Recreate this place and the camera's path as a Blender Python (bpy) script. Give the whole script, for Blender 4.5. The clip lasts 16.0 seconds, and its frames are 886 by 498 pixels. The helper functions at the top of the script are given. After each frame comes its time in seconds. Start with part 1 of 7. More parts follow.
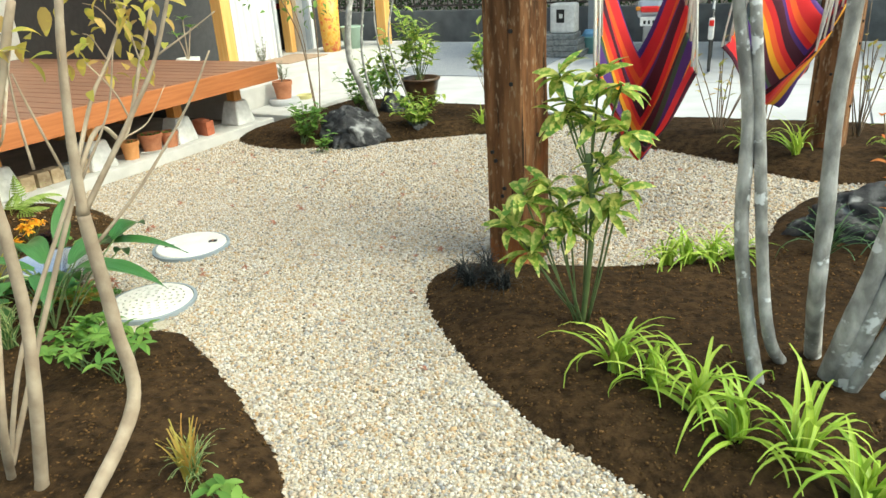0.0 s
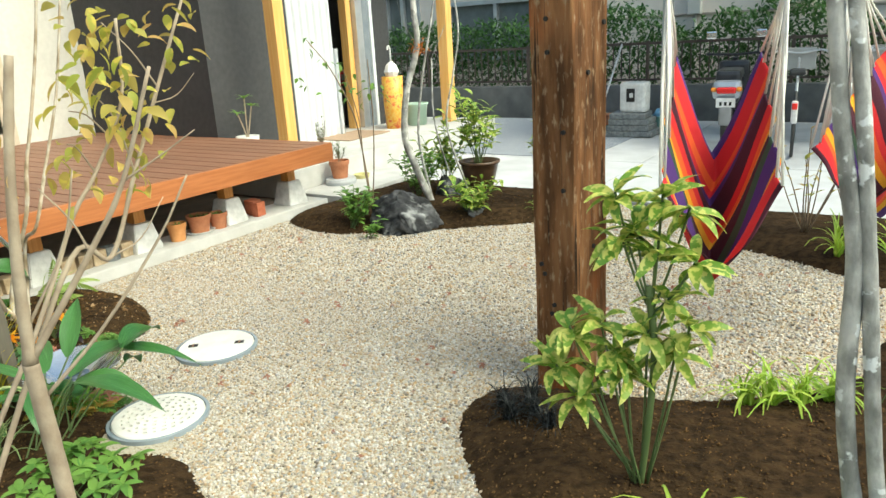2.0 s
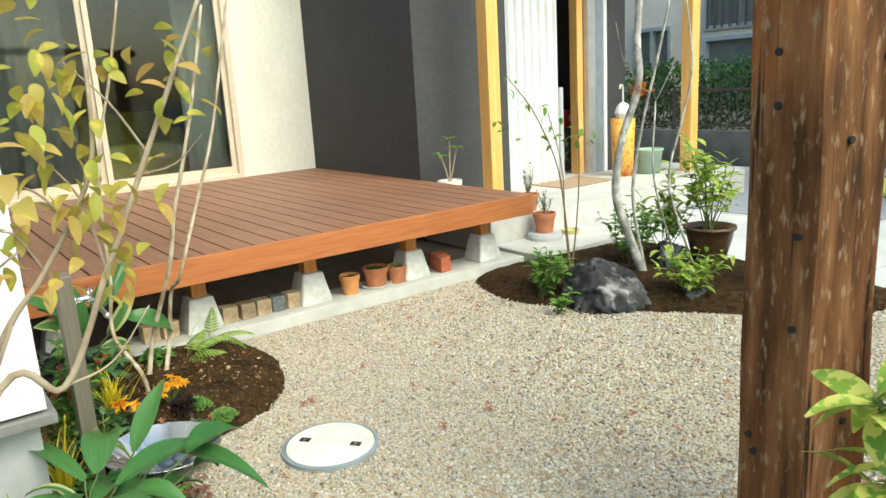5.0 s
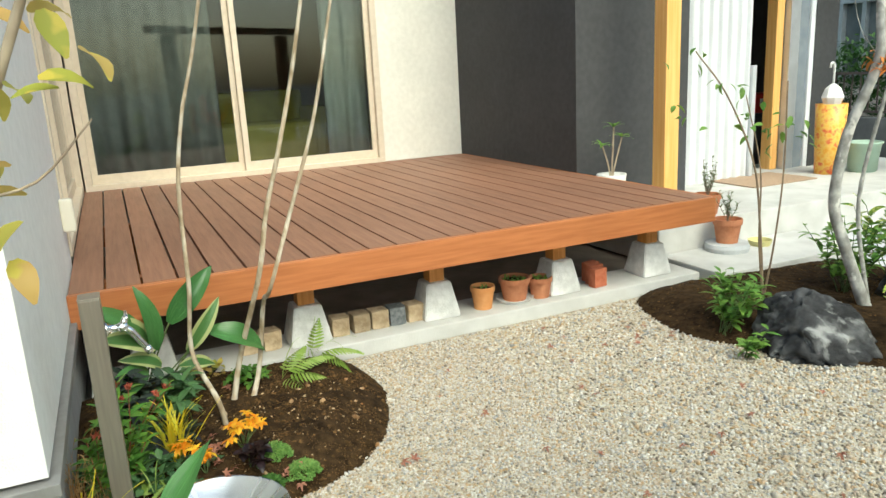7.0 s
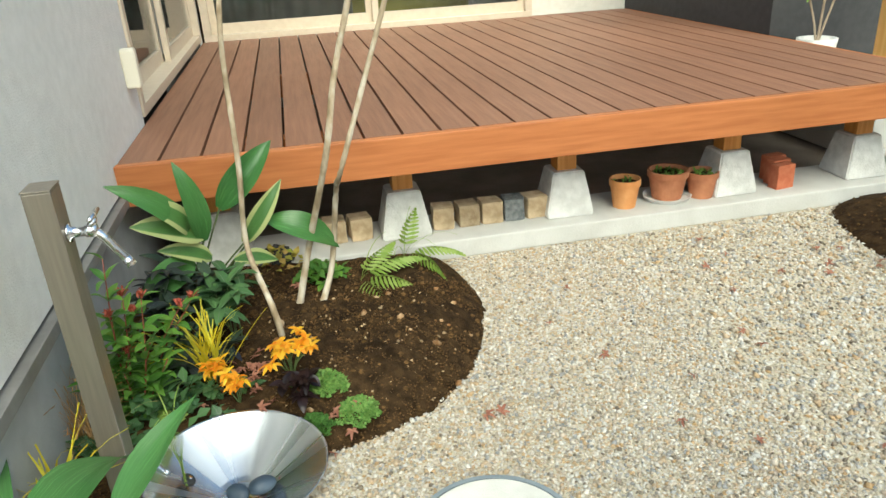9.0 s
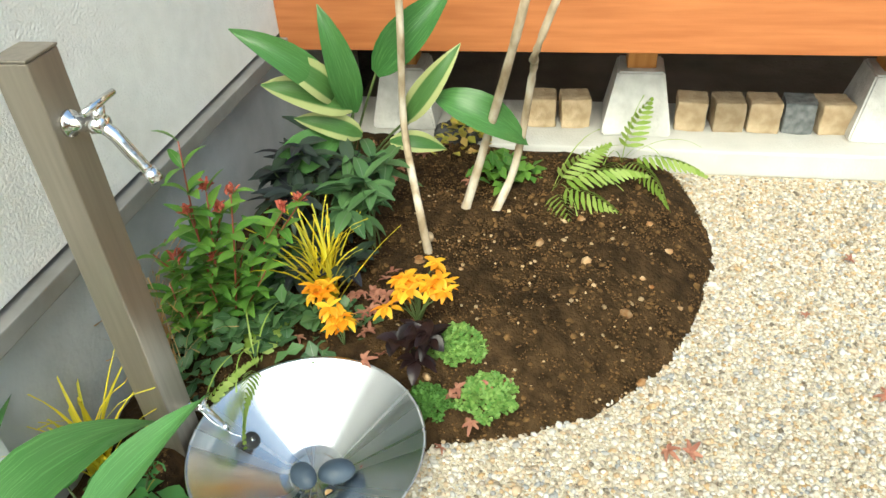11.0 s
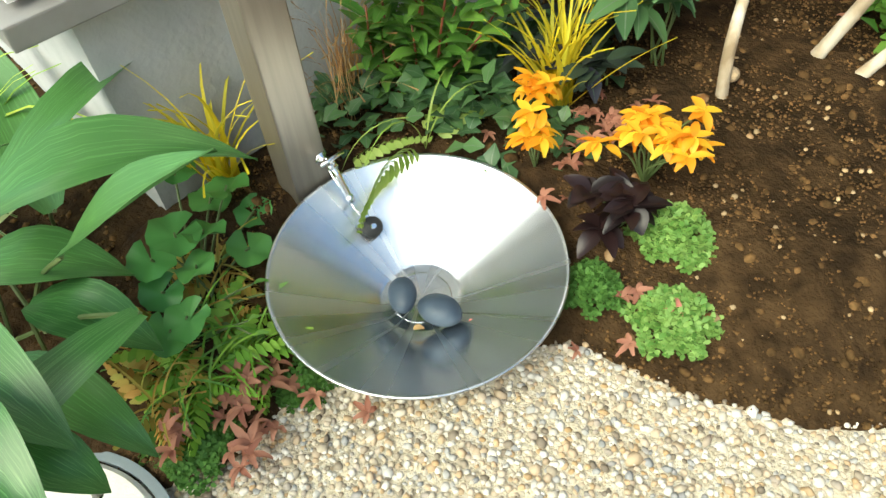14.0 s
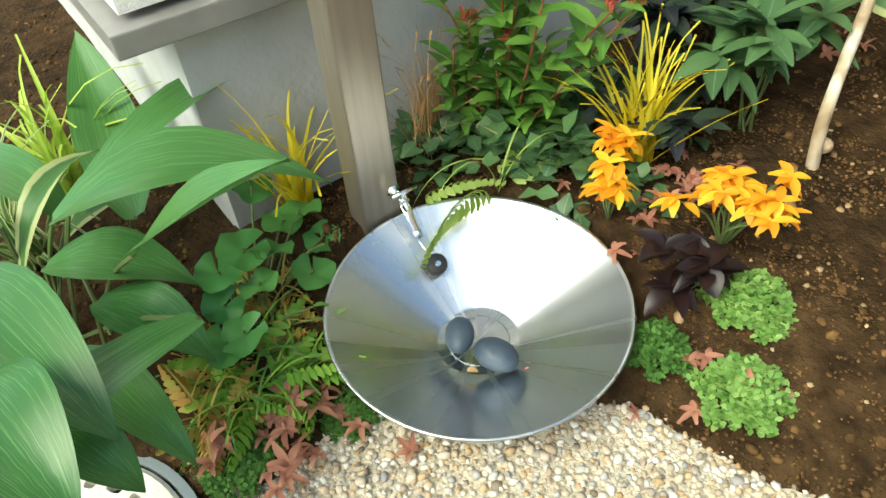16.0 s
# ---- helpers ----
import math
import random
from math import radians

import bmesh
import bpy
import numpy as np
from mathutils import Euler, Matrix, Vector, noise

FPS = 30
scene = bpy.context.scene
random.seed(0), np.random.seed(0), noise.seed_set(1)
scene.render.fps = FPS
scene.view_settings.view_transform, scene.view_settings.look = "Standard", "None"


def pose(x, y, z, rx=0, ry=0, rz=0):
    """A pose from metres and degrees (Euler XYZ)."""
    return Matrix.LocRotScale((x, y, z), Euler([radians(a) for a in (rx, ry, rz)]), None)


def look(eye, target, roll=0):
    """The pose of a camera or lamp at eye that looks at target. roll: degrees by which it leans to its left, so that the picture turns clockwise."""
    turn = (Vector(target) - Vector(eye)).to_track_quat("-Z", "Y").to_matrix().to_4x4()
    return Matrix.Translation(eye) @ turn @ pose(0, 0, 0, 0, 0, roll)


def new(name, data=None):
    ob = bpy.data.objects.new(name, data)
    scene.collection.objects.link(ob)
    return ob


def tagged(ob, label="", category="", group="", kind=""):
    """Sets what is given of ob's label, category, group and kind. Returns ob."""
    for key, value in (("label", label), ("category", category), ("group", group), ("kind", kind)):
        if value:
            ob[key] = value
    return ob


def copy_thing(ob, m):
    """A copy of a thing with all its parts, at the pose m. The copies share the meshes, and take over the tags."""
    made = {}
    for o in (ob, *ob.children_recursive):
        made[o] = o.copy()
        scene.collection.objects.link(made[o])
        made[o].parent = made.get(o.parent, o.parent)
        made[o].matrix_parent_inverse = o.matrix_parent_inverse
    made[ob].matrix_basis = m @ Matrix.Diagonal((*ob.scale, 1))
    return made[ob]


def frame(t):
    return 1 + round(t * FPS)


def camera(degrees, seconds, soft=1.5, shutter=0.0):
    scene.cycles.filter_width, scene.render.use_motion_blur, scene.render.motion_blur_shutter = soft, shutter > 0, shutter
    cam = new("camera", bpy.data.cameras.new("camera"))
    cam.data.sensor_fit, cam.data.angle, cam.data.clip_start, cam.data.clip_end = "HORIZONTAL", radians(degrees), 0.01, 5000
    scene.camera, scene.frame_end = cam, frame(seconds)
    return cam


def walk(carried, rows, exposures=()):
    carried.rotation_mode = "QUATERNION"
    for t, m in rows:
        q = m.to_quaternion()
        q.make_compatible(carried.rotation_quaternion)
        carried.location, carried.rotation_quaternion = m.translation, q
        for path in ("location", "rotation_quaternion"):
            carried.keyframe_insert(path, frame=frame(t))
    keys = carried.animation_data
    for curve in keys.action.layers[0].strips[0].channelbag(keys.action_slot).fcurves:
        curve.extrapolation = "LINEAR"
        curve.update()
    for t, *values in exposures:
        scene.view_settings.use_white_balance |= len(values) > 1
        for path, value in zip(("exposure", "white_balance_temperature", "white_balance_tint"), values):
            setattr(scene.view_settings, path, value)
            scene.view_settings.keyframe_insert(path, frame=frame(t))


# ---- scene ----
cam = camera(63.1, 16.0)
METRES, EYE, TILT, LEAN, TURN = 4.5, 1.40, -22.2, 3.3, 27.0
ROWS = [
    (0.0, 0.0, 0.0, 0.0, 0.0, -0.0, 0.0),
    (0.5, -0.003, 0.0239, 0.0133, 0.71, 0.06, -0.27),
    (1.0, 0.0001, 0.0421, 0.0293, 1.95, 2.09, -0.73),
    (1.5, 0.0131, 0.0668, 0.0431, 3.57, 3.93, -1.41),
    (2.0, 0.0236, 0.0815, 0.0516, 5.31, 5.02, -2.15),
    (2.5, 0.0311, 0.1089, 0.0683, 6.54, 6.74, -2.59),
    (3.0, 0.0411, 0.1432, 0.0782, 8.09, 7.94, -3.23),
    (3.5, 0.059, 0.1729, 0.0924, 12.26, 7.86, -4.79),
    (4.0, 0.0748, 0.2003, 0.105, 17.59, 7.1, -6.79),
    (4.5, 0.0667, 0.2421, 0.1202, 20.47, 6.64, -7.86),
    (5.0, 0.0534, 0.2764, 0.1325, 23.83, 5.86, -9.12),
    (7.5, -0.0464, 0.4841, 0.1915, 38.73, 0.36, -13.8),
    (8.0, -0.0618, 0.523, 0.196, 41.44, -2.34, -14.44),
    (8.5, -0.0832, 0.5551, 0.2019, 44.54, -6.86, -15.12),
    (11.0, -0.2283, 0.702, 0.223, 71.65, -32.24, -19.08),
    (11.5, -0.2455, 0.7143, 0.2195, 78.16, -37.44, -19.29),
    (12.0, -0.2634, 0.7334, 0.2184, 89.97, -44.6, -19.17),
    (12.5, -0.273, 0.7514, 0.2181, 98.49, -50.02, -18.4),
    (13.0, -0.2923, 0.7621, 0.2149, 101.36, -53.46, -17.88),
    (13.5, -0.3018, 0.7696, 0.2049, 103.92, -56.98, -17.42),
    (14.0, -0.3005, 0.7806, 0.1886, 109.62, -60.45, -16.41),
    (14.5, -0.2961, 0.7864, 0.1794, 115.03, -62.21, -15.21),
    (15.0, -0.2953, 0.7866, 0.1807, 116.52, -61.07, -14.97),
    (15.5, -0.2977, 0.7853, 0.1803, 117.39, -59.17, -14.84),
    (16.0, -0.2973, 0.7862, 0.1822, 117.77, -57.55, -14.65),
]
walk(cam, [(t, pose(0, 0, EYE, TILT, LEAN, TURN) @ pose(METRES * x, METRES * y, METRES * z, 90 + pitch, roll, yaw)) for t, x, y, z, yaw, pitch, roll in ROWS],
     exposures=[(0.0, 0.97, 6480, -9), (5.0, 0.86, 6400, -9), (8.3, 0.76, 6200, -8), (12.0, 1.34, 6520, -8), (16.0, 1.30, 6620, -9)])

# ---- world and light ----
world = bpy.data.worlds.new("world")
scene.world = world
world.use_nodes = True
_nt = world.node_tree
_sky = _nt.nodes.new("ShaderNodeTexSky")
_sky.sky_type = 'NISHITA'
_sky.sun_disc = False
_sky.sun_elevation = radians(49)
_sky.sun_rotation = radians(85)
_sky.air_density = 1.0
_sky.dust_density = 4.0
_sky.ozone_density = 1.0
_bg = _nt.nodes["Background"]
_nt.links.new(_sky.outputs[0], _bg.inputs[0])
_bg.inputs[1].default_value = 0.15
_sun = bpy.data.lights.new("sun", "SUN")
_sun.energy = 1.4
_sun.angle = radians(48)
_sun.color = (1.0, 0.94, 0.86)
sun = new("sun", _sun)
sun.matrix_world = look((6.2, 0.5, 7.6), (0, 0, 0))


# ---- materials ----
def mat(name, a, b=None, scale=8.0, rough=0.7, metal=0.0, bump=0.0, bscale=60.0, detail=4.0, stain=0.0, stretch=None, island=0.0, objrand=0.0, spec=0.5, c=None):
    """Noise between colours a and b, with a second, larger stain and fine relief."""
    m = bpy.data.materials.new(name)
    m.use_nodes = True
    n, l = m.node_tree.nodes, m.node_tree.links
    p = n["Principled BSDF"]
    p.inputs["Roughness"].default_value = rough
    p.inputs["Metallic"].default_value = metal
    p.inputs["Specular IOR Level"].default_value = spec
    b = b or tuple(x * 0.8 for x in a)
    tc = n.new("ShaderNodeTexCoord")
    mp = n.new("ShaderNodeMapping")
    l.new(tc.outputs["Object"], mp.inputs[0])
    if stretch:
        mp.inputs["Scale"].default_value = stretch
    nz = n.new("ShaderNodeTexNoise")
    nz.inputs["Scale"].default_value = scale
    nz.inputs["Detail"].default_value = detail
    l.new(mp.outputs[0], nz.inputs[0])
    rp = n.new("ShaderNodeValToRGB")
    rp.color_ramp.elements[0].position, rp.color_ramp.elements[1].position = 0.35, 0.65
    rp.color_ramp.elements[0].color, rp.color_ramp.elements[1].color = (*a, 1), (*b, 1)
    if c:
        e = rp.color_ramp.elements.new(0.5)
        e.color = (*c, 1)
    l.new(nz.outputs[0], rp.inputs[0])
    out = rp.outputs[0]
    if stain:
        nz2 = n.new("ShaderNodeTexNoise")
        nz2.inputs["Scale"].default_value = scale * 0.13
        nz2.inputs["Detail"].default_value = 6
        l.new(tc.outputs["Object"], nz2.inputs[0])
        mr = n.new("ShaderNodeMapRange")
        mr.inputs[1].default_value, mr.inputs[2].default_value = 0.3, 0.7
        mr.inputs[3].default_value, mr.inputs[4].default_value = 1 - stain, 1 + stain * 0.5
        l.new(nz2.outputs[0], mr.inputs[0])
        hs = n.new("ShaderNodeHueSaturation")
        l.new(mr.outputs[0], hs.inputs["Value"])
        l.new(out, hs.inputs["Color"])
        out = hs.outputs[0]
    for amount, node, sock in ((island, "ShaderNodeNewGeometry", "Random Per Island"), (objrand, "ShaderNodeObjectInfo", "Random")):
        if amount:
            g = n.new(node)
            mr = n.new("ShaderNodeMapRange")
            mr.inputs[3].default_value, mr.inputs[4].default_value = 1 - amount, 1 + amount
            l.new(g.outputs[sock], mr.inputs[0])
            hs = n.new("ShaderNodeHueSaturation")
            l.new(mr.outputs[0], hs.inputs["Value"])
            l.new(out, hs.inputs["Color"])
            out = hs.outputs[0]
    l.new(out, p.inputs["Base Color"])
    if bump:
        nb = n.new("ShaderNodeTexNoise")
        nb.inputs["Scale"].default_value = bscale
        nb.inputs["Detail"].default_value = 5
        l.new(mp.outputs[0], nb.inputs[0])
        bp = n.new("ShaderNodeBump")
        bp.inputs["Strength"].default_value = bump
        bp.inputs["Distance"].default_value = 0.01
        l.new(nb.outputs[0], bp.inputs["Height"])
        l.new(bp.outputs[0], p.inputs["Normal"])
    return m


def leafmat(name, a, b, edge=None, edge_at=0.55, rib=None, spots=None, rough=0.45, through_light=0.3, veins=0.0, spotscale=40, spotcut=0.55):
    """Leaf: colour varies leaf by leaf; v runs across the blade from 0 to 1, u along it."""
    m = bpy.data.materials.new(name)
    m.use_nodes = True
    n, l = m.node_tree.nodes, m.node_tree.links
    p = n["Principled BSDF"]
    p.inputs["Roughness"].default_value = rough
    p.inputs["Specular IOR Level"].default_value = 0.35
    g = n.new("ShaderNodeNewGeometry")
    oi = n.new("ShaderNodeObjectInfo")
    add = n.new("ShaderNodeMath")
    add.operation = 'ADD'
    l.new(g.outputs["Random Per Island"], add.inputs[0])
    l.new(oi.outputs["Random"], add.inputs[1])
    fr = n.new("ShaderNodeMath")
    fr.operation = 'FRACT'
    l.new(add.outputs[0], fr.inputs[0])
    mx = n.new("ShaderNodeMix")
    mx.data_type = 'RGBA'
    mx.inputs[6].default_value, mx.inputs[7].default_value = (*a, 1), (*b, 1)
    l.new(fr.outputs[0], mx.inputs[0])
    out = mx.outputs[2]
    uv = n.new("ShaderNodeTexCoord")
    sp = n.new("ShaderNodeSeparateXYZ")
    l.new(uv.outputs["UV"], sp.inputs[0])
    off = n.new("ShaderNodeMath")
    off.operation = 'SUBTRACT'
    off.inputs[1].default_value = 0.5
    l.new(sp.outputs[1], off.inputs[0])
    ab = n.new("ShaderNodeMath")
    ab.operation = 'ABSOLUTE'
    l.new(off.outputs[0], ab.inputs[0])

    def blend(fac, col):
        nonlocal out
        k = n.new("ShaderNodeMix")
        k.data_type = 'RGBA'
        l.new(fac, k.inputs[0])
        l.new(out, k.inputs[6])
        k.inputs[7].default_value = (*col, 1)
        out = k.outputs[2]

    def step(src, lo, hi, to=1.0):
        k = n.new("ShaderNodeMapRange")
        k.inputs[1].default_value, k.inputs[2].default_value, k.inputs[4].default_value = lo, hi, to
        l.new(src, k.inputs[0])
        return k.outputs[0]
    nz = n.new("ShaderNodeTexNoise")
    nz.inputs["Scale"].default_value = spotscale
    l.new(uv.outputs["Object"], nz.inputs[0])
    if spots:
        blend(step(nz.outputs[0], spotcut, spotcut + 0.06), spots)
    if veins:
        wv = n.new("ShaderNodeTexNoise")
        mp = n.new("ShaderNodeMapping")
        mp.inputs["Scale"].default_value = (1.5, 30, 1)
        l.new(uv.outputs["UV"], mp.inputs[0])
        l.new(mp.outputs[0], wv.inputs[0])
        wv.inputs["Scale"].default_value = 2
        blend(step(wv.outputs[0], 0.5, 0.75, veins), tuple(min(1, x * 1.9 + 0.02) for x in b))
    if edge:
        blend(step(ab.outputs[0], 0.5 * edge_at, 0.5 * edge_at + 0.06), edge)
    if rib:
        blend(step(ab.outputs[0], 0.05, 0.02), rib)
    l.new(out, p.inputs["Base Color"])
    tr = n.new("ShaderNodeBsdfTranslucent")
    l.new(out, tr.inputs[0])
    ms = n.new("ShaderNodeMixShader")
    ms.inputs[0].default_value = through_light
    l.new(p.outputs[0], ms.inputs[1])
    l.new(tr.outputs[0], ms.inputs[2])
    l.new(ms.outputs[0], n["Material Output"].inputs[0])
    return m


M_gravel = mat("gravel", (0.34, 0.29, 0.21), (0.50, 0.46, 0.38), scale=90, rough=0.9, bump=0.9, bscale=110, stain=0.12, c=(0.56, 0.49, 0.36))
M_pebble = bpy.data.materials.new("pebble")
M_soil = mat("soil", (0.022, 0.0125, 0.0055), (0.060, 0.035, 0.015), scale=25, rough=0.95, bump=1.0, bscale=70, stain=0.3, spec=0.12)
M_concrete = mat("concrete", (0.50, 0.49, 0.46), (0.60, 0.59, 0.56), scale=5, rough=0.9, bump=0.25, bscale=120, stain=0.15)
M_drive = mat("drive_concrete", (0.48, 0.48, 0.48), (0.57, 0.57, 0.57), scale=3, rough=0.9, bump=0.2, bscale=120, stain=0.12)
M_asphalt = mat("asphalt", (0.06, 0.06, 0.06), (0.1, 0.1, 0.1), scale=60, rough=0.95, bump=0.5, bscale=150)
M_deck = mat("deck_boards", (0.24, 0.115, 0.068), (0.31, 0.155, 0.094), scale=9, rough=0.55, bump=0.15, bscale=40, stretch=(0.35, 6, 6), stain=0.15, objrand=0.09)
M_fascia = mat("deck_fascia", (0.38, 0.125, 0.038), (0.48, 0.175, 0.058), scale=6, rough=0.5, bump=0.12, bscale=30, stretch=(8, 0.5, 8), stain=0.15)
M_cedar = mat("stained_post", (0.55, 0.22, 0.05), (0.68, 0.32, 0.09), scale=6, rough=0.5, bump=0.1, stretch=(9, 9, 0.5))
M_pillar = mat("pine_pillar", (0.80, 0.42, 0.11), (0.88, 0.53, 0.19), scale=5, rough=0.45, bump=0.08, stretch=(9, 9, 0.4))
M_sleeper = mat("old_timber", (0.095, 0.044, 0.018), (0.30, 0.15, 0.065), scale=9, rough=0.9, bump=0.9, bscale=26, stretch=(2.2, 2.2, 0.3), stain=0.5, c=(0.19, 0.085, 0.034), spec=0.2)
M_stucco = mat("white_stucco", (0.78, 0.77, 0.74), (0.84, 0.83, 0.80), scale=20, rough=0.95, bump=0.5, bscale=160, stain=0.05)
M_cream = mat("cream_stucco", (0.78, 0.75, 0.67), (0.84, 0.81, 0.73), scale=20, rough=0.95, bump=0.4, bscale=150, stain=0.05)
M_dark = mat("dark_siding", (0.050, 0.050, 0.052), (0.062, 0.062, 0.064), scale=20, rough=0.8, bump=0.35, bscale=150, stain=0.1)
M_foundation = mat("grey_foundation", (0.42, 0.43, 0.43), (0.50, 0.51, 0.51), scale=9, rough=0.9, bump=0.2, bscale=90, stain=0.15)
M_ledge = mat("grey_drip_metal", (0.24, 0.23, 0.22), (0.29, 0.28, 0.27), scale=20, rough=0.5, metal=0.3)
M_beige = mat("beige_aluminium", (0.66, 0.56, 0.43), (0.71, 0.61, 0.48), scale=20, rough=0.4, metal=0.1)
M_black = mat("black_rubber", (0.02, 0.02, 0.02), (0.03, 0.03, 0.03), rough=0.6)
M_cap = mat("white_cast_block", (0.62, 0.61, 0.58), (0.74, 0.73, 0.70), scale=25, rough=0.9, bump=0.35, bscale=90, stain=0.2)
M_lid = mat("white_resin", (0.72, 0.69, 0.62), (0.80, 0.77, 0.70), scale=15, rough=0.6, bump=0.2, bscale=200, stain=0.15)
M_lidring = mat("grey_ring", (0.22, 0.26, 0.28), (0.28, 0.32, 0.34), rough=0.6)
M_hole = mat("dark_hole", (0.015, 0.013, 0.012), (0.02, 0.018, 0.016), rough=0.9)
M_terra = mat("terracotta", (0.45, 0.17, 0.08), (0.56, 0.24, 0.12), scale=14, rough=0.85, bump=0.2, stain=0.3)
M_terra2 = mat("orange_terracotta", (0.66, 0.28, 0.09), (0.74, 0.36, 0.14), scale=14, rough=0.85, bump=0.2, stain=0.2)
M_glaze = mat("brown_glazed_pot", (0.07, 0.04, 0.022), (0.13, 0.07, 0.035), scale=9, rough=0.3, stain=0.3)
M_redbrick = mat("red_brick", (0.42, 0.11, 0.05), (0.5, 0.16, 0.08), scale=30, rough=0.9, bump=0.4)
M_sand = mat("sandstone_block", (0.40, 0.29, 0.17), (0.55, 0.43, 0.28), scale=22, rough=0.95, bump=0.8, bscale=45, stain=0.25, objrand=0.25)
M_rock = mat("dark_garden_rock", (0.022, 0.022, 0.023), (0.13, 0.13, 0.13), scale=9, rough=0.9, bump=1.0, bscale=25, stain=0.4, c=(0.05, 0.05, 0.052), spec=0.25)
M_stone = mat("river_stone", (0.034, 0.052, 0.078), (0.06, 0.085, 0.12), scale=12, rough=0.5, bump=0.12, bscale=90, stain=0.2)
M_chrome = mat("chrome", (0.85, 0.85, 0.86), (0.9, 0.9, 0.9), rough=0.12, metal=1.0)
M_bronze = mat("bronze_aluminium_post", (0.23, 0.20, 0.165), (0.28, 0.245, 0.20), scale=14, rough=0.38, metal=0.55, stretch=(6, 6, 0.3))
M_bark_grey = mat("pale_grey_bark", (0.22, 0.21, 0.19), (0.56, 0.54, 0.50), scale=16, rough=0.9, bump=0.4, bscale=60, stretch=(1, 1, 0.8), c=(0.34, 0.33, 0.30))
M_bark_mottle = mat("mottled_tan_bark", (0.27, 0.20, 0.12), (0.60, 0.54, 0.44), scale=22, rough=0.9, bump=0.4, bscale=70, stretch=(1, 1, 0.5), c=(0.45, 0.36, 0.25), stain=0.2)
M_bark_tan = mat("tan_bark", (0.30, 0.23, 0.16), (0.44, 0.36, 0.26), scale=16, rough=0.85, bump=0.3, bscale=60, stain=0.2)
M_bark_brown = mat("brown_twig", (0.16, 0.11, 0.07), (0.26, 0.19, 0.12), scale=20, rough=0.85)
M_rope = mat("white_cotton_rope", (0.74, 0.70, 0.62), (0.82, 0.79, 0.72), scale=40, rough=0.95, bump=0.4, bscale=300)
M_steel = bpy.data.materials.new("brushed_steel")


def wear(m, colour, scale, stretch, lo, hi):
    """Flecks or cracks of another colour where a stretched noise passes a threshold."""
    n, l = m.node_tree.nodes, m.node_tree.links
    p = n["Principled BSDF"]
    src = p.inputs["Base Color"].links[0].from_socket
    tc = n.new("ShaderNodeTexCoord")
    mp = n.new("ShaderNodeMapping")
    mp.inputs["Scale"].default_value = stretch
    nz = n.new("ShaderNodeTexNoise")
    nz.inputs["Scale"].default_value = scale
    nz.inputs["Detail"].default_value = 5
    mr = n.new("ShaderNodeMapRange")
    mr.inputs[1].default_value, mr.inputs[2].default_value = lo, hi
    mx = n.new("ShaderNodeMix")
    mx.data_type = 'RGBA'
    mx.inputs[7].default_value = (*colour, 1)
    l.new(tc.outputs["Object"], mp.inputs[0])
    l.new(mp.outputs[0], nz.inputs[0])
    l.new(nz.outputs[0], mr.inputs[0])
    l.new(mr.outputs[0], mx.inputs[0])
    l.new(src, mx.inputs[6])
    l.new(mx.outputs[2], p.inputs["Base Color"])


wear(M_sleeper, (0.30, 0.095, 0.028), 2.2, (1, 1, 0.6), 0.52, 0.62)
wear(M_sleeper, (0.025, 0.015, 0.009), 5, (9, 9, 0.35), 0.60, 0.68)
wear(M_sleeper, (0.33, 0.24, 0.15), 36, (1.5, 1.5, 0.5), 0.56, 0.74)
wear(M_rock, (0.30, 0.30, 0.29), 12, (0.6, 1.6, 0.5), 0.60, 0.70)
wear(M_bark_grey, (0.60, 0.58, 0.53), 14, (1, 1, 0.7), 0.60, 0.64)


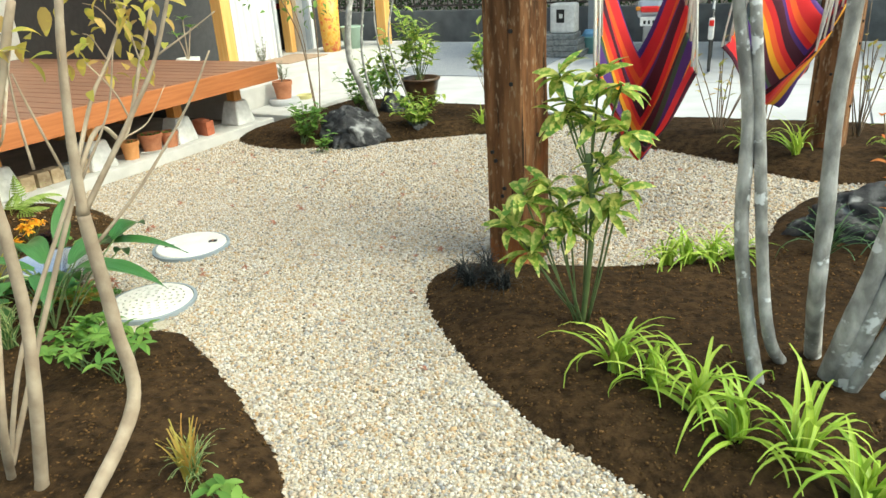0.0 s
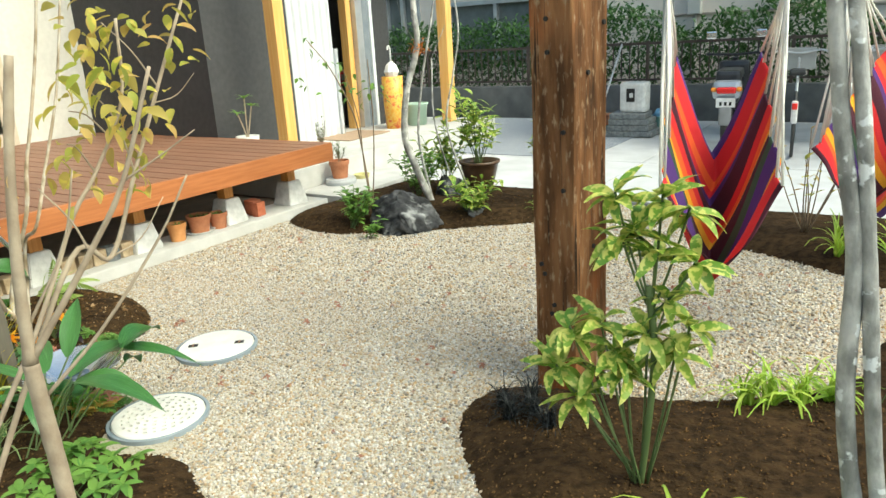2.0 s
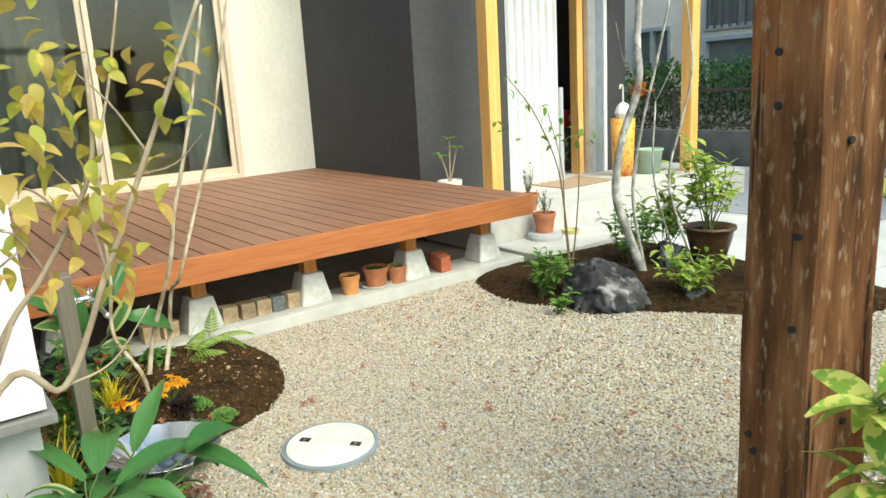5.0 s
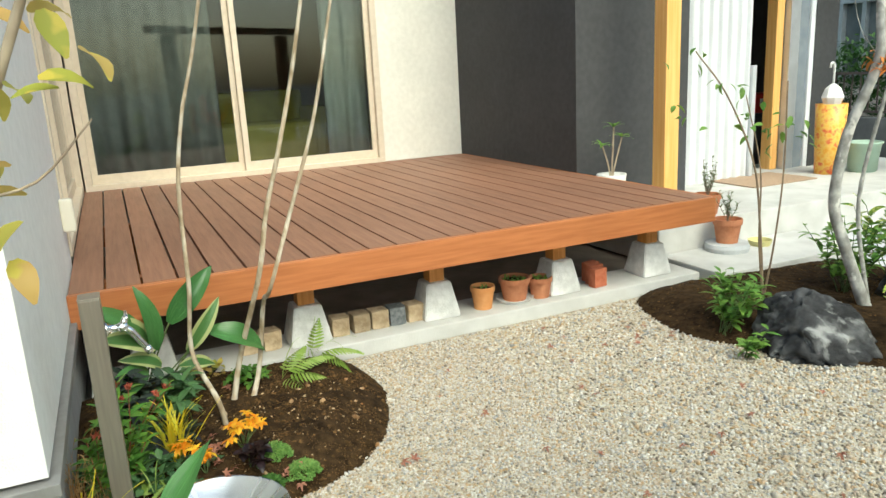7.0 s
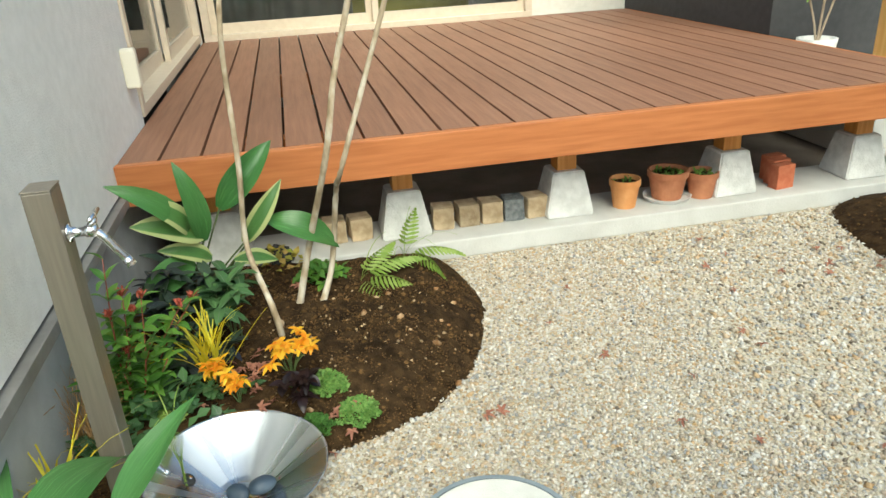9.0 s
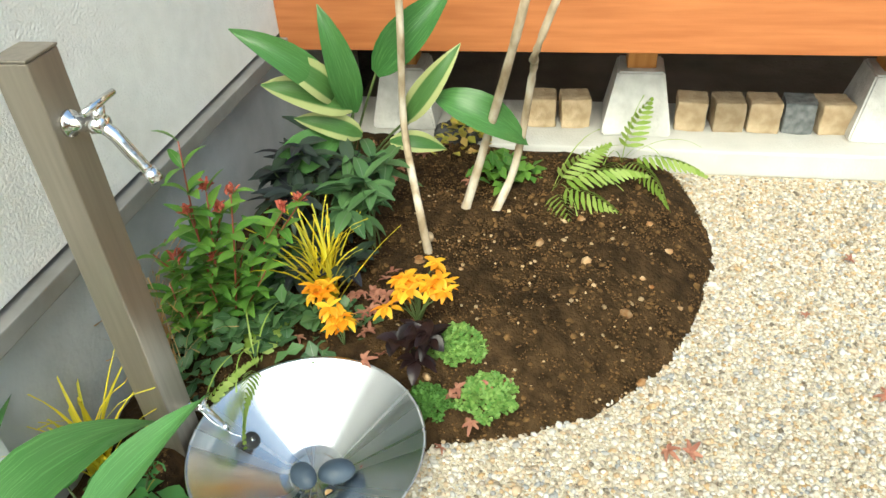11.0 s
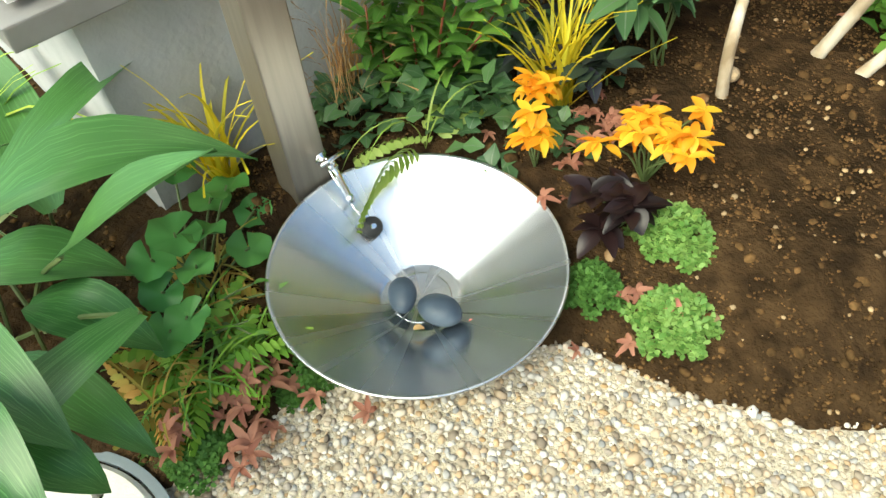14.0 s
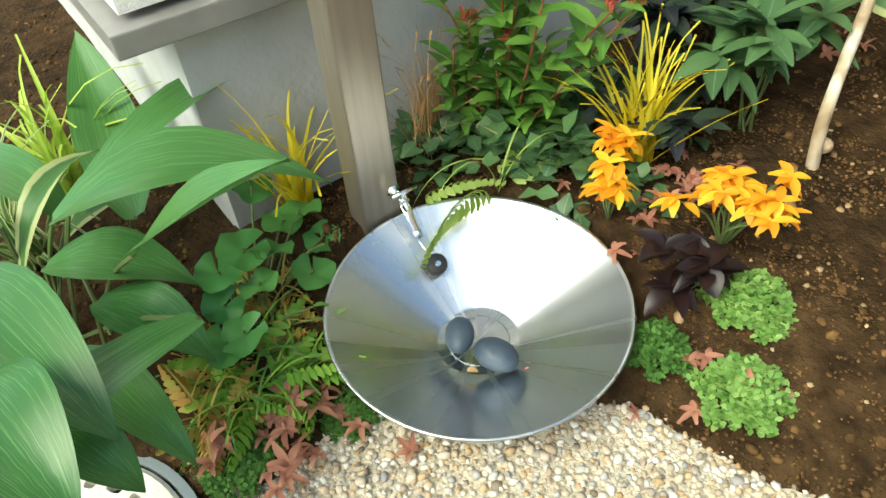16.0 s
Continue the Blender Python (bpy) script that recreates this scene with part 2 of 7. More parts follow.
def setup_special():
    # brushed stainless steel, spun round the axis
    M_steel.use_nodes = True
    n, l = M_steel.node_tree.nodes, M_steel.node_tree.links
    p = n["Principled BSDF"]
    p.inputs["Base Color"].default_value = (0.66, 0.68, 0.70, 1)
    p.inputs["Metallic"].default_value = 1.0
    p.inputs["Roughness"].default_value = 0.3
    p.inputs["Anisotropic"].default_value = 0.85
    tg = n.new("ShaderNodeTangent")
    tg.direction_type = 'RADIAL'
    tg.axis = 'Z'
    l.new(tg.outputs[0], p.inputs["Tangent"])
    tc = n.new("ShaderNodeTexCoord")
    nz = n.new("ShaderNodeTexNoise")
    nz.inputs["Scale"].default_value = 4
    nz.inputs["Detail"].default_value = 1
    mpg = n.new("ShaderNodeMapping")
    mpg.inputs["Scale"].default_value = (1, 1, 0)
    nrm = n.new("ShaderNodeVectorMath")
    nrm.operation = 'NORMALIZE'
    l.new(tc.outputs["Object"], mpg.inputs[0])
    l.new(mpg.outputs[0], nrm.inputs[0])
    l.new(nrm.outputs[0], nz.inputs[0])
    mr = n.new("ShaderNodeMapRange")
    mr.inputs[1].default_value, mr.inputs[2].default_value = 0.3, 0.7
    mr.inputs[3].default_value, mr.inputs[4].default_value = 0.17, 0.34
    l.new(nz.outputs[0], mr.inputs[0])
    l.new(mr.outputs[0], p.inputs["Roughness"])
    # pebbles: each its own colour
    M_pebble.use_nodes = True
    n, l = M_pebble.node_tree.nodes, M_pebble.node_tree.links
    p = n["Principled BSDF"]
    p.inputs["Roughness"].default_value = 0.8
    g = n.new("ShaderNodeNewGeometry")
    rp = n.new("ShaderNodeValToRGB")
    cols = [(0.0, (0.14, 0.11, 0.08)), (0.12, (0.46, 0.39, 0.29)), (0.32, (0.64, 0.61, 0.55)), (0.5, (0.40, 0.26, 0.12)), (0.66, (0.67, 0.63, 0.56)), (0.82, (0.26, 0.26, 0.26)), (1.0, (0.52, 0.36, 0.19))]
    e = rp.color_ramp.elements
    e[0].color, e[1].color = (*cols[0][1], 1), (*cols[-1][1], 1)
    for q, col in cols[1:-1]:
        x = e.new(q)
        x.color = (*col, 1)
    l.new(g.outputs["Random Per Island"], rp.inputs[0])
    tc = n.new("ShaderNodeTexCoord")
    nz = n.new("ShaderNodeTexNoise")
    nz.inputs["Scale"].default_value = 150
    l.new(tc.outputs["Object"], nz.inputs[0])
    hs = n.new("ShaderNodeHueSaturation")
    mr = n.new("ShaderNodeMapRange")
    mr.inputs[3].default_value, mr.inputs[4].default_value = 0.8, 1.15
    l.new(nz.outputs[0], mr.inputs[0])
    l.new(mr.outputs[0], hs.inputs["Value"])
    l.new(rp.outputs[0], hs.inputs["Color"])
    l.new(hs.outputs[0], p.inputs["Base Color"])


setup_special()


def glass_mat(name, tint, rough=0.0):
    m = bpy.data.materials.new(name)
    m.use_nodes = True
    n, l = m.node_tree.nodes, m.node_tree.links
    gl = n.new("ShaderNodeBsdfGlossy")
    gl.inputs["Roughness"].default_value = 0.02
    tr = n.new("ShaderNodeBsdfTransparent")
    tr.inputs[0].default_value = (*tint, 1)
    fr = n.new("ShaderNodeFresnel")
    fr.inputs[0].default_value = 1.6
    ms = n.new("ShaderNodeMixShader")
    l.new(fr.outputs[0], ms.inputs[0])
    l.new(tr.outputs[0], ms.inputs[1])
    l.new(gl.outputs[0], ms.inputs[2])
    l.new(ms.outputs[0], n["Material Output"].inputs[0])
    return m


M_glass = glass_mat("window_glass", (0.78, 0.82, 0.80))


# ---- builders ----
def put(name, me, material, parent=None, label="", at=None):
    if material:
        me.materials.clear()
        me.materials.append(material)
    ob = new(name, me)
    if parent:
        ob.parent = parent
    if at is not None:
        ob.matrix_basis = at
    if label:
        ob["label"] = label
    return ob


def part(name, bm, material, parent=None, label="", smooth=False, at=None):
    me = bpy.data.meshes.new(name)
    bmesh.ops.recalc_face_normals(bm, faces=bm.faces)
    bm.to_mesh(me)
    bm.free()
    if smooth:
        me.shade_smooth()
    return put(name, me, material, parent, label, at)


def thing(name, m, label, category, group="", kind=""):
    ob = new(name)
    ob.empty_display_size = 0.1
    ob.matrix_basis = m if isinstance(m, Matrix) else Matrix.Translation(m)
    return tagged(ob, label, category, group, kind)


def box(c, s, bevel=0.0, bm=None, rot=None):
    bm = bm or bmesh.new()
    g = bmesh.ops.create_cube(bm, size=1.0)["verts"]
    m = Matrix.Translation(c) @ (rot or Matrix()) @ Matrix.Diagonal((*s, 1))
    bmesh.ops.transform(bm, matrix=m, verts=g)
    if bevel:
        ed = list({e for v in g for e in v.link_edges})
        bmesh.ops.bevel(bm, geom=ed, offset=bevel, segments=2, affect='EDGES', profile=0.6)
    return bm


def span(x0, x1, y0, y1, z0, z1, bevel=0.0, bm=None):
    return box(((x0 + x1) / 2, (y0 + y1) / 2, (z0 + z1) / 2), (x1 - x0, y1 - y0, z1 - z0), bevel, bm)


def lathe(profile, n=32, bm=None):
    """Turn (radius, height) pairs round z."""
    bm = bm or bmesh.new()
    rings = []
    for rr, zz in profile:
        if rr < 1e-5:
            rings.append([bm.verts.new((0, 0, zz))])
        else:
            rings.append([bm.verts.new((rr * math.cos(k * math.tau / n), rr * math.sin(k * math.tau / n), zz)) for k in range(n)])
    for a, b in zip(rings, rings[1:]):
        for k in range(n):
            k2 = (k + 1) % n
            if len(a) == 1 and len(b) == 1:
                continue
            if len(a) == 1:
                bm.faces.new((a[0], b[k], b[k2]))
            elif len(b) == 1:
                bm.faces.new((a[k2], a[k], b[0]))
            else:
                bm.faces.new((a[k], a[k2], b[k2], b[k]))
    return bm


def tube(pts, radii, n=8, bm=None, cap=True):
    bm = bm or bmesh.new()
    pts = [Vector(p) for p in pts]
    if not hasattr(radii, "__len__"):
        radii = [radii] * len(pts)
    rings = []
    up = Vector((0.3, 0.2, 0.9))
    for i, p in enumerate(pts):
        d = (pts[min(i + 1, len(pts) - 1)] - pts[max(i - 1, 0)]).normalized()
        u = d.cross(up)
        if u.length < 1e-3:
            u = d.cross(Vector((1, 0, 0)))
        u.normalize()
        v = d.cross(u)
        rings.append([bm.verts.new(p + radii[i] * (math.cos(k * math.tau / n) * u + math.sin(k * math.tau / n) * v)) for k in range(n)])
    for a, b in zip(rings, rings[1:]):
        for k in range(n):
            bm.faces.new((a[k], a[(k + 1) % n], b[(k + 1) % n], b[k]))
    if cap:
        bm.faces.new(rings[0][::-1])
        bm.faces.new(rings[-1])
    return bm


def curve_pts(ctrl, steps=6):
    """Smooth line through the control points."""
    c = [Vector(p) for p in ctrl]
    c = [c[0] * 2 - c[1]] + c + [c[-1] * 2 - c[-2]]
    out = []
    for i in range(1, len(c) - 2):
        for k in range(steps):
            t = k / steps
            p0, p1, p2, p3 = c[i - 1:i + 3]
            out.append(0.5 * (2 * p1 + (p2 - p0) * t + (2 * p0 - 5 * p1 + 4 * p2 - p3) * t * t + (3 * p1 - p0 - 3 * p2 + p3) * t ** 3))
    out.append(c[-2])
    return out


class Blades:
    """Many leaves in one mesh, with u along and v across each blade."""

    def __init__(self):
        self.v, self.f, self.uv = [], [], []

    def leaf(self, m, length, width, n=5, bend=0.3, fold=0.15, shape=0.9, tip=1.0, wave=0.0):
        """A blade along +x of m; bend: how far it arches down over its length; fold: its keel."""
        base = len(self.v)
        ang, x, z = bend * -0.25, 0.0, 0.0
        for i in range(n + 1):
            t = i / n
            w = width * 0.5 * (math.sin(math.pi * min(1, max(0.0, t * 0.96 + 0.04)) ** shape)) ** 0.8 if i < n else 0.002
            w = max(w, width * 0.05)
            if i:
                ang += bend / n * 2 * t
                x += length / n * math.cos(ang)
                z -= length / n * math.sin(ang)
            for s in (-1, 0, 1):
                zz = z + (abs(s) * w * fold * 2) + wave * width * math.sin(t * 9 + s * 2) * abs(s)
                self.v.append(m @ Vector((x, s * w, zz)))
        for i in range(n):
            for s in (0, 1):
                a = base + i * 3 + s
                self.f.append((a, a + 1, a + 4, a + 3))
                u0, u1, v0, v1 = i / n, (i + 1) / n, s * 0.5, s * 0.5 + 0.5
                self.uv += [(u0, v0), (u0, v1), (u1, v1), (u1, v0)]

    def mesh(self, name):
        me = bpy.data.meshes.new(name)
        me.from_pydata([tuple(p) for p in self.v], [], self.f)
        la = me.uv_layers.new(name="uv")
        la.data.foreach_set("uv", np.array(self.uv, dtype=np.float32).ravel())
        me.shade_smooth()
        return me


def aim(p, yaw, pitch, roll=0.0):
    """Local +x turned to yaw and raised by pitch (degrees) at p."""
    return Matrix.Translation(p) @ Euler((radians(roll), radians(-pitch), radians(yaw))).to_matrix().to_4x4()


R = random.Random(7)


def rnd(a, b):
    return R.uniform(a, b)


# ---- beds' outlines (plan) ----
def smooth_loop(pts, steps=6):
    n, out = len(pts), []
    for i in range(n):
        p0, p1, p2, p3 = (Vector(pts[(i + k - 1) % n]) for k in range(4))
        for k in range(steps):
            t = k / steps
            out.append(0.5 * (2 * p1 + (p2 - p0) * t + (2 * p0 - 5 * p1 + 4 * p2 - p3) * t * t + (3 * p1 - p0 - 3 * p2 + p3) * t ** 3))
    return np.array([(p.x, p.y) for p in out])


BED_TAP = smooth_loop([(-3.0, 1.5), (-2.98, 1.82), (-3.06, 1.98), (-3.2, 2.1), (-3.35, 2.21), (-3.39, 2.35), (-3.44, 2.47), (-3.52, 2.59), (-3.71, 2.74), (-4.04, 2.85), (-4.3, 2.84), (-4.56, 2.74), (-4.62, 2.4), (-4.62, 1.5)])
BED_NEAR = smooth_loop([(-1.22, 1.22), (-1.56, 1.48), (-1.92, 1.68), (-2.28, 1.83), (-2.6, 1.72), (-2.8, 1.97), (-2.95, 2.01), (-3.05, 1.95), (-3.15, 1.7), (-3.3, 0.3), (-2.6, -1.6), (-0.9, -2.0), (-0.7, -0.6), (-0.75, 0.5)])
BED_POST = smooth_loop([(0.25, 1.33), (-0.293, 1.61), (-0.69, 1.80), (-1.06, 2.07), (-1.44, 2.48), (-1.49, 2.78), (-1.3, 2.93), (-0.73, 3.09), (-0.21, 3.52), (-0.1, 4.06), (0.15, 4.5), (0.9, 4.8), (2.6, 4.6), (3.0, 2.6), (2.2, 1.0)])
BED_BACK = smooth_loop([(-4.53, 4.75), (-3.98, 4.5), (-3.54, 4.64), (-3.2, 4.85), (-2.6, 5.3), (-2.2, 5.55), (-2.2, 6.25), (-3.3, 6.33), (-4.3, 6.35), (-4.5, 5.6)])
BED_FAR = smooth_loop([(-1.35, 5.32), (-0.95, 5.22), (-0.46, 4.98), (0.1, 4.7), (1.0, 4.95), (2.4, 4.9), (2.8, 5.6), (1.5, 6.15), (-0.5, 6.2), (-1.3, 6.0)])
BEDS = [("tap", BED_TAP, 0.10), ("near", BED_NEAR, 0.05), ("post", BED_POST, 0.07), ("back", BED_BACK, 0.09), ("far", BED_FAR, 0.09)]


def signed(poly, x, y):
    """Distance of plan points to an outline, positive inside."""
    x, y = np.asarray(x, float), np.asarray(y, float)
    d = np.full(x.shape, 1e9)
    inside = np.zeros(x.shape, bool)
    for (ax, ay), (bx, by) in zip(poly, np.roll(poly, -1, 0)):
        ex, ey = bx - ax, by - ay
        t = np.clip(((x - ax) * ex + (y - ay) * ey) / (ex * ex + ey * ey + 1e-12), 0, 1)
        d = np.minimum(d, np.hypot(x - ax - t * ex, y - ay - t * ey))
        cross = ((ay > y) != (by > y)) & (x < (bx - ax) * (y - ay) / (by - ay + 1e-12) + ax)
        inside ^= cross
    return np.where(inside, d, -d)


def soil_height(x, y):
    h = 0.0
    for _, poly, top in BEDS:
        s = float(signed(poly, np.array([x]), np.array([y]))[0])
        if s > -0.02:
            h = max(h, top * min(1.0, max(0, s / 0.22)) ** 0.7)
    return h


# ---- ground ----
def sheet(name, x0, x1, y0, y1, z, material, label, category, thick=0.1):
    ob = part(name, span(x0, x1, y0, y1, z - thick, z), material)
    return tagged(ob, label, category, kind="structure")


part_ground = bmesh.new()
bmesh.ops.create_grid(part_ground, x_segments=40, y_segments=40, size=300)
g_ob = part("ground", part_ground, M_asphalt, at=Matrix.Translation((0, 0, -0.12)))
tagged(g_ob, "grey asphalt ground reaching into the distance", "ground", kind="structure")
gravel = sheet("gravel_path", -4.56, 3.2, -3.0, 6.15, 0.0, M_gravel, "pale cream pea gravel garden path", "gravel path")
drive = sheet("pavement", -14.0, 9.0, 6.22, 11.3, 0.006, mat("joint_concrete", (0.25, 0.25, 0.24), (0.32, 0.32, 0.31), rough=0.95), "pale concrete driveway in slabs", "driveway")
for ix in range(8):
    for iy, (ya, yb) in enumerate(((6.225, 7.93), (7.945, 9.65), (9.665, 11.3))):
        part("slab", span(-14.0 + 2.875 * ix + 0.008, -14.0 + 2.875 * (ix + 1) - 0.008, ya, yb, -0.04, 0.02, 0.004), M_drive, drive)
patch = sheet("gravel_patch", -6.1, -3.15, 8.0, 11.25, 0.030, mat("grey_gravel", (0.20, 0.22, 0.25), (0.42, 0.44, 0.47), scale=70, rough=0.95, bump=1.0, bscale=90, stain=0.1), "blue-grey crushed stone patch on the driveway", "gravel", thick=0.02)
apron = sheet("pavement_1", -14.0, -4.62, -3.0, 1.62, -0.02, M_asphalt, "plain ground under the house", "ground")
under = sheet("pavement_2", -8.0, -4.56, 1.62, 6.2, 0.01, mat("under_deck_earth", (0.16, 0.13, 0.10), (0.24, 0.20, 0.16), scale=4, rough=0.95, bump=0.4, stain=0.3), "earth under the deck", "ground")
kerb = part("kerb", span(-4.87, -4.52, 1.62, 5.22, 0.0, 0.085, 0.008), M_concrete)
tagged(kerb, "pale concrete kerb strip below the deck edge", "kerb", kind="structure")


def build_soil(name, poly, top, seed):
    st = 0.028 if name in ("tap", "near", "post") else 0.04
    x0, y0 = poly.min(0) - 0.08
    x1, y1 = poly.max(0) + 0.08
    if name == "tap":
        x0, y0 = -4.55, 1.55
    nx, ny = int((x1 - x0) / st), int((y1 - y0) / st)
    X, Y = np.meshgrid(np.linspace(x0, x1, nx), np.linspace(y0, y1, ny), indexing="ij")
    S = signed(poly, X.ravel(), Y.ravel()).reshape(X.shape)
    rg = np.random.default_rng(seed)
    N = np.array([noise.noise((x * 6, y * 6, seed)) * 0.008 + noise.noise((x * 25, y * 25, seed)) * 0.006 for x, y in zip(X.ravel(), Y.ravel())]).reshape(X.shape)
    E = np.array([noise.noise((x * 22, y * 22, 9 + seed)) * 0.012 for x, y in zip(X.ravel(), Y.ravel())]).reshape(X.shape)
    S = S + E
    Z = np.where(S > 0, top * np.clip(S / 0.22, 0, 1) ** 0.7 + 0.004, S * 1.0)
    Z = np.maximum(Z, -0.05) + np.where(S > 0, N + rg.normal(0, 0.0022, S.shape), 0)
    D = np.hypot(X + 3.259, Y - 2.005)
    Z = np.where(D < 0.25, np.minimum(Z, -0.03 + 0.6 * np.maximum(0, D - 0.07)), Z)
    idx = np.arange(nx * ny).reshape(nx, ny)
    keep = (np.maximum.reduce([S[:-1, :-1], S[1:, :-1], S[:-1, 1:], S[1:, 1:]]) > -0.04)
    a, b, c, d = idx[:-1, :-1][keep], idx[1:, :-1][keep], idx[1:, 1:][keep], idx[:-1, 1:][keep]
    me = bpy.data.meshes.new("soil_bed")
    me.from_pydata(np.stack([X.ravel(), Y.ravel(), Z.ravel()], 1).tolist(), [], np.stack([a, b, c, d], 1).tolist())
    me.shade_smooth()
    ob = put("soil_bed", me, M_soil)
    return tagged(ob, "dark brown bare soil of a raised planting bed", "soil", kind="structure")


for k, (nm, poly, top) in enumerate(BEDS):
    build_soil(nm, poly, top, k + 1)


# ---- house: walls ----
def wall(name, x0, x1, y0, y1, z0, z1, material, label):
    return tagged(part(name, span(x0, x1, y0, y1, z0, z1), material), label, "wall", kind="structure")


# side wall with a drip ledge over the grey foundation; a window opens above the deck
wall("wall_south", -5.1, -3.0, 1.25, 1.60, 0.49, 3.6, M_stucco, "white rough stucco house wall")
wall("wall_south_2", -8.0, -5.1, 1.25, 1.60, 2.55, 3.6, M_stucco, "white stucco wall above the side window")
wall("wall_south_3", -8.0, -7.85, 1.25, 1.598, 0.49, 2.55, M_stucco, "white stucco wall beside the window")
wall("wall_end", -3.25, -3.0, -6.0, 1.25, 0.49, 3.6, M_stucco, "white rough stucco end wall of the house")
tagged(part("foundation", span(-5.2, -3.06, 1.2, 1.575, -0.05, 0.44), M_foundation), "smooth grey concrete house foundation", "foundation", kind="structure")
tagged(part("foundation_2", span(-3.27, -3.06, -6.0, 1.2, -0.05, 0.44), M_foundation), "smooth grey concrete house foundation", "foundation", kind="structure")
tagged(part("trim", span(-5.1, -2.975, 1.3, 1.625, 0.442, 0.478, 0.003), M_ledge), "grey metal drip ledge along the wall", "drip ledge", kind="structure")
tagged(part("trim_2", span(-3.2, -2.975, -6.0, 1.3, 0.442, 0.478), M_ledge), "grey metal drip ledge along the wall", "drip ledge", kind="structure")
# front wall behind the deck with the sliding door
wall("wall_west", -8.25, -8.0, 4.36, 5.24, 0.4, 3.6, M_cream, "cream stucco house wall beside the sliding door")
wall("wall_west_2", -8.25, -8.0, 1.25, 4.36, 2.62, 3.6, M_cream, "cream stucco wall above the sliding door")
wall("wall_west_3", -8.25, -8.0, 1.25, 4.36, 0.0, 0.56, M_foundation, "grey foundation below the sliding door")
# dark block and the entrance porch
wall("wall_dark", -8.25, -5.91, 5.24, 5.5, 0.0, 3.395, M_dark, "charcoal textured house wall")
wall("wall_dark_2", -6.15, -5.912, 5.5, 6.38, 0.0, 3.395, M_dark, "charcoal textured house wall by the entrance")
wall("wall_dark_3", -6.5, -6.3, 8.38, 8.70, 0.3, 3.395, M_dark, "charcoal textured wall beyond the entrance door")
wall("wall_porch_side", -9.0, -6.5, 8.70, 8.85, 0.0, 3.4, M_dark, "charcoal return wall of the entrance")
wall("wall_porch_back", -9.0, -8.8, 5.5, 8.70, 0.3, 3.395, M_dark, "dark inner wall of the entrance recess")
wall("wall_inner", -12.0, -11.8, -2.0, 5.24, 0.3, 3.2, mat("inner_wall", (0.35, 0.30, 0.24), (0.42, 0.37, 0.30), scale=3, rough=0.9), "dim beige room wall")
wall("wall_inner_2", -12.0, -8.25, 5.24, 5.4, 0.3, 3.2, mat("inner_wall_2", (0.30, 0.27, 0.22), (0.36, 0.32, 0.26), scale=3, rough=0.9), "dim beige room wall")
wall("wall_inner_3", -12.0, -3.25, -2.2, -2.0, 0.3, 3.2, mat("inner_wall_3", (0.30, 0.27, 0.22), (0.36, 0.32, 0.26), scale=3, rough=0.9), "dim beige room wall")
tagged(part("floor", span(-12.0, -8.25, -2.0, 5.24, 0.4, 0.57), mat("room_floor", (0.3, 0.19, 0.1), (0.38, 0.25, 0.14), scale=5, rough=0.4, stretch=(0.3, 5, 1))), "brown wooden floor of the room", "floor", kind="structure")
tagged(part("floor_2", span(-8.25, -3.3, -2.0, 1.25, 0.4, 0.57), mat("room_floor_2", (0.3, 0.19, 0.1), (0.38, 0.25, 0.14), scale=5, rough=0.4, stretch=(5, 0.3, 1))), "brown wooden floor of the room", "floor", kind="structure")
tagged(part("ceiling", span(-12.0, -8.0, -6.0, 5.5, 3.2, 3.3), M_cream), "plain pale ceiling of the room", "ceiling", kind="structure")
tagged(part("ceiling_2", span(-8.0, -3.0, -6.0, 1.25, 3.2, 3.3), M_cream), "plain pale ceiling of the room", "ceiling", kind="structure")
tagged(part("roof", span(-12.3, -2.7, -6.3, 1.9, 3.6, 3.8), M_dark), "dark flat eaves of the house roof", "roof", kind="structure")
tagged(part("roof_2", span(-12.3, -7.4, 1.9, 5.24, 3.6, 3.8), M_dark), "dark flat eaves of the house roof", "roof", kind="structure")
tagged(part("roof_3", span(-12.3, -5.36, 5.24, 9.1, 3.4, 3.55), mat("porch_soffit", (0.5, 0.42, 0.3), (0.56, 0.48, 0.36), rough=0.8)), "timber soffit of the porch roof", "roof", kind="structure")
tagged(part("porch_floor", span(-8.8, -4.96, 5.26, 9.2, 0.02, 0.30, 0.008), M_concrete), "pale concrete porch floor slab", "porch", kind="structure")
tagged(part("porch_step", span(-4.95, -4.36, 5.26, 6.6, 0.0, 0.10, 0.01), M_concrete), "pale concrete porch step", "step", kind="structure")


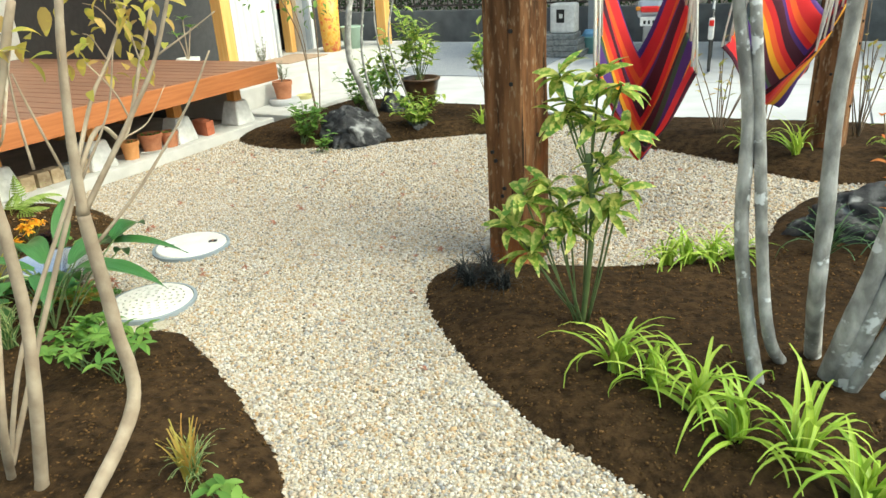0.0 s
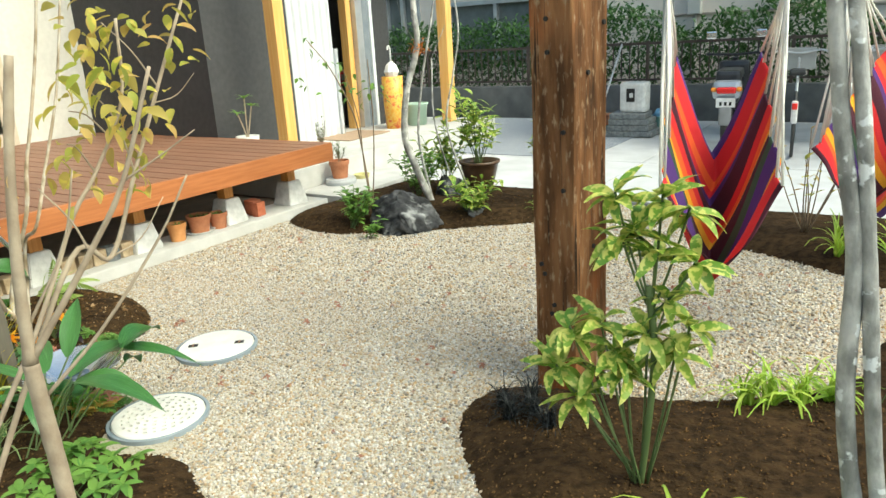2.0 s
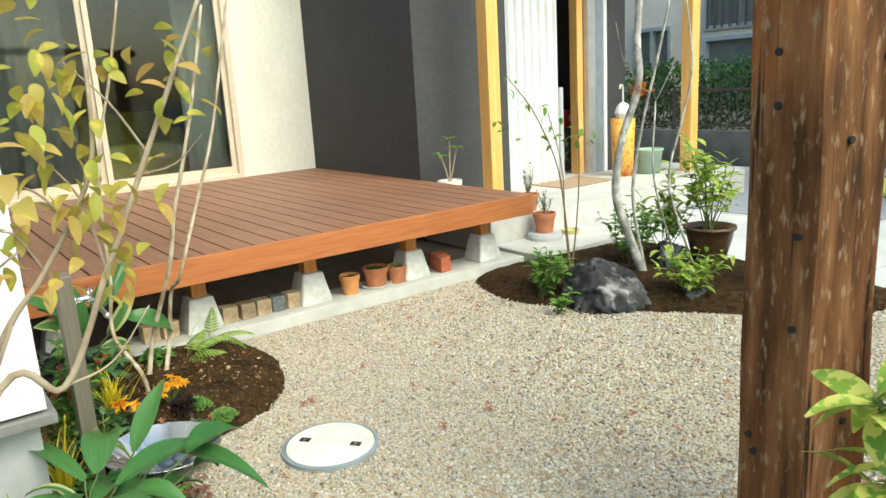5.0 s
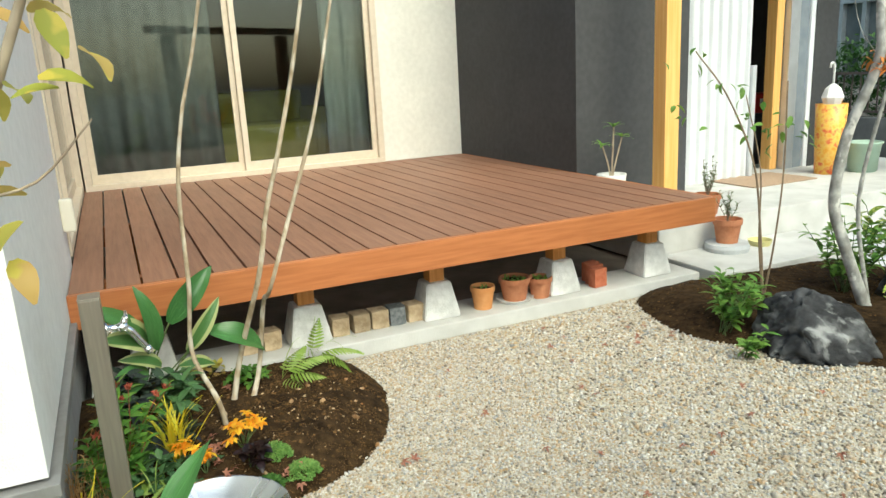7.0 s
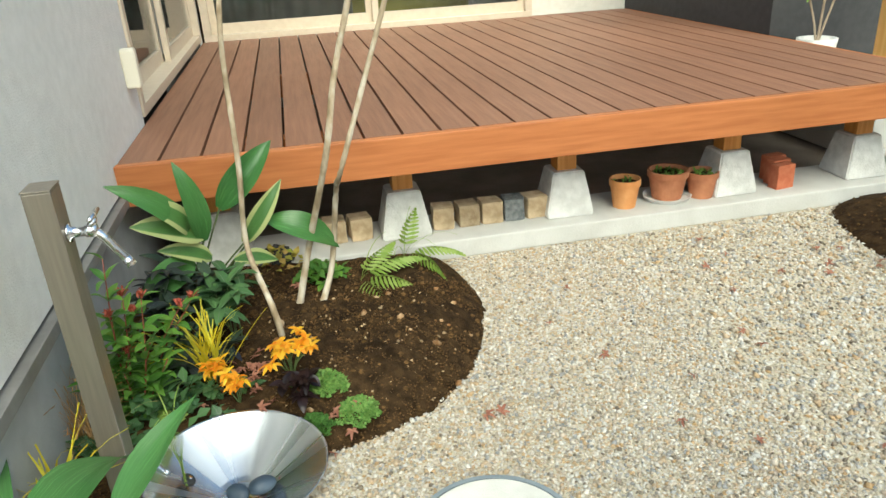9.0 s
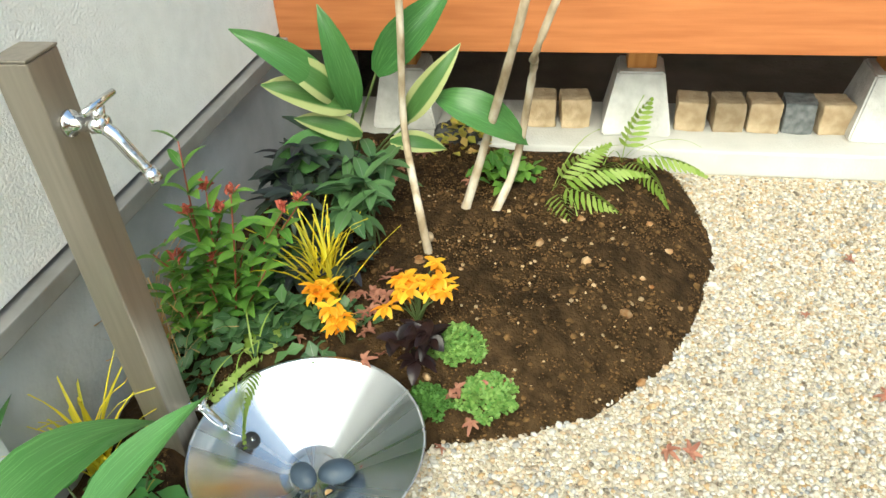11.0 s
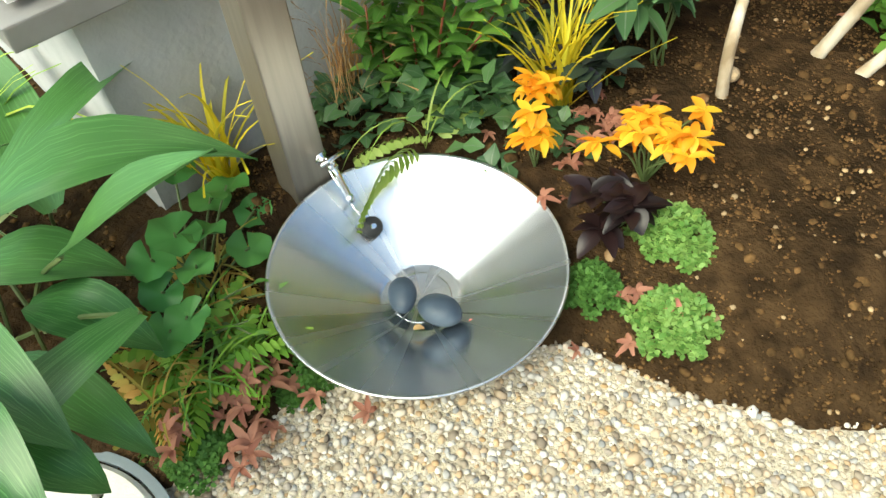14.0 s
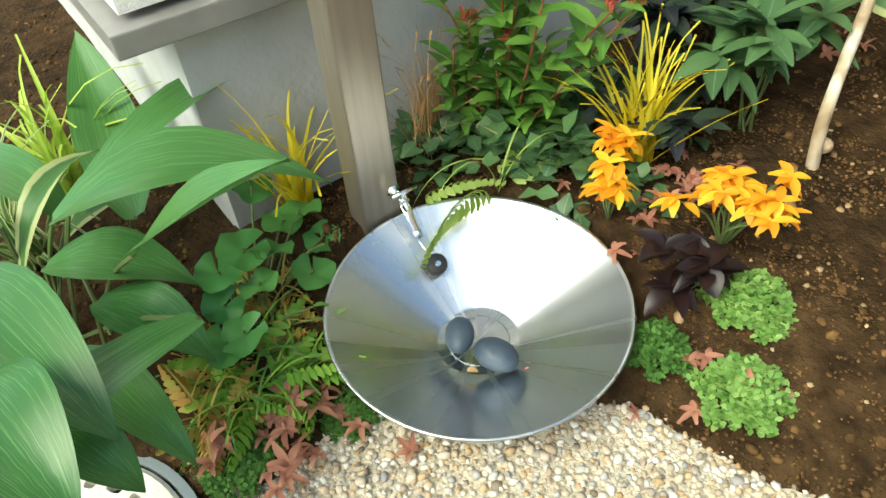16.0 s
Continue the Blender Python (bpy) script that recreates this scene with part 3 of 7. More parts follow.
# ---- sliding door and side window ----
def sliding(name, length, height, label, sashes=2):
    """A frame along +x from the origin, its outside facing -y, with glazed sashes."""
    t = thing(name, Matrix(), label, "sliding door")
    for nm, b in (("window_frame", span(0, length, -0.05, 0.1, 0, 0.05, 0.004)), ("window_frame", span(0, length, -0.05, 0.1, height - 0.06, height, 0.004)),
                  ("window_frame", span(0, 0.06, -0.05, 0.1, 0.05, height - 0.06, 0.004)), ("window_frame", span(length - 0.06, length, -0.05, 0.1, 0.05, height - 0.06, 0.004))):
        part(nm, b, M_beige, t)
    w = (length - 0.12) / sashes
    for k in range(sashes):
        x0, yy = 0.06 + k * w, 0.0 if k % 2 else 0.045
        bm = span(x0, x0 + 0.05, yy, yy + 0.035, 0.05, height - 0.06)
        span(x0 + w - 0.05, x0 + w, yy, yy + 0.035, 0.05, height - 0.06, bm=bm)
        span(x0 + 0.05, x0 + w - 0.05, yy, yy + 0.035, 0.05, 0.13, bm=bm)
        span(x0 + 0.05, x0 + w - 0.05, yy, yy + 0.035, height - 0.12, height - 0.06, bm=bm)
        s = part("sash", bm, M_beige, t)
        g = part("pane", span(x0 + 0.05, x0 + w - 0.05, yy + 0.014, yy + 0.02, 0.13, height - 0.12), M_glass, s)
        g.visible_shadow = False
    return tagged(t, kind="structure")


door_1 = sliding("door_1", 2.74, 2.02, "beige aluminium sliding glass door onto the deck")
door_1.matrix_basis = pose(-8.0, 1.62, 0.59, 0, 0, 90)
window_1 = sliding("window_1", 2.73, 1.92, "beige aluminium sliding window in the side wall")
window_1.matrix_basis = pose(-5.11, 1.56, 0.62, 0, 0, 180)
latch = part("door_catch", box((-4.93, 1.63, 0.86), (0.05, 0.06, 0.16), 0.012), mat("cream_plastic", (0.75, 0.7, 0.58), (0.8, 0.75, 0.62), rough=0.5))
tagged(latch, "cream plastic cover box on the stucco wall", "cover box")


def curtain(y0, y1, x, z0, z1, material, label):
    bm = bmesh.new()
    n = int((y1 - y0) / 0.018)
    prev = None
    for i in range(n + 1):
        y = y0 + (y1 - y0) * i / n
        dx = 0.028 * math.sin(i * 0.75) + 0.014 * math.sin(i * 0.31 + 1)
        cur = [bm.verts.new((x + dx * (1.2 if z < 1 else 0.8), y, z)) for z in (z0, (z0 + z1) / 2, z1)]
        if prev:
            for k in range(2):
                bm.faces.new((prev[k], cur[k], cur[k + 1], prev[k + 1]))
        prev = cur
    bmesh.ops.solidify(bm, geom=bm.faces[:], thickness=0.004)
    return tagged(part("curtain", bm, material, smooth=True), label, "curtain")


M_lace = mat("pale_lace", (0.55, 0.60, 0.56), (0.66, 0.70, 0.66), scale=12, rough=0.9)
curtain(1.7, 2.85, -8.28, 0.6, 2.55, mat("grey_lace", (0.36, 0.38, 0.36), (0.44, 0.46, 0.44), scale=12, rough=0.9), "grey-green sheer curtain behind the sliding glass")
curtain(3.86, 4.3, -8.22, 0.6, 2.55, M_lace, "pale green sheer curtain gathered behind glass")


def sofa():
    t = thing("sofa", (-9.6, 3.3, 0.57), "olive yellow fabric sofa inside the room", "sofa")
    m = mat("olive_fabric", (0.30, 0.27, 0.05), (0.38, 0.34, 0.08), rough=0.95, bump=0.3)
    part("seat", box((0, 0, 0.22), (0.8, 1.5, 0.4), 0.06), m, t)
    part("backrest", box((-0.36, 0, 0.5), (0.2, 1.5, 0.55), 0.07), m, t)
    for s in (-1, 1):
        part("armrest", box((0, s * 0.78, 0.3), (0.8, 0.16, 0.55), 0.06), m, t)


sofa()


# ---- deck ----
def deck():
    t = thing("wooden_deck", (-4.4, 1.6, 0.0), "reddish-brown stained timber deck with grooved boards", "deck")
    L, D, top = 3.62, 3.58, 0.595
    n = 24
    w = L / n
    b = box((-D / 2 - 0.02, 0, top - 0.015), (D - 0.04, w - 0.011, 0.028), 0.002)
    me = bpy.data.meshes.new("deck_board")
    b.to_mesh(me)
    b.free()
    for i in range(n):
        put("deck_board", me, M_deck, t, at=Matrix.Translation((0, w * (i + 0.5), 0)))
    part("fascia", span(-0.04, 0.0, 0, L, top - 0.155, top - 0.001, 0.006), M_fascia, t, "orange-brown stained front board")
    part("fascia", span(-D, -0.04, L, L + 0.03, top - 0.155, top - 0.003, 0.006), M_fascia, t)
    part("joist", span(-0.36, -0.28, 0.03, L - 0.03, top - 0.16, top - 0.032), M_fascia, t)
    part("joist", span(-1.9, -1.82, 0.03, L - 0.03, top - 0.16, top - 0.032), M_fascia, t)
    for y in (0.30, 1.07, 1.82, 2.64, 3.35):
        part("leg", span(-0.36, -0.27, y - 0.045, y + 0.045, 0.29, top - 0.16, 0.004), M_cedar, t, "orange stained square post")
        part("leg", span(-1.905, -1.815, y - 0.045, y + 0.045, 0.012, top - 0.16), M_cedar, t)


deck()


def footing():
    bm = bmesh.new()
    lo, hi, h = 0.108, 0.072, 0.205
    vs = [bm.verts.new((sx * r_, sy * r_, z)) for r_, z in ((lo, 0), (lo, 0.02), (hi, h)) for sx, sy in ((-1, -1), (1, -1), (1, 1), (-1, 1))]
    bm.faces.new(vs[3::-1])
    bm.faces.new(vs[8:12])
    for k in (0, 4):
        for i in range(4):
            j = (i + 1) % 4
            bm.faces.new((vs[k + i], vs[k + j], vs[k + 4 + j], vs[k + 4 + i]))
    bmesh.ops.bevel(bm, geom=bm.edges[:], offset=0.006, segments=2, affect='EDGES')
    ob = part("deck_footing", bm, M_cap)
    return tagged(ob, "tapered white concrete footing block under the deck", "footing", "deck footings")


f0 = footing()
f0.matrix_basis = pose(-4.71, 1.90, 0.085)
for y in (2.67, 3.42, 4.24, 4.95):
    copy_thing(f0, pose(-4.71, y, 0.085, 0, 0, rnd(-3, 3)))


# ---- pillars ----
for k, (x, y, s) in enumerate(((-5.45, 5.74, 0.135), (-5.45, 8.80, 0.14))):
    ob = part("porch_pillar", span(x - s / 2, x + s / 2, y - s / 2, y + s / 2, 0.30, 3.4, 0.006), M_pillar)
    tagged(ob, "honey-coloured square timber porch pillar", "pillar", "porch pillars")


def sleeper(x, y, w, d, h, turn, label):
    bm = box((0, 0, h / 2), (w, d, h), 0.012)
    bmesh.ops.subdivide_edges(bm, edges=[e for e in bm.edges if e.calc_length() > 1], cuts=40)
    for v in bm.verts:
        k = noise.noise((v.co.x * 6, v.co.y * 6, v.co.z * 2.2 + x)) * 0.008
        v.co.x += k * (1 if v.co.x > 0 else -1)
        v.co.y += noise.noise((v.co.x * 5, 3 + v.co.y * 5, v.co.z * 3 + y)) * 0.006
    t = thing("timber_post", pose(x, y, -0.02, 0, 0, turn), label, "timber post", "old timber posts")
    part("post", bm, M_sleeper, t)
    for q in range(14):
        zz = rnd(0.3, 2.2)
        hb = bmesh.new()
        bmesh.ops.create_cone(hb, cap_ends=True, segments=10, radius1=0.009, radius2=0.009, depth=0.012)
        part("bolt_hole", hb, M_hole, t, at=pose(rnd(-w * 0.4, w * 0.4), -d / 2 - 0.001, zz, 90) if q % 3 else pose(w / 2 + 0.001, rnd(-d * 0.4, d * 0.4), zz, 0, 90))
    return t


sleeper(-1.22, 3.045, 0.195, 0.226, 2.35, -11.3, "weathered brown reused railway-sleeper post with bolt holes")
sleeper(0.06, 5.27, 0.22, 0.20, 2.35, -11.3, "weathered brown timber post in soil")
beam = part("pergola_beam", box((0, 0, 0), (3.4, 0.12, 0.16), 0.008), M_sleeper, at=look((-0.58, 4.16, 2.41), (0.06, 5.27, 2.41)) @ pose(0, 0, 0, 0, 90, 0))
tagged(beam, "dark timber beam resting on the two posts", "beam")


# ---- lids ----
def drain_lid(x, y, r, label, kind):
    t = thing("drain_lid", (x, y, 0.0), label, "drain cover", "drain covers")
    part("rim", lathe([(r + 0.018, -0.02), (r + 0.018, 0.018), (r + 0.004, 0.020), (r + 0.004, -0.02)], 64), M_lidring, t, "grey ring", smooth=False)
    if kind == "grate":
        # rings of cells, each pierced by a rounded slot
        bm = bmesh.new()
        dome = lambda q: 0.027 - 0.004 * (q / r) ** 2
        pt = lambda q, a, z=0.0: bm.verts.new((q * math.cos(a), q * math.sin(a), dome(q) + z))
        bands = [r * k for k in (0.12, 0.27, 0.42, 0.57, 0.72, 0.86)]
        for q, (ra, rb) in enumerate(zip(bands, bands[1:])):
            cnt = int((ra + rb) * math.pi / 0.036)
            for j in range(cnt):
                a0, da = (j + 0.5 * (q % 2)) * math.tau / cnt, math.tau / cnt
                edge = [(-1, -1), (-0.5, -1), (0, -1), (0.5, -1), (1, -1), (1, 0), (1, 1), (0.5, 1), (0, 1), (-0.5, 1), (-1, 1), (-1, 0)]
                outer, lip, low_ = [], [], []
                for e, f in edge:
                    outer.append(pt((ra + rb) / 2 + f * (rb - ra) / 2, a0 + e * da / 2))
                    k = 0.62 / math.hypot(e, f) ** 0.75
                    rr, aa = (ra + rb) / 2 + f * k * (rb - ra) / 2 * 0.85, a0 + e * k * da / 2 * (1.1 if (j + q) % 2 else 0.8)
                    lip.append(pt(rr, aa))
                    low_.append(pt(rr, aa, -0.022))
                for k in range(12):
                    k2 = (k + 1) % 12
                    bm.faces.new((outer[k], outer[k2], lip[k2], lip[k]))
                    bm.faces.new((lip[k], lip[k2], low_[k2], low_[k]))
        bmesh.ops.remove_doubles(bm, verts=bm.verts[:], dist=0.0002)
        part("plate", bm, M_lid, t)
        part("hub", lathe([(bands[0], 0.012), (bands[0], dome(bands[0])), (0, 0.027)], 40), M_lid, t)
        part("border", lathe([(r, 0.0), (r, 0.018), (r - 0.006, dome(r) + 0.0005), (bands[-1], dome(bands[-1])), (bands[-1], 0.004)], 96), M_lid, t)
        part("pit", lathe([(0, 0.004), (r - 0.002, 0.004)], 48), M_hole, t, "dark pit below the holes")
    else:
        part("plate", lathe([(0, 0.0), (r, 0.0), (r, 0.020), (r - 0.006, 0.025), (r * 0.9, 0.0255), (0, 0.027)], 64), M_lid, t)
        for s in (-1, 1):
            b = box((s * r * 0.62, 0.0, 0.027), (0.045, 0.03, 0.004), 0.001)
            h = part("hand_hole", b, M_hole, t)
            part("hand_bar", box((s * r * 0.62, 0, 0.030), (0.008, 0.03, 0.003)), mat("rust", (0.2, 0.11, 0.06), (0.28, 0.16, 0.1), scale=40, rough=0.8), h)
    return t


l1 = drain_lid(-2.948, 2.589, 0.185, "round white resin drain cover with two hand holes", "plain")
l1.rotation_euler = (0, 0, radians(38))
drain_lid(-2.60, 1.99, 0.185, "round white perforated drain cover in gravel", "grate")


# ---- tap post and pan ----
def tap_post():
    t = thing("tap_post", pose(-3.245, 1.745, 0, 0, 0, 0), "brushed bronze metal garden tap post", "tap post")
    part("column", span(-0.034, 0.034, -0.028, 0.028, 0, 0.872, 0.003), M_bronze, t)
    part("cap", span(-0.035, 0.035, -0.029, 0.029, 0.8725, 0.877, 0.002), M_bronze, t)
    for zz, sc, nm in ((0.772, 0.82, "tap"), (0.16, 0.5, "lower_tap")):
        yv = 0.028
        base = part(nm, lathe([(0.0, 0.0), (0.024, 0.0), (0.024, 0.006), (0.014, 0.010), (0.013, 0.04), (0.017, 0.045), (0.017, 0.07), (0.0, 0.075)], 24), M_chrome, t, "chrome tap", smooth=True,
                    at=pose(0.0 if sc > 0.6 else -0.024, yv, zz, -90, 0, 0) @ Matrix.Scale(sc, 4))
        part("spout", tube(curve_pts([(0, 0.0, 0.055), (0, 0.018, 0.078), (0, 0.055, 0.10), (0, 0.09, 0.122)], 4), [0.012] * 10 + [0.011] * 2 + [0.011], 16), M_chrome, base, smooth=True)
        part("nozzle", tube([(0, 0.086, 0.120), (0, 0.108, 0.132)], 0.0135, 16), M_chrome, base, smooth=True)
        part("bonnet", tube([(0, 0, 0.055), (0, -0.034, 0.068)], [0.013, 0.010], 16), M_chrome, base, smooth=True)
        part("handle", tube([(-0.045, -0.040, 0.070), (0, -0.040, 0.070), (0.045, -0.040, 0.070)], [0.006, 0.0075, 0.006], 12), M_chrome, base, smooth=True)
    return t


tap_post()


def water_pan():
    t = thing("water_pan", pose(-3.259, 2.005, 0.106, -2.2, 0.7, 0), "round brushed stainless steel conical water basin", "basin")
    Rr, d, rb = 0.223, -0.098, 0.062
    prof = [(rb * 0.05, d), (rb, d), (rb + 0.006, d + 0.003), (Rr - 0.003, -0.003), (Rr + 0.001, 0.001), (Rr + 0.004, -0.001), (Rr + 0.002, -0.006), (rb + 0.008, d - 0.004), (rb * 0.05, d - 0.006)]
    me_bm = lathe(prof, 128)
    bowl = part("bowl", me_bm, M_steel, t, smooth=True)
    part("drain_ring", lathe([(0.0, d + 0.0005), (0.045, d + 0.0005), (0.047, d + 0.0015), (0.049, d + 0.0005)], 48), M_steel, bowl, smooth=True)
    plug = part("plug", lathe([(0, 0.0), (0.016, 0.0), (0.018, 0.004), (0.017, 0.012), (0.012, 0.013), (0.006, 0.015), (0, 0.015)], 28), M_black, t, "black rubber plug", smooth=True,
                at=pose(-0.012, -0.128, -0.042, -38, 0, 0))
    part("plug_boss", lathe([(0, 0.0152), (0.0055, 0.0152), (0.004, 0.018), (0, 0.018)], 16), M_chrome, plug)
    bm = bmesh.new()
    pts = curve_pts([(-0.008, -0.212, 0.06), (-0.006, -0.205, 0.035), (-0.012, -0.195, 0.004), (-0.01, -0.165, -0.018), (-0.012, -0.135, -0.032)], 9)
    for p in pts:
        bmesh.ops.create_icosphere(bm, subdivisions=1, radius=0.0017, matrix=Matrix.Translation(p))
    part("chain", bm, M_chrome, t, "bead chain")


water_pan()


def pan_stone(x, y, z, sx, sy, sz, rz, tilt):
    bm = bmesh.new()
    bmesh.ops.create_icosphere(bm, subdivisions=4, radius=1)
    for v in bm.verts:
        v.co *= 1 + 0.05 * noise.noise(v.co * 1.3 + Vector((x * 9, 0, 0)))
        v.co = Vector((v.co.x * sx, v.co.y * sy, v.co.z * sz))
    return tagged(part("river_stone", bm, M_stone, smooth=True, at=pose(x, y, z, tilt, 0, rz)), "smooth dark blue-grey river stone in the basin", "stone", "stones in the basin")


pan_stone(-3.228, 1.997, 0.042, 0.033, 0.023, 0.019, 55, 18)
pan_stone(-3.252, 2.055, 0.033, 0.037, 0.026, 0.021, 110, 0)


def leaf_scrap(x, y, z, size, material, label):
    b = Blades()
    b.leaf(Matrix(), size, size * 0.6, 4, 0.9, 0.25, 0.8)
    tagged(put("leaf_scrap", b.mesh("leaf_scrap"), material, at=pose(x, y, z, 0, -12, 140)), label, "leaf", "scraps in the basin")


# ---- plant builders ----
def strap_leaf(t, name, base, start, tip, width, material, arch=0.06, label="", face=None):
    """One long-stalked leaf: stalk from base to start, blade from start to tip."""
    a, s, e = Vector(base), Vector(start), Vector(tip)
    inv = t.matrix_basis.inverted()
    b = Blades()
    d = e - s
    side = d.cross(Vector((0, 0, 1)))
    side = side.normalized() if side.length > 0.02 else Vector((1, 0, 0))
    up = side.cross(d).normalized()
    if face:
        f_ = Vector(face)
        up = (f_ - d * (f_.dot(d) / d.dot(d))).normalized()
        side = d.cross(up).normalized()
    n, base_i = 9, 0
    for i in range(n + 1):
        k = i / n
        w = width * 0.5 * max(0.04, math.sin(math.pi * min(1.0, (0.03 + 0.97 * k)) ** 0.8) ** 0.75)
        if i == n:
            w = 0.001
        c = s + d * k + up * (arch * 4 * k * (1 - k)) + Vector((0, 0, -0.25 * arch * k * k))
        for q in (-1, -0.5, 0, 0.5, 1):
            b.v.append(inv @ (c + side * (q * w) + up * (abs(q) * w * 0.35 + 0.004 * math.sin(7 * k + q * 2))))
    for i in range(n):
        for q in range(4):
            o = i * 5 + q
            b.f.append((o, o + 1, o + 6, o + 5))
            b.uv += [(i / n, q / 4), (i / n, (q + 1) / 4), ((i + 1) / n, (q + 1) / 4), ((i + 1) / n, q / 4)]
    ob = put("leaf", b.mesh("leaf"), material, t, label)
    st = curve_pts([inv @ a, inv @ (a.lerp(s, 0.55) + Vector((0, 0, 0.02))), inv @ s], 4)
    part("leaf_stalk", tube(st, [0.0035] * len(st), 5), M_stalk, t)
    return ob


M_stalk = mat("green_stalk", (0.07, 0.11, 0.03), (0.11, 0.15, 0.05), rough=0.6)
L_aspid = leafmat("cast_iron_leaf", (0.045, 0.135, 0.035), (0.085, 0.20, 0.055), rough=0.28, veins=0.6, through_light=0.22)
L_varieg = leafmat("striped_leaf", (0.06, 0.15, 0.04), (0.09, 0.19, 0.05), edge=(0.42, 0.46, 0.20), edge_at=0.5, rough=0.4, veins=0.5)
L_aucuba = leafmat("spotted_laurel_leaf", (0.13, 0.27, 0.035), (0.30, 0.42, 0.06), spots=(0.58, 0.58, 0.15), rough=0.35, spotscale=45, spotcut=0.53)
L_lirio = leafmat("bright_strap_leaf", (0.26, 0.44, 0.04), (0.50, 0.62, 0.10), rough=0.4, rib=(0.55, 0.64, 0.2))
L_mondo = leafmat("black_grass_leaf", (0.012, 0.014, 0.013), (0.03, 0.033, 0.032), rough=0.35)
L_acorus = leafmat("yellow_grass_leaf", (0.78, 0.60, 0.03), (0.60, 0.55, 0.05), rough=0.45)
L_dry = leafmat("dry_grass_leaf", (0.42, 0.22, 0.08), (0.50, 0.33, 0.15), rough=0.7)
L_skim = leafmat("glossy_green_leaf", (0.07, 0.19, 0.03), (0.18, 0.34, 0.055), rough=0.3, rib=(0.16, 0.25, 0.08))
L_bud = leafmat("red_bud", (0.40, 0.07, 0.05), (0.52, 0.15, 0.09), rough=0.6)
L_purple = leafmat("purple_leaf", (0.022, 0.022, 0.035), (0.055, 0.085, 0.05), rough=0.4, rib=(0.05, 0.08, 0.06))
L_heuch = leafmat("dark_maroon_leaf", (0.012, 0.008, 0.009), (0.028, 0.014, 0.014), rough=0.3, rib=(0.03, 0.015, 0.015))
L_orange = leafmat("orange_leaf", (0.80, 0.27, 0.012), (0.85, 0.55, 0.04), rough=0.45, through_light=0.4)
L_sedum = leafmat("sedum_leaf", (0.12, 0.26, 0.05), (0.27, 0.42, 0.11), rough=0.5)
L_moss = leafmat("moss_leaf", (0.05, 0.13, 0.02), (0.10, 0.22, 0.04), rough=0.7)
L_fern = leafmat("fern_leaf", (0.22, 0.34, 0.05), (0.36, 0.46, 0.12), rough=0.5, through_light=0.4)
L_fern2 = leafmat("dark_fern_leaf", (0.09, 0.22, 0.04), (0.18, 0.32, 0.07), rough=0.5)
L_rust = leafmat("rusty_fern_leaf", (0.42, 0.22, 0.05), (0.36, 0.34, 0.07), rough=0.6)
L_lacy = leafmat("lacy_fern_leaf", (0.13, 0.30, 0.03), (0.27, 0.44, 0.06), rough=0.5)
L_round = leafmat("round_leaf", (0.06, 0.20, 0.05), (0.11, 0.28, 0.07), rough=0.4)
L_shrub = leafmat("shrub_leaf", (0.10, 0.22, 0.04), (0.20, 0.34, 0.06), rough=0.45)
L_autumn = leafmat("autumn_leaf", (0.36, 0.40, 0.06), (0.55, 0.36, 0.12), rough=0.5, through_light=0.45, spots=(0.60, 0.50, 0.09), spotscale=25)
L_maple = leafmat("dry_maple_leaf", (0.30, 0.12, 0.08), (0.42, 0.20, 0.13), rough=0.7)
L_pink = leafmat("pink_maple_leaf", (0.60, 0.16, 0.18), (0.55, 0.24, 0.16), rough=0.6)
L_pgreen = leafmat("dark_green_leaf", (0.05, 0.11, 0.045), (0.11, 0.21, 0.075), rough=0.35, rib=(0.14, 0.2, 0.12))
L_hedge = leafmat("hedge_leaf", (0.03, 0.09, 0.02), (0.10, 0.20, 0.05), rough=0.5)
L_maplered = leafmat("orange_maple_leaf", (0.55, 0.16, 0.03), (0.62, 0.24, 0.05), rough=0.6)


def plant(name, x, y, label, category, group="", z=None):
    return thing(name, (x, y, soil_height(x, y) if z is None else z), label, category, group)


def grass_clump(name, x, y, label, n, length, width, material, spread=60, bend=(0.8, 1.9), group="", z=None, category="grass"):
    t = plant(name, x, y, label, category, group, z)
    b = Blades()
    for q in range(n):
        if n <= 36 and q:
            put("leaf", b.mesh("leaf"), material, t)
            b = Blades()
        L = length * rnd(0.6, 1.1)
        b.leaf(aim((rnd(-0.02, 0.02), rnd(-0.02, 0.02), -0.003), rnd(0, 360), rnd(90 - spread, 88), rnd(-20, 20)), L, width * rnd(0.7, 1.15), 7, rnd(*bend), 0.2, 0.45)
    put("leaf" if n <= 36 else "grass_blades", b.mesh("leaf"), material, t)
    return t


def leafy_stem(b, stems, p, top, n, length, width, rr=0.003, whorl=False, pitch=(10, 50), bend=(0.2, 0.7), low=0.3, roll=20):
    """A stem from p to top with leaves along its upper part."""
    p, top = Vector(p), Vector(top)
    mid = p.lerp(top, 0.5) + Vector((rnd(-0.02, 0.02), rnd(-0.02, 0.02), 0.01))
    line = curve_pts([p, mid, top], 4)
    tube(line, [rr * (1 - 0.5 * i / len(line)) for i in range(len(line))], 5, stems)
    for k in range(n):
        f = low + (1 - low) * (k / max(1, n - 1)) if not whorl else (1.0 - 0.06 * (k // 6))
        q = line[min(len(line) - 1, int(f * (len(line) - 1)))]
        b.leaf(aim(q, k * 137.5 + rnd(-20, 20), rnd(*pitch), rnd(-roll, roll)), length * rnd(0.75, 1.15), width * rnd(0.8, 1.15), 5, rnd(*bend), 0.18, 0.85)


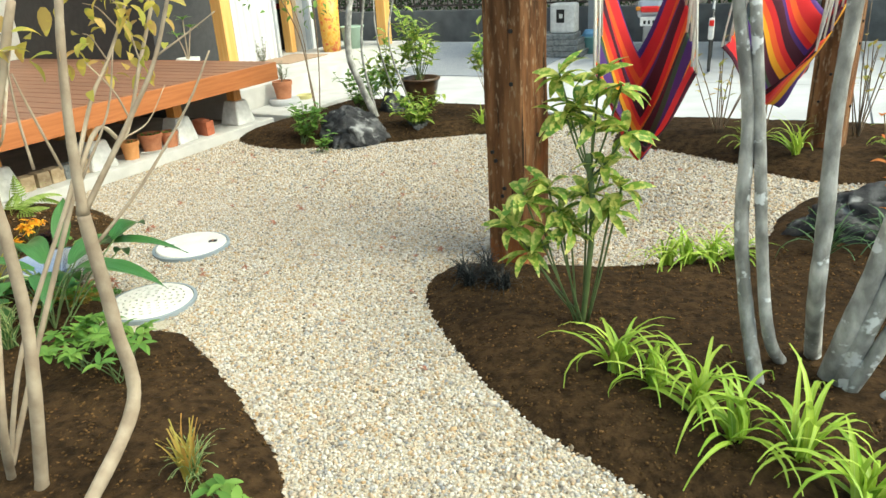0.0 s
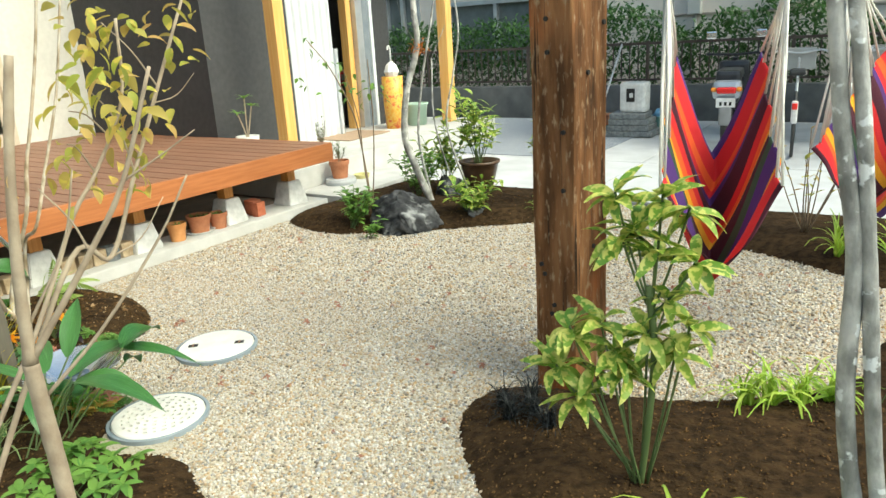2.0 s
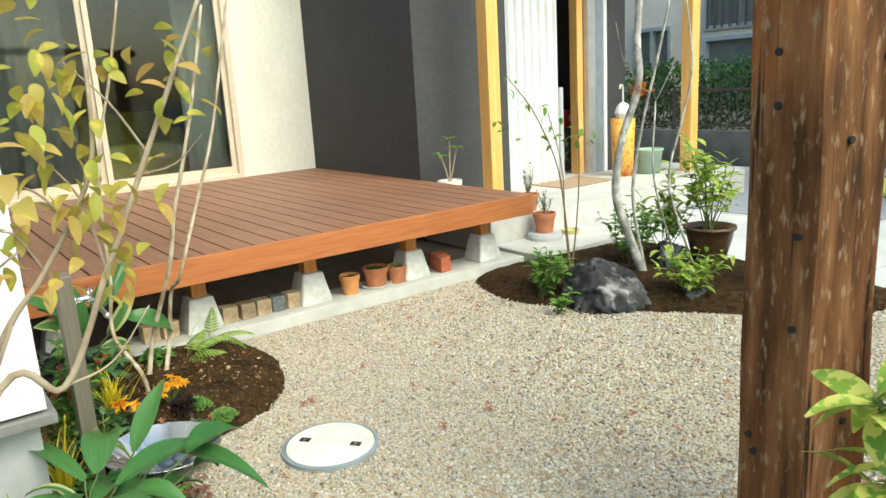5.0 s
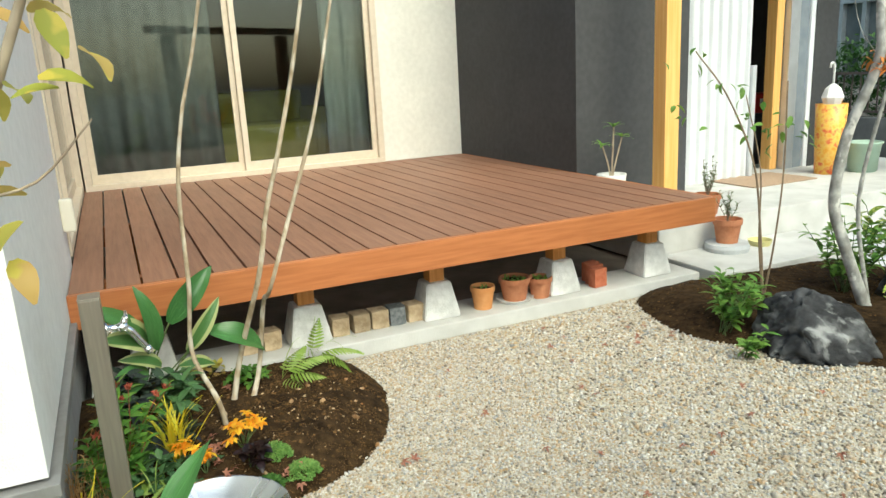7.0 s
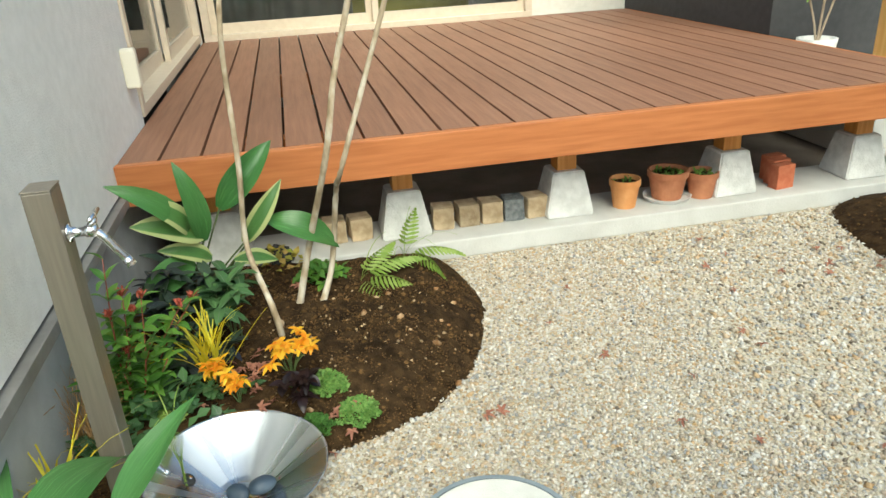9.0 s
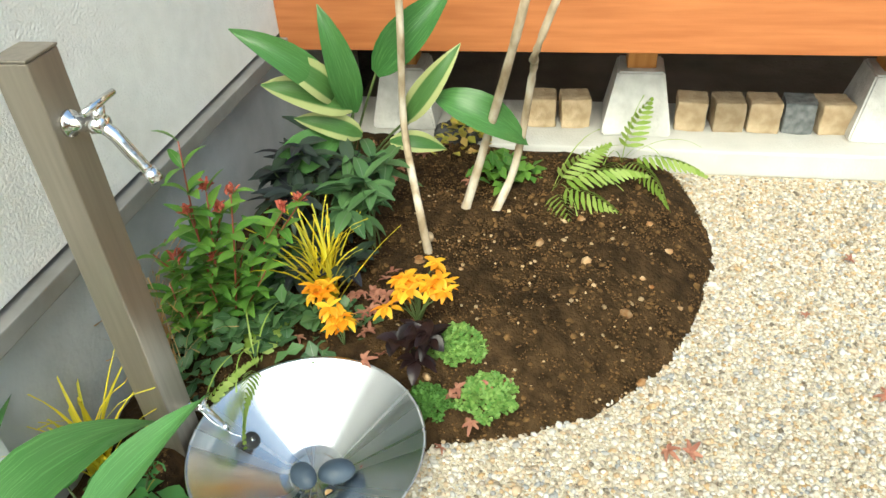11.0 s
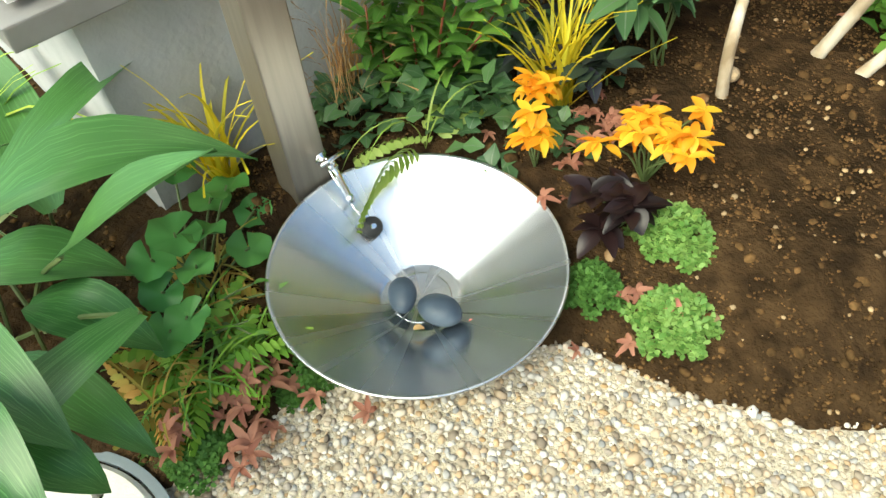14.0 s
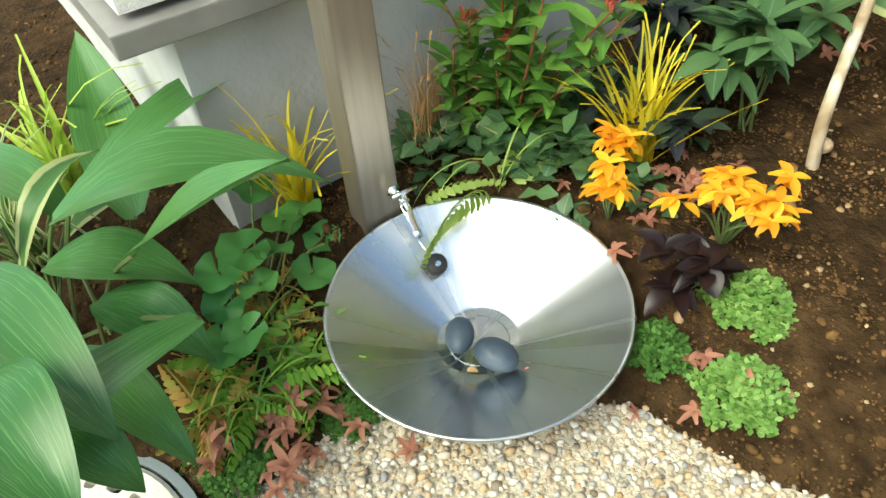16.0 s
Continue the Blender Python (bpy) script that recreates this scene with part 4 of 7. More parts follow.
def shrub(name, x, y, label, stems_n, height, spread, leaves, length, width, material, stem_mat=None, category="shrub", group="", z=None, low=0.3, whorl=False, pitch=(10, 50), rr=0.003):
    t = plant(name, x, y, label, category, group, z)
    b = Blades()
    for k in range(stems_n):
        s = bmesh.new()
        a = rnd(0, math.tau)
        d = spread * math.sqrt(rnd(0.02, 1))
        leafy_stem(b, s, (rnd(-0.02, 0.02), rnd(-0.02, 0.02), -0.01), (d * math.cos(a), d * math.sin(a), height * rnd(0.6, 1.0)), leaves, length, width, rr, whorl, pitch, low=low)
        part("stem", s, stem_mat or M_stalk, t, smooth=True)
    put("foliage", b.mesh("foliage"), material, t)
    return t


def fern(name, x, y, label, fronds, material, z=None, width=0.09, category="fern"):
    """Fronds: (yaw, pitch, length, bend) each with leaflets in pairs."""
    t = plant(name, x, y, label, category, z=z)
    for yaw, pit, L, bend in fronds:
        b = Blades()
        m = aim((0, 0, 0), yaw, pit)
        ang, px_, pz = 0.0, 0.0, 0.0
        n = max(10, int(L / (0.012 if width < 0.05 else 0.017)))
        for i in range(n):
            k = i / n
            ang += bend / n
            px_ += L / n * math.cos(ang)
            pz -= L / n * math.sin(ang)
            if k < 0.12:
                continue
            w = width * (math.sin(math.pi * (0.12 + 0.86 * k)) ** 0.7) * (1.1 - 0.6 * k)
            for sgn in (-1, 1):
                b.leaf(m @ Matrix.Translation((px_, 0, pz)) @ pose(0, 0, 0, 0, math.degrees(ang), sgn * 72), w * rnd(0.9, 1.05), L / n * (1.35 if width < 0.05 else 0.85), 2, 0.3, 0.1, 0.6)
        b.leaf(m, L, 0.004, 8, bend * 1.0, 0.1)
        put("frond", b.mesh("frond"), material, t)
    return t


def mat_plant(name, x, y, label, r, h, n, size, material, sx=1.0, sy=1.0, z=None, category="ground cover"):
    t = plant(name, x, y, label, category, z=z)
    b = Blades()
    for _ in range(n):
        a, d = rnd(0, math.tau), math.sqrt(rnd(0, 1))
        d *= 0.95 + 0.5 * noise.noise((math.cos(a) * 1.6 + x * 9, math.sin(a) * 1.6, y * 9))
        zz = h * max(0.0, 1 - d * d) * rnd(0.5, 1.0)
        b.leaf(aim((r * sx * d * math.cos(a), r * sy * d * math.sin(a), zz), rnd(0, 360), rnd(-10, 60), rnd(-30, 30)), size * rnd(0.6, 1.2), size * 0.7, 2, 0.4, 0.1)
    put("foliage", b.mesh("foliage"), material, t)
    return t


# ---- tap bed ----
def aspidistra_front():
    t = plant("cast_iron_plant", -2.80, 1.66, "large glossy green broad-leaved plant beside the basin", "plant")
    rows = [  # stalk foot, blade start, blade tip, width, arch
        ((-2.746, 1.558, 0.040), (-2.810, 1.689, 0.300), (-3.155, 1.805, 0.270), 0.105, 0.06),
        ((-2.748, 1.619, 0.040), (-2.772, 1.664, 0.220), (-2.938, 1.773, 0.170), 0.085, 0.03),
        ((-2.781, 1.716, 0.040), (-2.809, 1.739, 0.190), (-2.906, 1.882, 0.130), 0.078, 0.03),
        ((-2.781, 1.716, 0.040), (-2.760, 1.815, 0.200), (-2.824, 2.015, 0.130), 0.062, 0.02),
        ((-2.746, 1.558, 0.040), (-2.680, 1.718, 0.300), (-2.776, 2.064, 0.300), 0.105, 0.03),
        ((-2.691, 1.603, 0.040), (-2.676, 1.938, 0.330), (-2.726, 2.151, 0.330), 0.105, 0.03),
        ((-2.739, 1.682, 0.040), (-2.720, 1.967, 0.250), (-2.769, 2.061, 0.200), 0.055, 0.02),
        ((-2.902, 1.463, 0.040), (-2.914, 1.559, 0.160), (-2.986, 1.166, 0.300), 0.10, -0.02),
        ((-2.799, 1.601, 0.040), (-2.875, 1.819, 0.300), (-3.040, 1.995, 0.470), 0.07, 0.01),
        ((-2.755, 1.625, 0.040), (-2.905, 1.919, 0.250), (-2.437, 2.115, 0.240), 0.07, 0.05),
        ((-2.755, 1.625, 0.040), (-2.833, 1.650, 0.280), (-3.316, 1.465, 0.280), 0.06, 0.05),
        ((-2.755, 1.625, 0.040), (-2.620, 1.689, 0.300), (-2.198, 1.767, 0.260), 0.08, 0.04),
        ((-2.733, 1.608, 0.040), (-2.72, 1.72, 0.25), (-2.52, 1.9, 0.2), 0.07, 0.05),
        ((-2.733, 1.608, 0.040), (-2.75, 1.62, 0.28), (-2.55, 1.5, 0.22), 0.075, 0.05),
        ((-2.733, 1.608, 0.040), (-2.83, 1.60, 0.24), (-2.7, 1.3, 0.2), 0.075, 0.06),
    ]
    for r_ in rows:
        strap_leaf(t, "leaf", r_[0], r_[1], r_[2], r_[3] * 1.15, L_aspid, r_[4])
    strap_leaf(t, "leaf", (-2.715, 1.502, 0.040), (-2.741, 1.634, 0.200), (-2.934, 1.486, 0.260), 0.04, L_varieg, 0.06, "leaf with pale stripes")
    strap_leaf(t, "leaf", (-2.799, 1.660, 0.040), (-2.808, 1.498, 0.130), (-2.964, 1.477, 0.140), 0.06, L_varieg, 0.03, "leaf with pale stripes")


aspidistra_front()

for x, y in ((-3.52, 1.74), (-3.62, 1.72), (-3.72, 1.76), (-3.8, 1.84), (-3.68, 1.66), (-3.55, 1.86)):
    mat_plant("low_green_plant", x, y, "low dark green leaves filling the bed by the wall", 0.10, 0.09, 70, 0.045, L_pgreen)


def aspidistra_back():
    t = plant("striped_cast_iron_plant", -4.20, 1.85, "tall plant with cream-striped broad green leaves by the deck", "plant")
    c = (-4.2, 1.82, 0.08)
    rows = [((-4.059, 1.866, 0.452), (-3.971, 1.668, 0.666), 0.07, L_aspid, 0.05), ((-4.063, 1.877, 0.435), (-4.004, 1.735, 0.596), 0.07, L_varieg, 0.05),
            ((-4.074, 1.909, 0.415), (-3.991, 1.708, 0.515), 0.085, L_varieg, 0.03), ((-4.073, 1.907, 0.399), (-4.057, 1.861, 0.693), 0.07, L_aspid, 0.04),
            ((-4.095, 1.973, 0.499), (-4.141, 2.170, 0.706), 0.085, L_aspid, 0.03), ((-4.111, 2.031, 0.360), (-4.144, 2.184, 0.570), 0.06, L_varieg, 0.04),
            ((-4.130, 2.114, 0.425), (-4.163, 2.353, 0.287), 0.085, L_aspid, 0.05), ((-4.078, 1.920, 0.332), (-4.019, 1.767, 0.413), 0.06, L_varieg, 0.03),
            ((-4.058, 1.865, 0.340), (-3.981, 1.689, 0.257), 0.09, L_aspid, 0.05), ((-4.099, 1.990, 0.307), (-4.135, 2.135, 0.277), 0.05, L_varieg, 0.03)]
    for s, e, w, m, ar in rows:
        strap_leaf(t, "leaf", (c[0] + rnd(-0.03, 0.03), c[1] + rnd(-0.03, 0.03), c[2]), s, e, w * 1.15, m, ar, face=(0.75, 0.35, 0.6))


aspidistra_back()


def skimmia():
    t = plant("budded_evergreen", -3.56, 1.67, "glossy evergreen shrub with dull red flower buds", "shrub")
    b = Blades()
    red = mat("red_stem", (0.22, 0.05, 0.03), (0.3, 0.09, 0.05), rough=0.5)
    tops = [(-3.538, 1.739, 0.590), (-3.527, 1.723, 0.431), (-3.551, 1.759, 0.472), (-3.559, 1.773, 0.420), (-3.574, 1.797, 0.453), (-3.474, 1.651, 0.366), (-3.500, 1.684, 0.336), (-3.539, 1.741, 0.310), (-3.618, 1.879, 0.388), (-3.634, 1.913, 0.401), (-3.572, 1.794, 0.320), (-3.496, 1.680, 0.247), (-3.553, 1.762, 0.208), (-3.589, 1.823, 0.248), (-3.482, 1.660, 0.288), (-3.568, 1.787, 0.165), (-3.526, 1.721, 0.258)]
    o = t.matrix_basis.translation
    for k, p in enumerate(tops):
        q = Vector(p) - o
        foot = (q.x * 0.35 + rnd(-0.03, 0.03), q.y * 0.35 + rnd(-0.03, 0.03), -0.01)
        s, r_ = bmesh.new(), Blades()
        leafy_stem(b, s, foot, q, 20 if k != 0 else 24, 0.064, 0.024, 0.0028, pitch=(5, 55), low=0.2)
        part("stem", s, red, t, "reddish stem", smooth=True)
        if k in (1, 2, 3, 4, 6, 7, 8, 9):
            for _ in range(22):
                r_.leaf(aim(q + Vector((rnd(-0.008, 0.008), rnd(-0.008, 0.008), rnd(0, 0.012))), rnd(0, 360), rnd(20, 85)), rnd(0.012, 0.022), 0.007, 2, 0.2, 0.3)
            put("flower_bud", r_.mesh("flower_bud"), L_bud, t, "dull red buds")
    put("foliage", b.mesh("foliage"), L_skim, t)


skimmia()
shrub("purple_leaved_plant", -3.98, 1.80, "plant with dark purple lance-shaped leaves", 10, 0.26, 0.16, 14, 0.095, 0.032, L_purple, whorl=True, pitch=(-35, 40))
shrub("dark_green_plant", -3.90, 1.98, "dark green plant with drooping serrated leaves", 7, 0.24, 0.13, 14, 0.10, 0.036, L_pgreen, whorl=True, pitch=(-35, 35))
shrub("dark_green_plant", -3.77, 1.93, "low dark leaves spreading over the soil", 5, 0.12, 0.13, 9, 0.075, 0.032, L_purple, whorl=True, pitch=(-30, 30))
grass_clump("yellow_grass", -3.68, 1.92, "golden-yellow arching grass tuft", 60, 0.26, 0.0105, L_acorus, 40, (0.2, 1.2))
grass_clump("yellow_grass", -3.16, 1.62, "golden-yellow arching grass by the foundation", 32, 0.31, 0.0105, L_acorus, 42, (0.2, 1.3))
grass_clump("brown_grass", -3.46, 1.60, "wispy dry orange-brown grass tuft", 70, 0.30, 0.002, L_dry, 32, (0.1, 1.6))
grass_clump("brown_grass", -3.40, 1.66, "wispy dry orange-brown grass tuft", 25, 0.24, 0.002, L_dry, 35, (0.3, 2.2))


def orange_plant(x, y, n, h, spread):
    t = plant("orange_leaved_plant", x, y, "small plant with bright orange-yellow leaf rosettes", "plant", "orange-leaved plants")
    b, s = Blades(), bmesh.new()
    for _ in range(n):
        a, d = rnd(0, math.tau), spread * math.sqrt(rnd(0, 1))
        leafy_stem(b, s, (0, 0, 0), (d * math.cos(a), d * math.sin(a), h * rnd(0.7, 1)), 7, 0.035, 0.0145, 0.0022, True, (-30, 30), (0.2, 0.9))
    put("foliage", b.mesh("foliage"), L_orange, t)
    part("stem", s, M_stalk, t)


orange_plant(-3.62, 2.15, 16, 0.12, 0.085)
orange_plant(-3.53, 2.00, 5, 0.10, 0.03)
orange_plant(-3.61, 1.93, 5, 0.12, 0.03)
shrub("maroon_leaved_plant", -3.515, 2.155, "low plant with dark maroon glossy leaves", 6, 0.075, 0.05, 8, 0.055, 0.03, L_heuch, whorl=True, pitch=(-25, 35))
mat_plant("sedum_cushion", -3.565, 2.245, "bright green cushion of tiny leaves on soil", 0.062, 0.045, 1500, 0.011, L_sedum)
mat_plant("sedum_cushion", -3.47, 2.325, "bright green cushion of tiny leaves on soil", 0.065, 0.035, 1300, 0.011, L_sedum)
mat_plant("sedum_cushion", -3.43, 2.20, "dark green moss-like cushion beside the basin", 0.055, 0.04, 1200, 0.009, L_moss)
mat_plant("low_green_plant", -3.60, 1.98, "low plant with small dark green leaves", 0.06, 0.05, 50, 0.035, L_pgreen)
mat_plant("low_green_plant", -3.40, 1.67, "low dark green leaves behind the basin", 0.10, 0.06, 90, 0.035, L_pgreen)
mat_plant("low_green_plant", -4.28, 2.27, "low rosette of glossy green leaves at the tree foot", 0.10, 0.07, 90, 0.045, L_skim)
fern("arching_fern", -3.44, 1.83, "yellow-green ladder fern arching over the basin rim", [(14, 52, 0.23, 1.9), (168, 50, 0.18, 1.5), (-155, 50, 0.17, 1.4)], L_fern, width=0.036, z=0.10)
fern("arching_fern", -3.30, 1.77, "yellow-green fern frond behind the basin", [(150, 50, 0.17, 1.2)], L_fern, width=0.024)
fern("pale_fern", -4.22, 2.42, "pale green fern spreading over the kerb", [(60, 35, 0.26, 1.3), (20, 30, 0.25, 1.4), (100, 45, 0.28, 1.2), (135, 50, 0.24, 1.0)], L_fern, width=0.075)
fern("pale_fern", -4.42, 2.62, "pale green fern spreading over the kerb", [(30, 40, 0.28, 1.5), (80, 35, 0.26, 1.2), (-20, 40, 0.22, 1.2), (150, 70, 0.22, 0.8)], L_fern, width=0.06)


def round_leaves(x, y, pts):
    t = plant("round_leaved_plant", x, y, "plant with round scalloped dark green leaves", "plant")
    for p, r_ in pts:
        b = bmesh.new()
        q = Vector(p) - t.matrix_basis.translation
        c = b.verts.new((0, 0, -0.008))
        ring = []
        for k in range(22):
            a = 0.12 + (math.tau - 0.24) * k / 21
            rr = r_ * 1.05 * (1 + 0.05 * math.sin(a * 8))
            ring.append(b.verts.new((rr * math.cos(a), rr * math.sin(a), 0.006 * math.sin(a * 4))))
        for k in range(21):
            b.faces.new((c, ring[k], ring[k + 1]))
        part("leaf", b, L_round, t, smooth=True, at=Matrix.Translation(q) @ pose(0, 0, 0, rnd(-5, 25), rnd(-18, 8), rnd(0, 360)))
        part("leaf_stalk", tube(curve_pts([(q.x * 0.2, q.y * 0.2, 0), (q.x * 0.7, q.y * 0.7, q.z * 0.7), q], 3), 0.002, 5), M_stalk, t)


round_leaves(-3.0, 1.76, [((-3.018, 1.750, 0.170), 0.038), ((-3.054, 1.766, 0.160), 0.032), ((-2.970, 1.759, 0.160), 0.034), ((-3.014, 1.799, 0.140), 0.03), ((-2.954, 1.796, 0.130), 0.03), ((-2.956, 1.855, 0.120), 0.034), ((-2.929, 1.849, 0.110), 0.035), ((-3.098, 1.596, 0.150), 0.036), ((-3.137, 1.690, 0.140), 0.035), ((-3.097, 1.801, 0.110), 0.034), ((-3.110, 1.673, 0.120), 0.033), ((-3.149, 1.731, 0.100), 0.03)])
shrub("conifer_sprig", -2.99, 1.83, "feathery fern-like green and rusty sprigs", 9, 0.07, 0.13, 2, 0.03, 0.01, L_fern2)
fern("lacy_fern", -2.985, 1.845, "feathery green ground fern", [(a, 18, 0.13, 0.9) for a in (10, 55, 100, 150, 200, 330)], L_fern2, width=0.04)
fern("lacy_fern", -2.90, 1.87, "feathery green ground fern", [(a, 18, 0.12, 0.9) for a in (30, 75, 120, 170, 250, 310)], L_fern2, width=0.04)
fern("rusty_fern", -2.94, 1.80, "rusty brown feathery ground fern", [(a, 25, 0.12, 0.9) for a in (40, 160, 220, 290)], L_rust, width=0.035)
fern("rusty_fern", -3.05, 1.745, "rusty brown feathery ground fern", [(a, 35, 0.11, 0.9) for a in (20, 100, 180, 300)], L_rust, width=0.035)
for fx, fy, n0 in ((-2.965, 1.885, 7), (-2.955, 1.83, 6), (-3.01, 1.90, 6), (-2.925, 1.90, 6)):
    fern("lacy_fern", fx, fy, "feathery green ground fern", [(a * 360 / n0 + rnd(-20, 20), rnd(20, 50), rnd(0.09, 0.13), rnd(0.8, 1.3)) for a in range(n0)], L_lacy, width=0.034)
for fx, fy, n0 in ((-3.045, 1.77, 6), (-2.90, 1.845, 6), (-2.86, 1.895, 5), (-3.0, 1.79, 5)):
    fern("rusty_fern", fx, fy, "golden-rusty feathery ground fern", [(a * 360 / n0 + rnd(-20, 20), rnd(25, 65), rnd(0.08, 0.12), rnd(0.7, 1.2)) for a in range(n0)], L_rust, width=0.03)
mat_plant("moss_cushion", -2.87, 1.97, "soft green moss at the gravel edge", 0.06, 0.025, 1100, 0.009, L_moss)
mat_plant("moss_cushion", -3.03, 1.985, "soft green moss at the gravel edge", 0.05, 0.025, 900, 0.009, L_moss)
grass_clump("strap_leaf_plant", -2.86, 1.28, "bright green arching strap leaves in soil", 30, 0.34, 0.014, L_lirio, 50, (0.8, 2.0), "strap-leaved clumps", category="plant")


# ---- fallen leaves ----
def maple_leaf(x, y, z, size, material, label):
    b = Blades()
    for a, k in ((-110, 0.55), (-55, 0.8), (0, 1.0), (55, 0.8), (110, 0.55)):
        b.leaf(aim((0, 0, 0), a + rnd(-8, 8), rnd(-5, 35)), size * k, size * 0.3, 4, rnd(0.3, 1.2), 0.2, 0.8)
    ob = put("fallen_leaf", b.mesh("fallen_leaf"), material, at=pose(x, y, z, rnd(-25, 25), rnd(-25, 25), rnd(0, 360)))
    return tagged(ob, label, "leaf", "fallen maple leaves")


for k in range(22):
    x, y = -3.62 + rnd(-0.16, 0.12), 2.0 + rnd(-0.12, 0.10)
    maple_leaf(x, y, soil_height(x, y) + 0.02, rnd(0.024, 0.036), L_maple, "curled dry reddish-brown maple leaf on the soil")
for x, y in ((-2.85, 1.94), (-2.84, 1.97), (-2.865, 1.95), (-2.955, 1.97), (-2.94, 1.985), (-2.97, 1.955), (-2.99, 1.98), (-2.93, 1.96), (-2.91, 2.05), (-2.895, 2.03), (-2.92, 2.035)):
    maple_leaf(x, y, 0.05, rnd(0.032, 0.042), L_maple, "curled reddish maple leaf at the gravel edge")
for k in range(16):
    maple_leaf(-2.95 + rnd(-0.09, 0.07), 1.955 + rnd(-0.05, 0.09), 0.03, rnd(0.022, 0.036), L_maple, "curled dry reddish-brown maple leaf on the ground")
maple_leaf(-3.462, 2.33, 0.075, 0.03, L_pink, "pink-red fallen maple leaf on a green cushion")
maple_leaf(-3.61, 2.36, 0.085, 0.016, L_pink, "small pink fallen maple leaf on soil")
for px_, py_ in ((-3.44, 2.25), (-3.46, 2.26), (-3.40, 2.30), (-3.53, 2.16), (-3.56, 2.05), (-3.58, 1.98), (-3.62, 2.05), (-3.48, 2.06), (-3.66, 2.04), (-3.70, 2.02)):
    maple_leaf(px_, py_, soil_height(px_, py_) + 0.02, 0.03, L_maple, "curled dry reddish-brown maple leaf on the ground")
for k in range(14):
    x, y = rnd(-4.5, -4.2), rnd(1.8, 2.2)
    maple_leaf(x, y, soil_height(x, y) + 0.015, 0.035, L_maple, "curled dry reddish-brown maple leaf on the ground")
for k in range(150):
    x, y = rnd(-4.4, -0.2), rnd(1.9, 5.4)
    if all(signed(poly, np.array([x]), np.array([y]))[0] < 0 for _, poly, _ in BEDS):
        maple_leaf(x, y, 0.012, rnd(0.018, 0.034), L_maple, "small dry brown maple leaf on gravel")

leaf_scrap(-3.205, 2.045, 0.022, 0.018, L_dry, "dry tan leaf scrap in the basin")
leaf_scrap(-3.268, 2.098, 0.022, 0.020, L_pink, "small red leaf scrap in the basin")


# ---- trees ----
def stem_tree(name, label, stems, material, category="tree", twigs=None, leafset=None):
    t = thing(name, stems[0][0][0], label, category)
    o = Vector(stems[0][0][0])
    for ctrl, r0, r1 in stems:
        pts = curve_pts([Vector(p) - o for p in ctrl], 7)
        n = len(pts)
        rad = [(r0 + (r1 - r0) * i / (n - 1)) * (1 + 0.10 * noise.noise((i * 0.8, r0 * 90, ctrl[0][0] * 5))) for i in range(n)]
        rad[0] *= 1.25
        part("trunk", tube(pts, rad, 12), material, t, smooth=True)
    if twigs:
        for ctrl, r0 in twigs:
            bm = bmesh.new()
            pts = curve_pts([Vector(p) - o for p in ctrl], 4)
            tube(pts, [r0 * (1 - 0.6 * i / len(pts)) for i in range(len(pts))], 6, bm)
            part("limb", bm, material, t, smooth=True)
    if leafset:
        put("crown", leafset(o).mesh("crown"), leafset.mat, t)
    return t


# three slim stems in the tap bed
stem_tree("slim_tree", "slim young tree with pale mottled grey stems", [
    ([(-3.89, 2.126, 0.06), (-3.905, 2.105, 0.2), (-4.059, 2.043, 0.370), (-4.031, 2.064, 0.660), (-4.031, 2.076, 1.043), (-4.032, 2.123, 1.321), (-4.030, 2.195, 1.567), (-4.025, 2.299, 1.998)], 0.011, 0.006),
    ([(-4.097, 2.183, 0.09), (-4.130, 2.244, 0.300), (-4.021, 2.342, 0.665), (-4.016, 2.395, 0.912), (-4.008, 2.466, 1.147), (-3.994, 2.556, 1.482), (-3.977, 2.647, 1.898)], 0.013, 0.007),
    ([(-4.094, 2.266, 0.09), (-4.157, 2.320, 0.220), (-4.144, 2.365, 0.500), (-4.018, 2.379, 0.595), (-4.004, 2.490, 0.903), (-3.986, 2.600, 1.216), (-3.972, 2.668, 1.477), (-3.949, 2.766, 1.927)], 0.012, 0.006)], M_bark_mottle)
kn = bmesh.new()
bmesh.ops.create_icosphere(kn, subdivisions=2, radius=0.014)
tagged(part("root_stone", kn, M_sand, smooth=True, at=Matrix.Translation((-3.91, 2.12, 0.135))), "tan knot of wood at the stem", "stone")


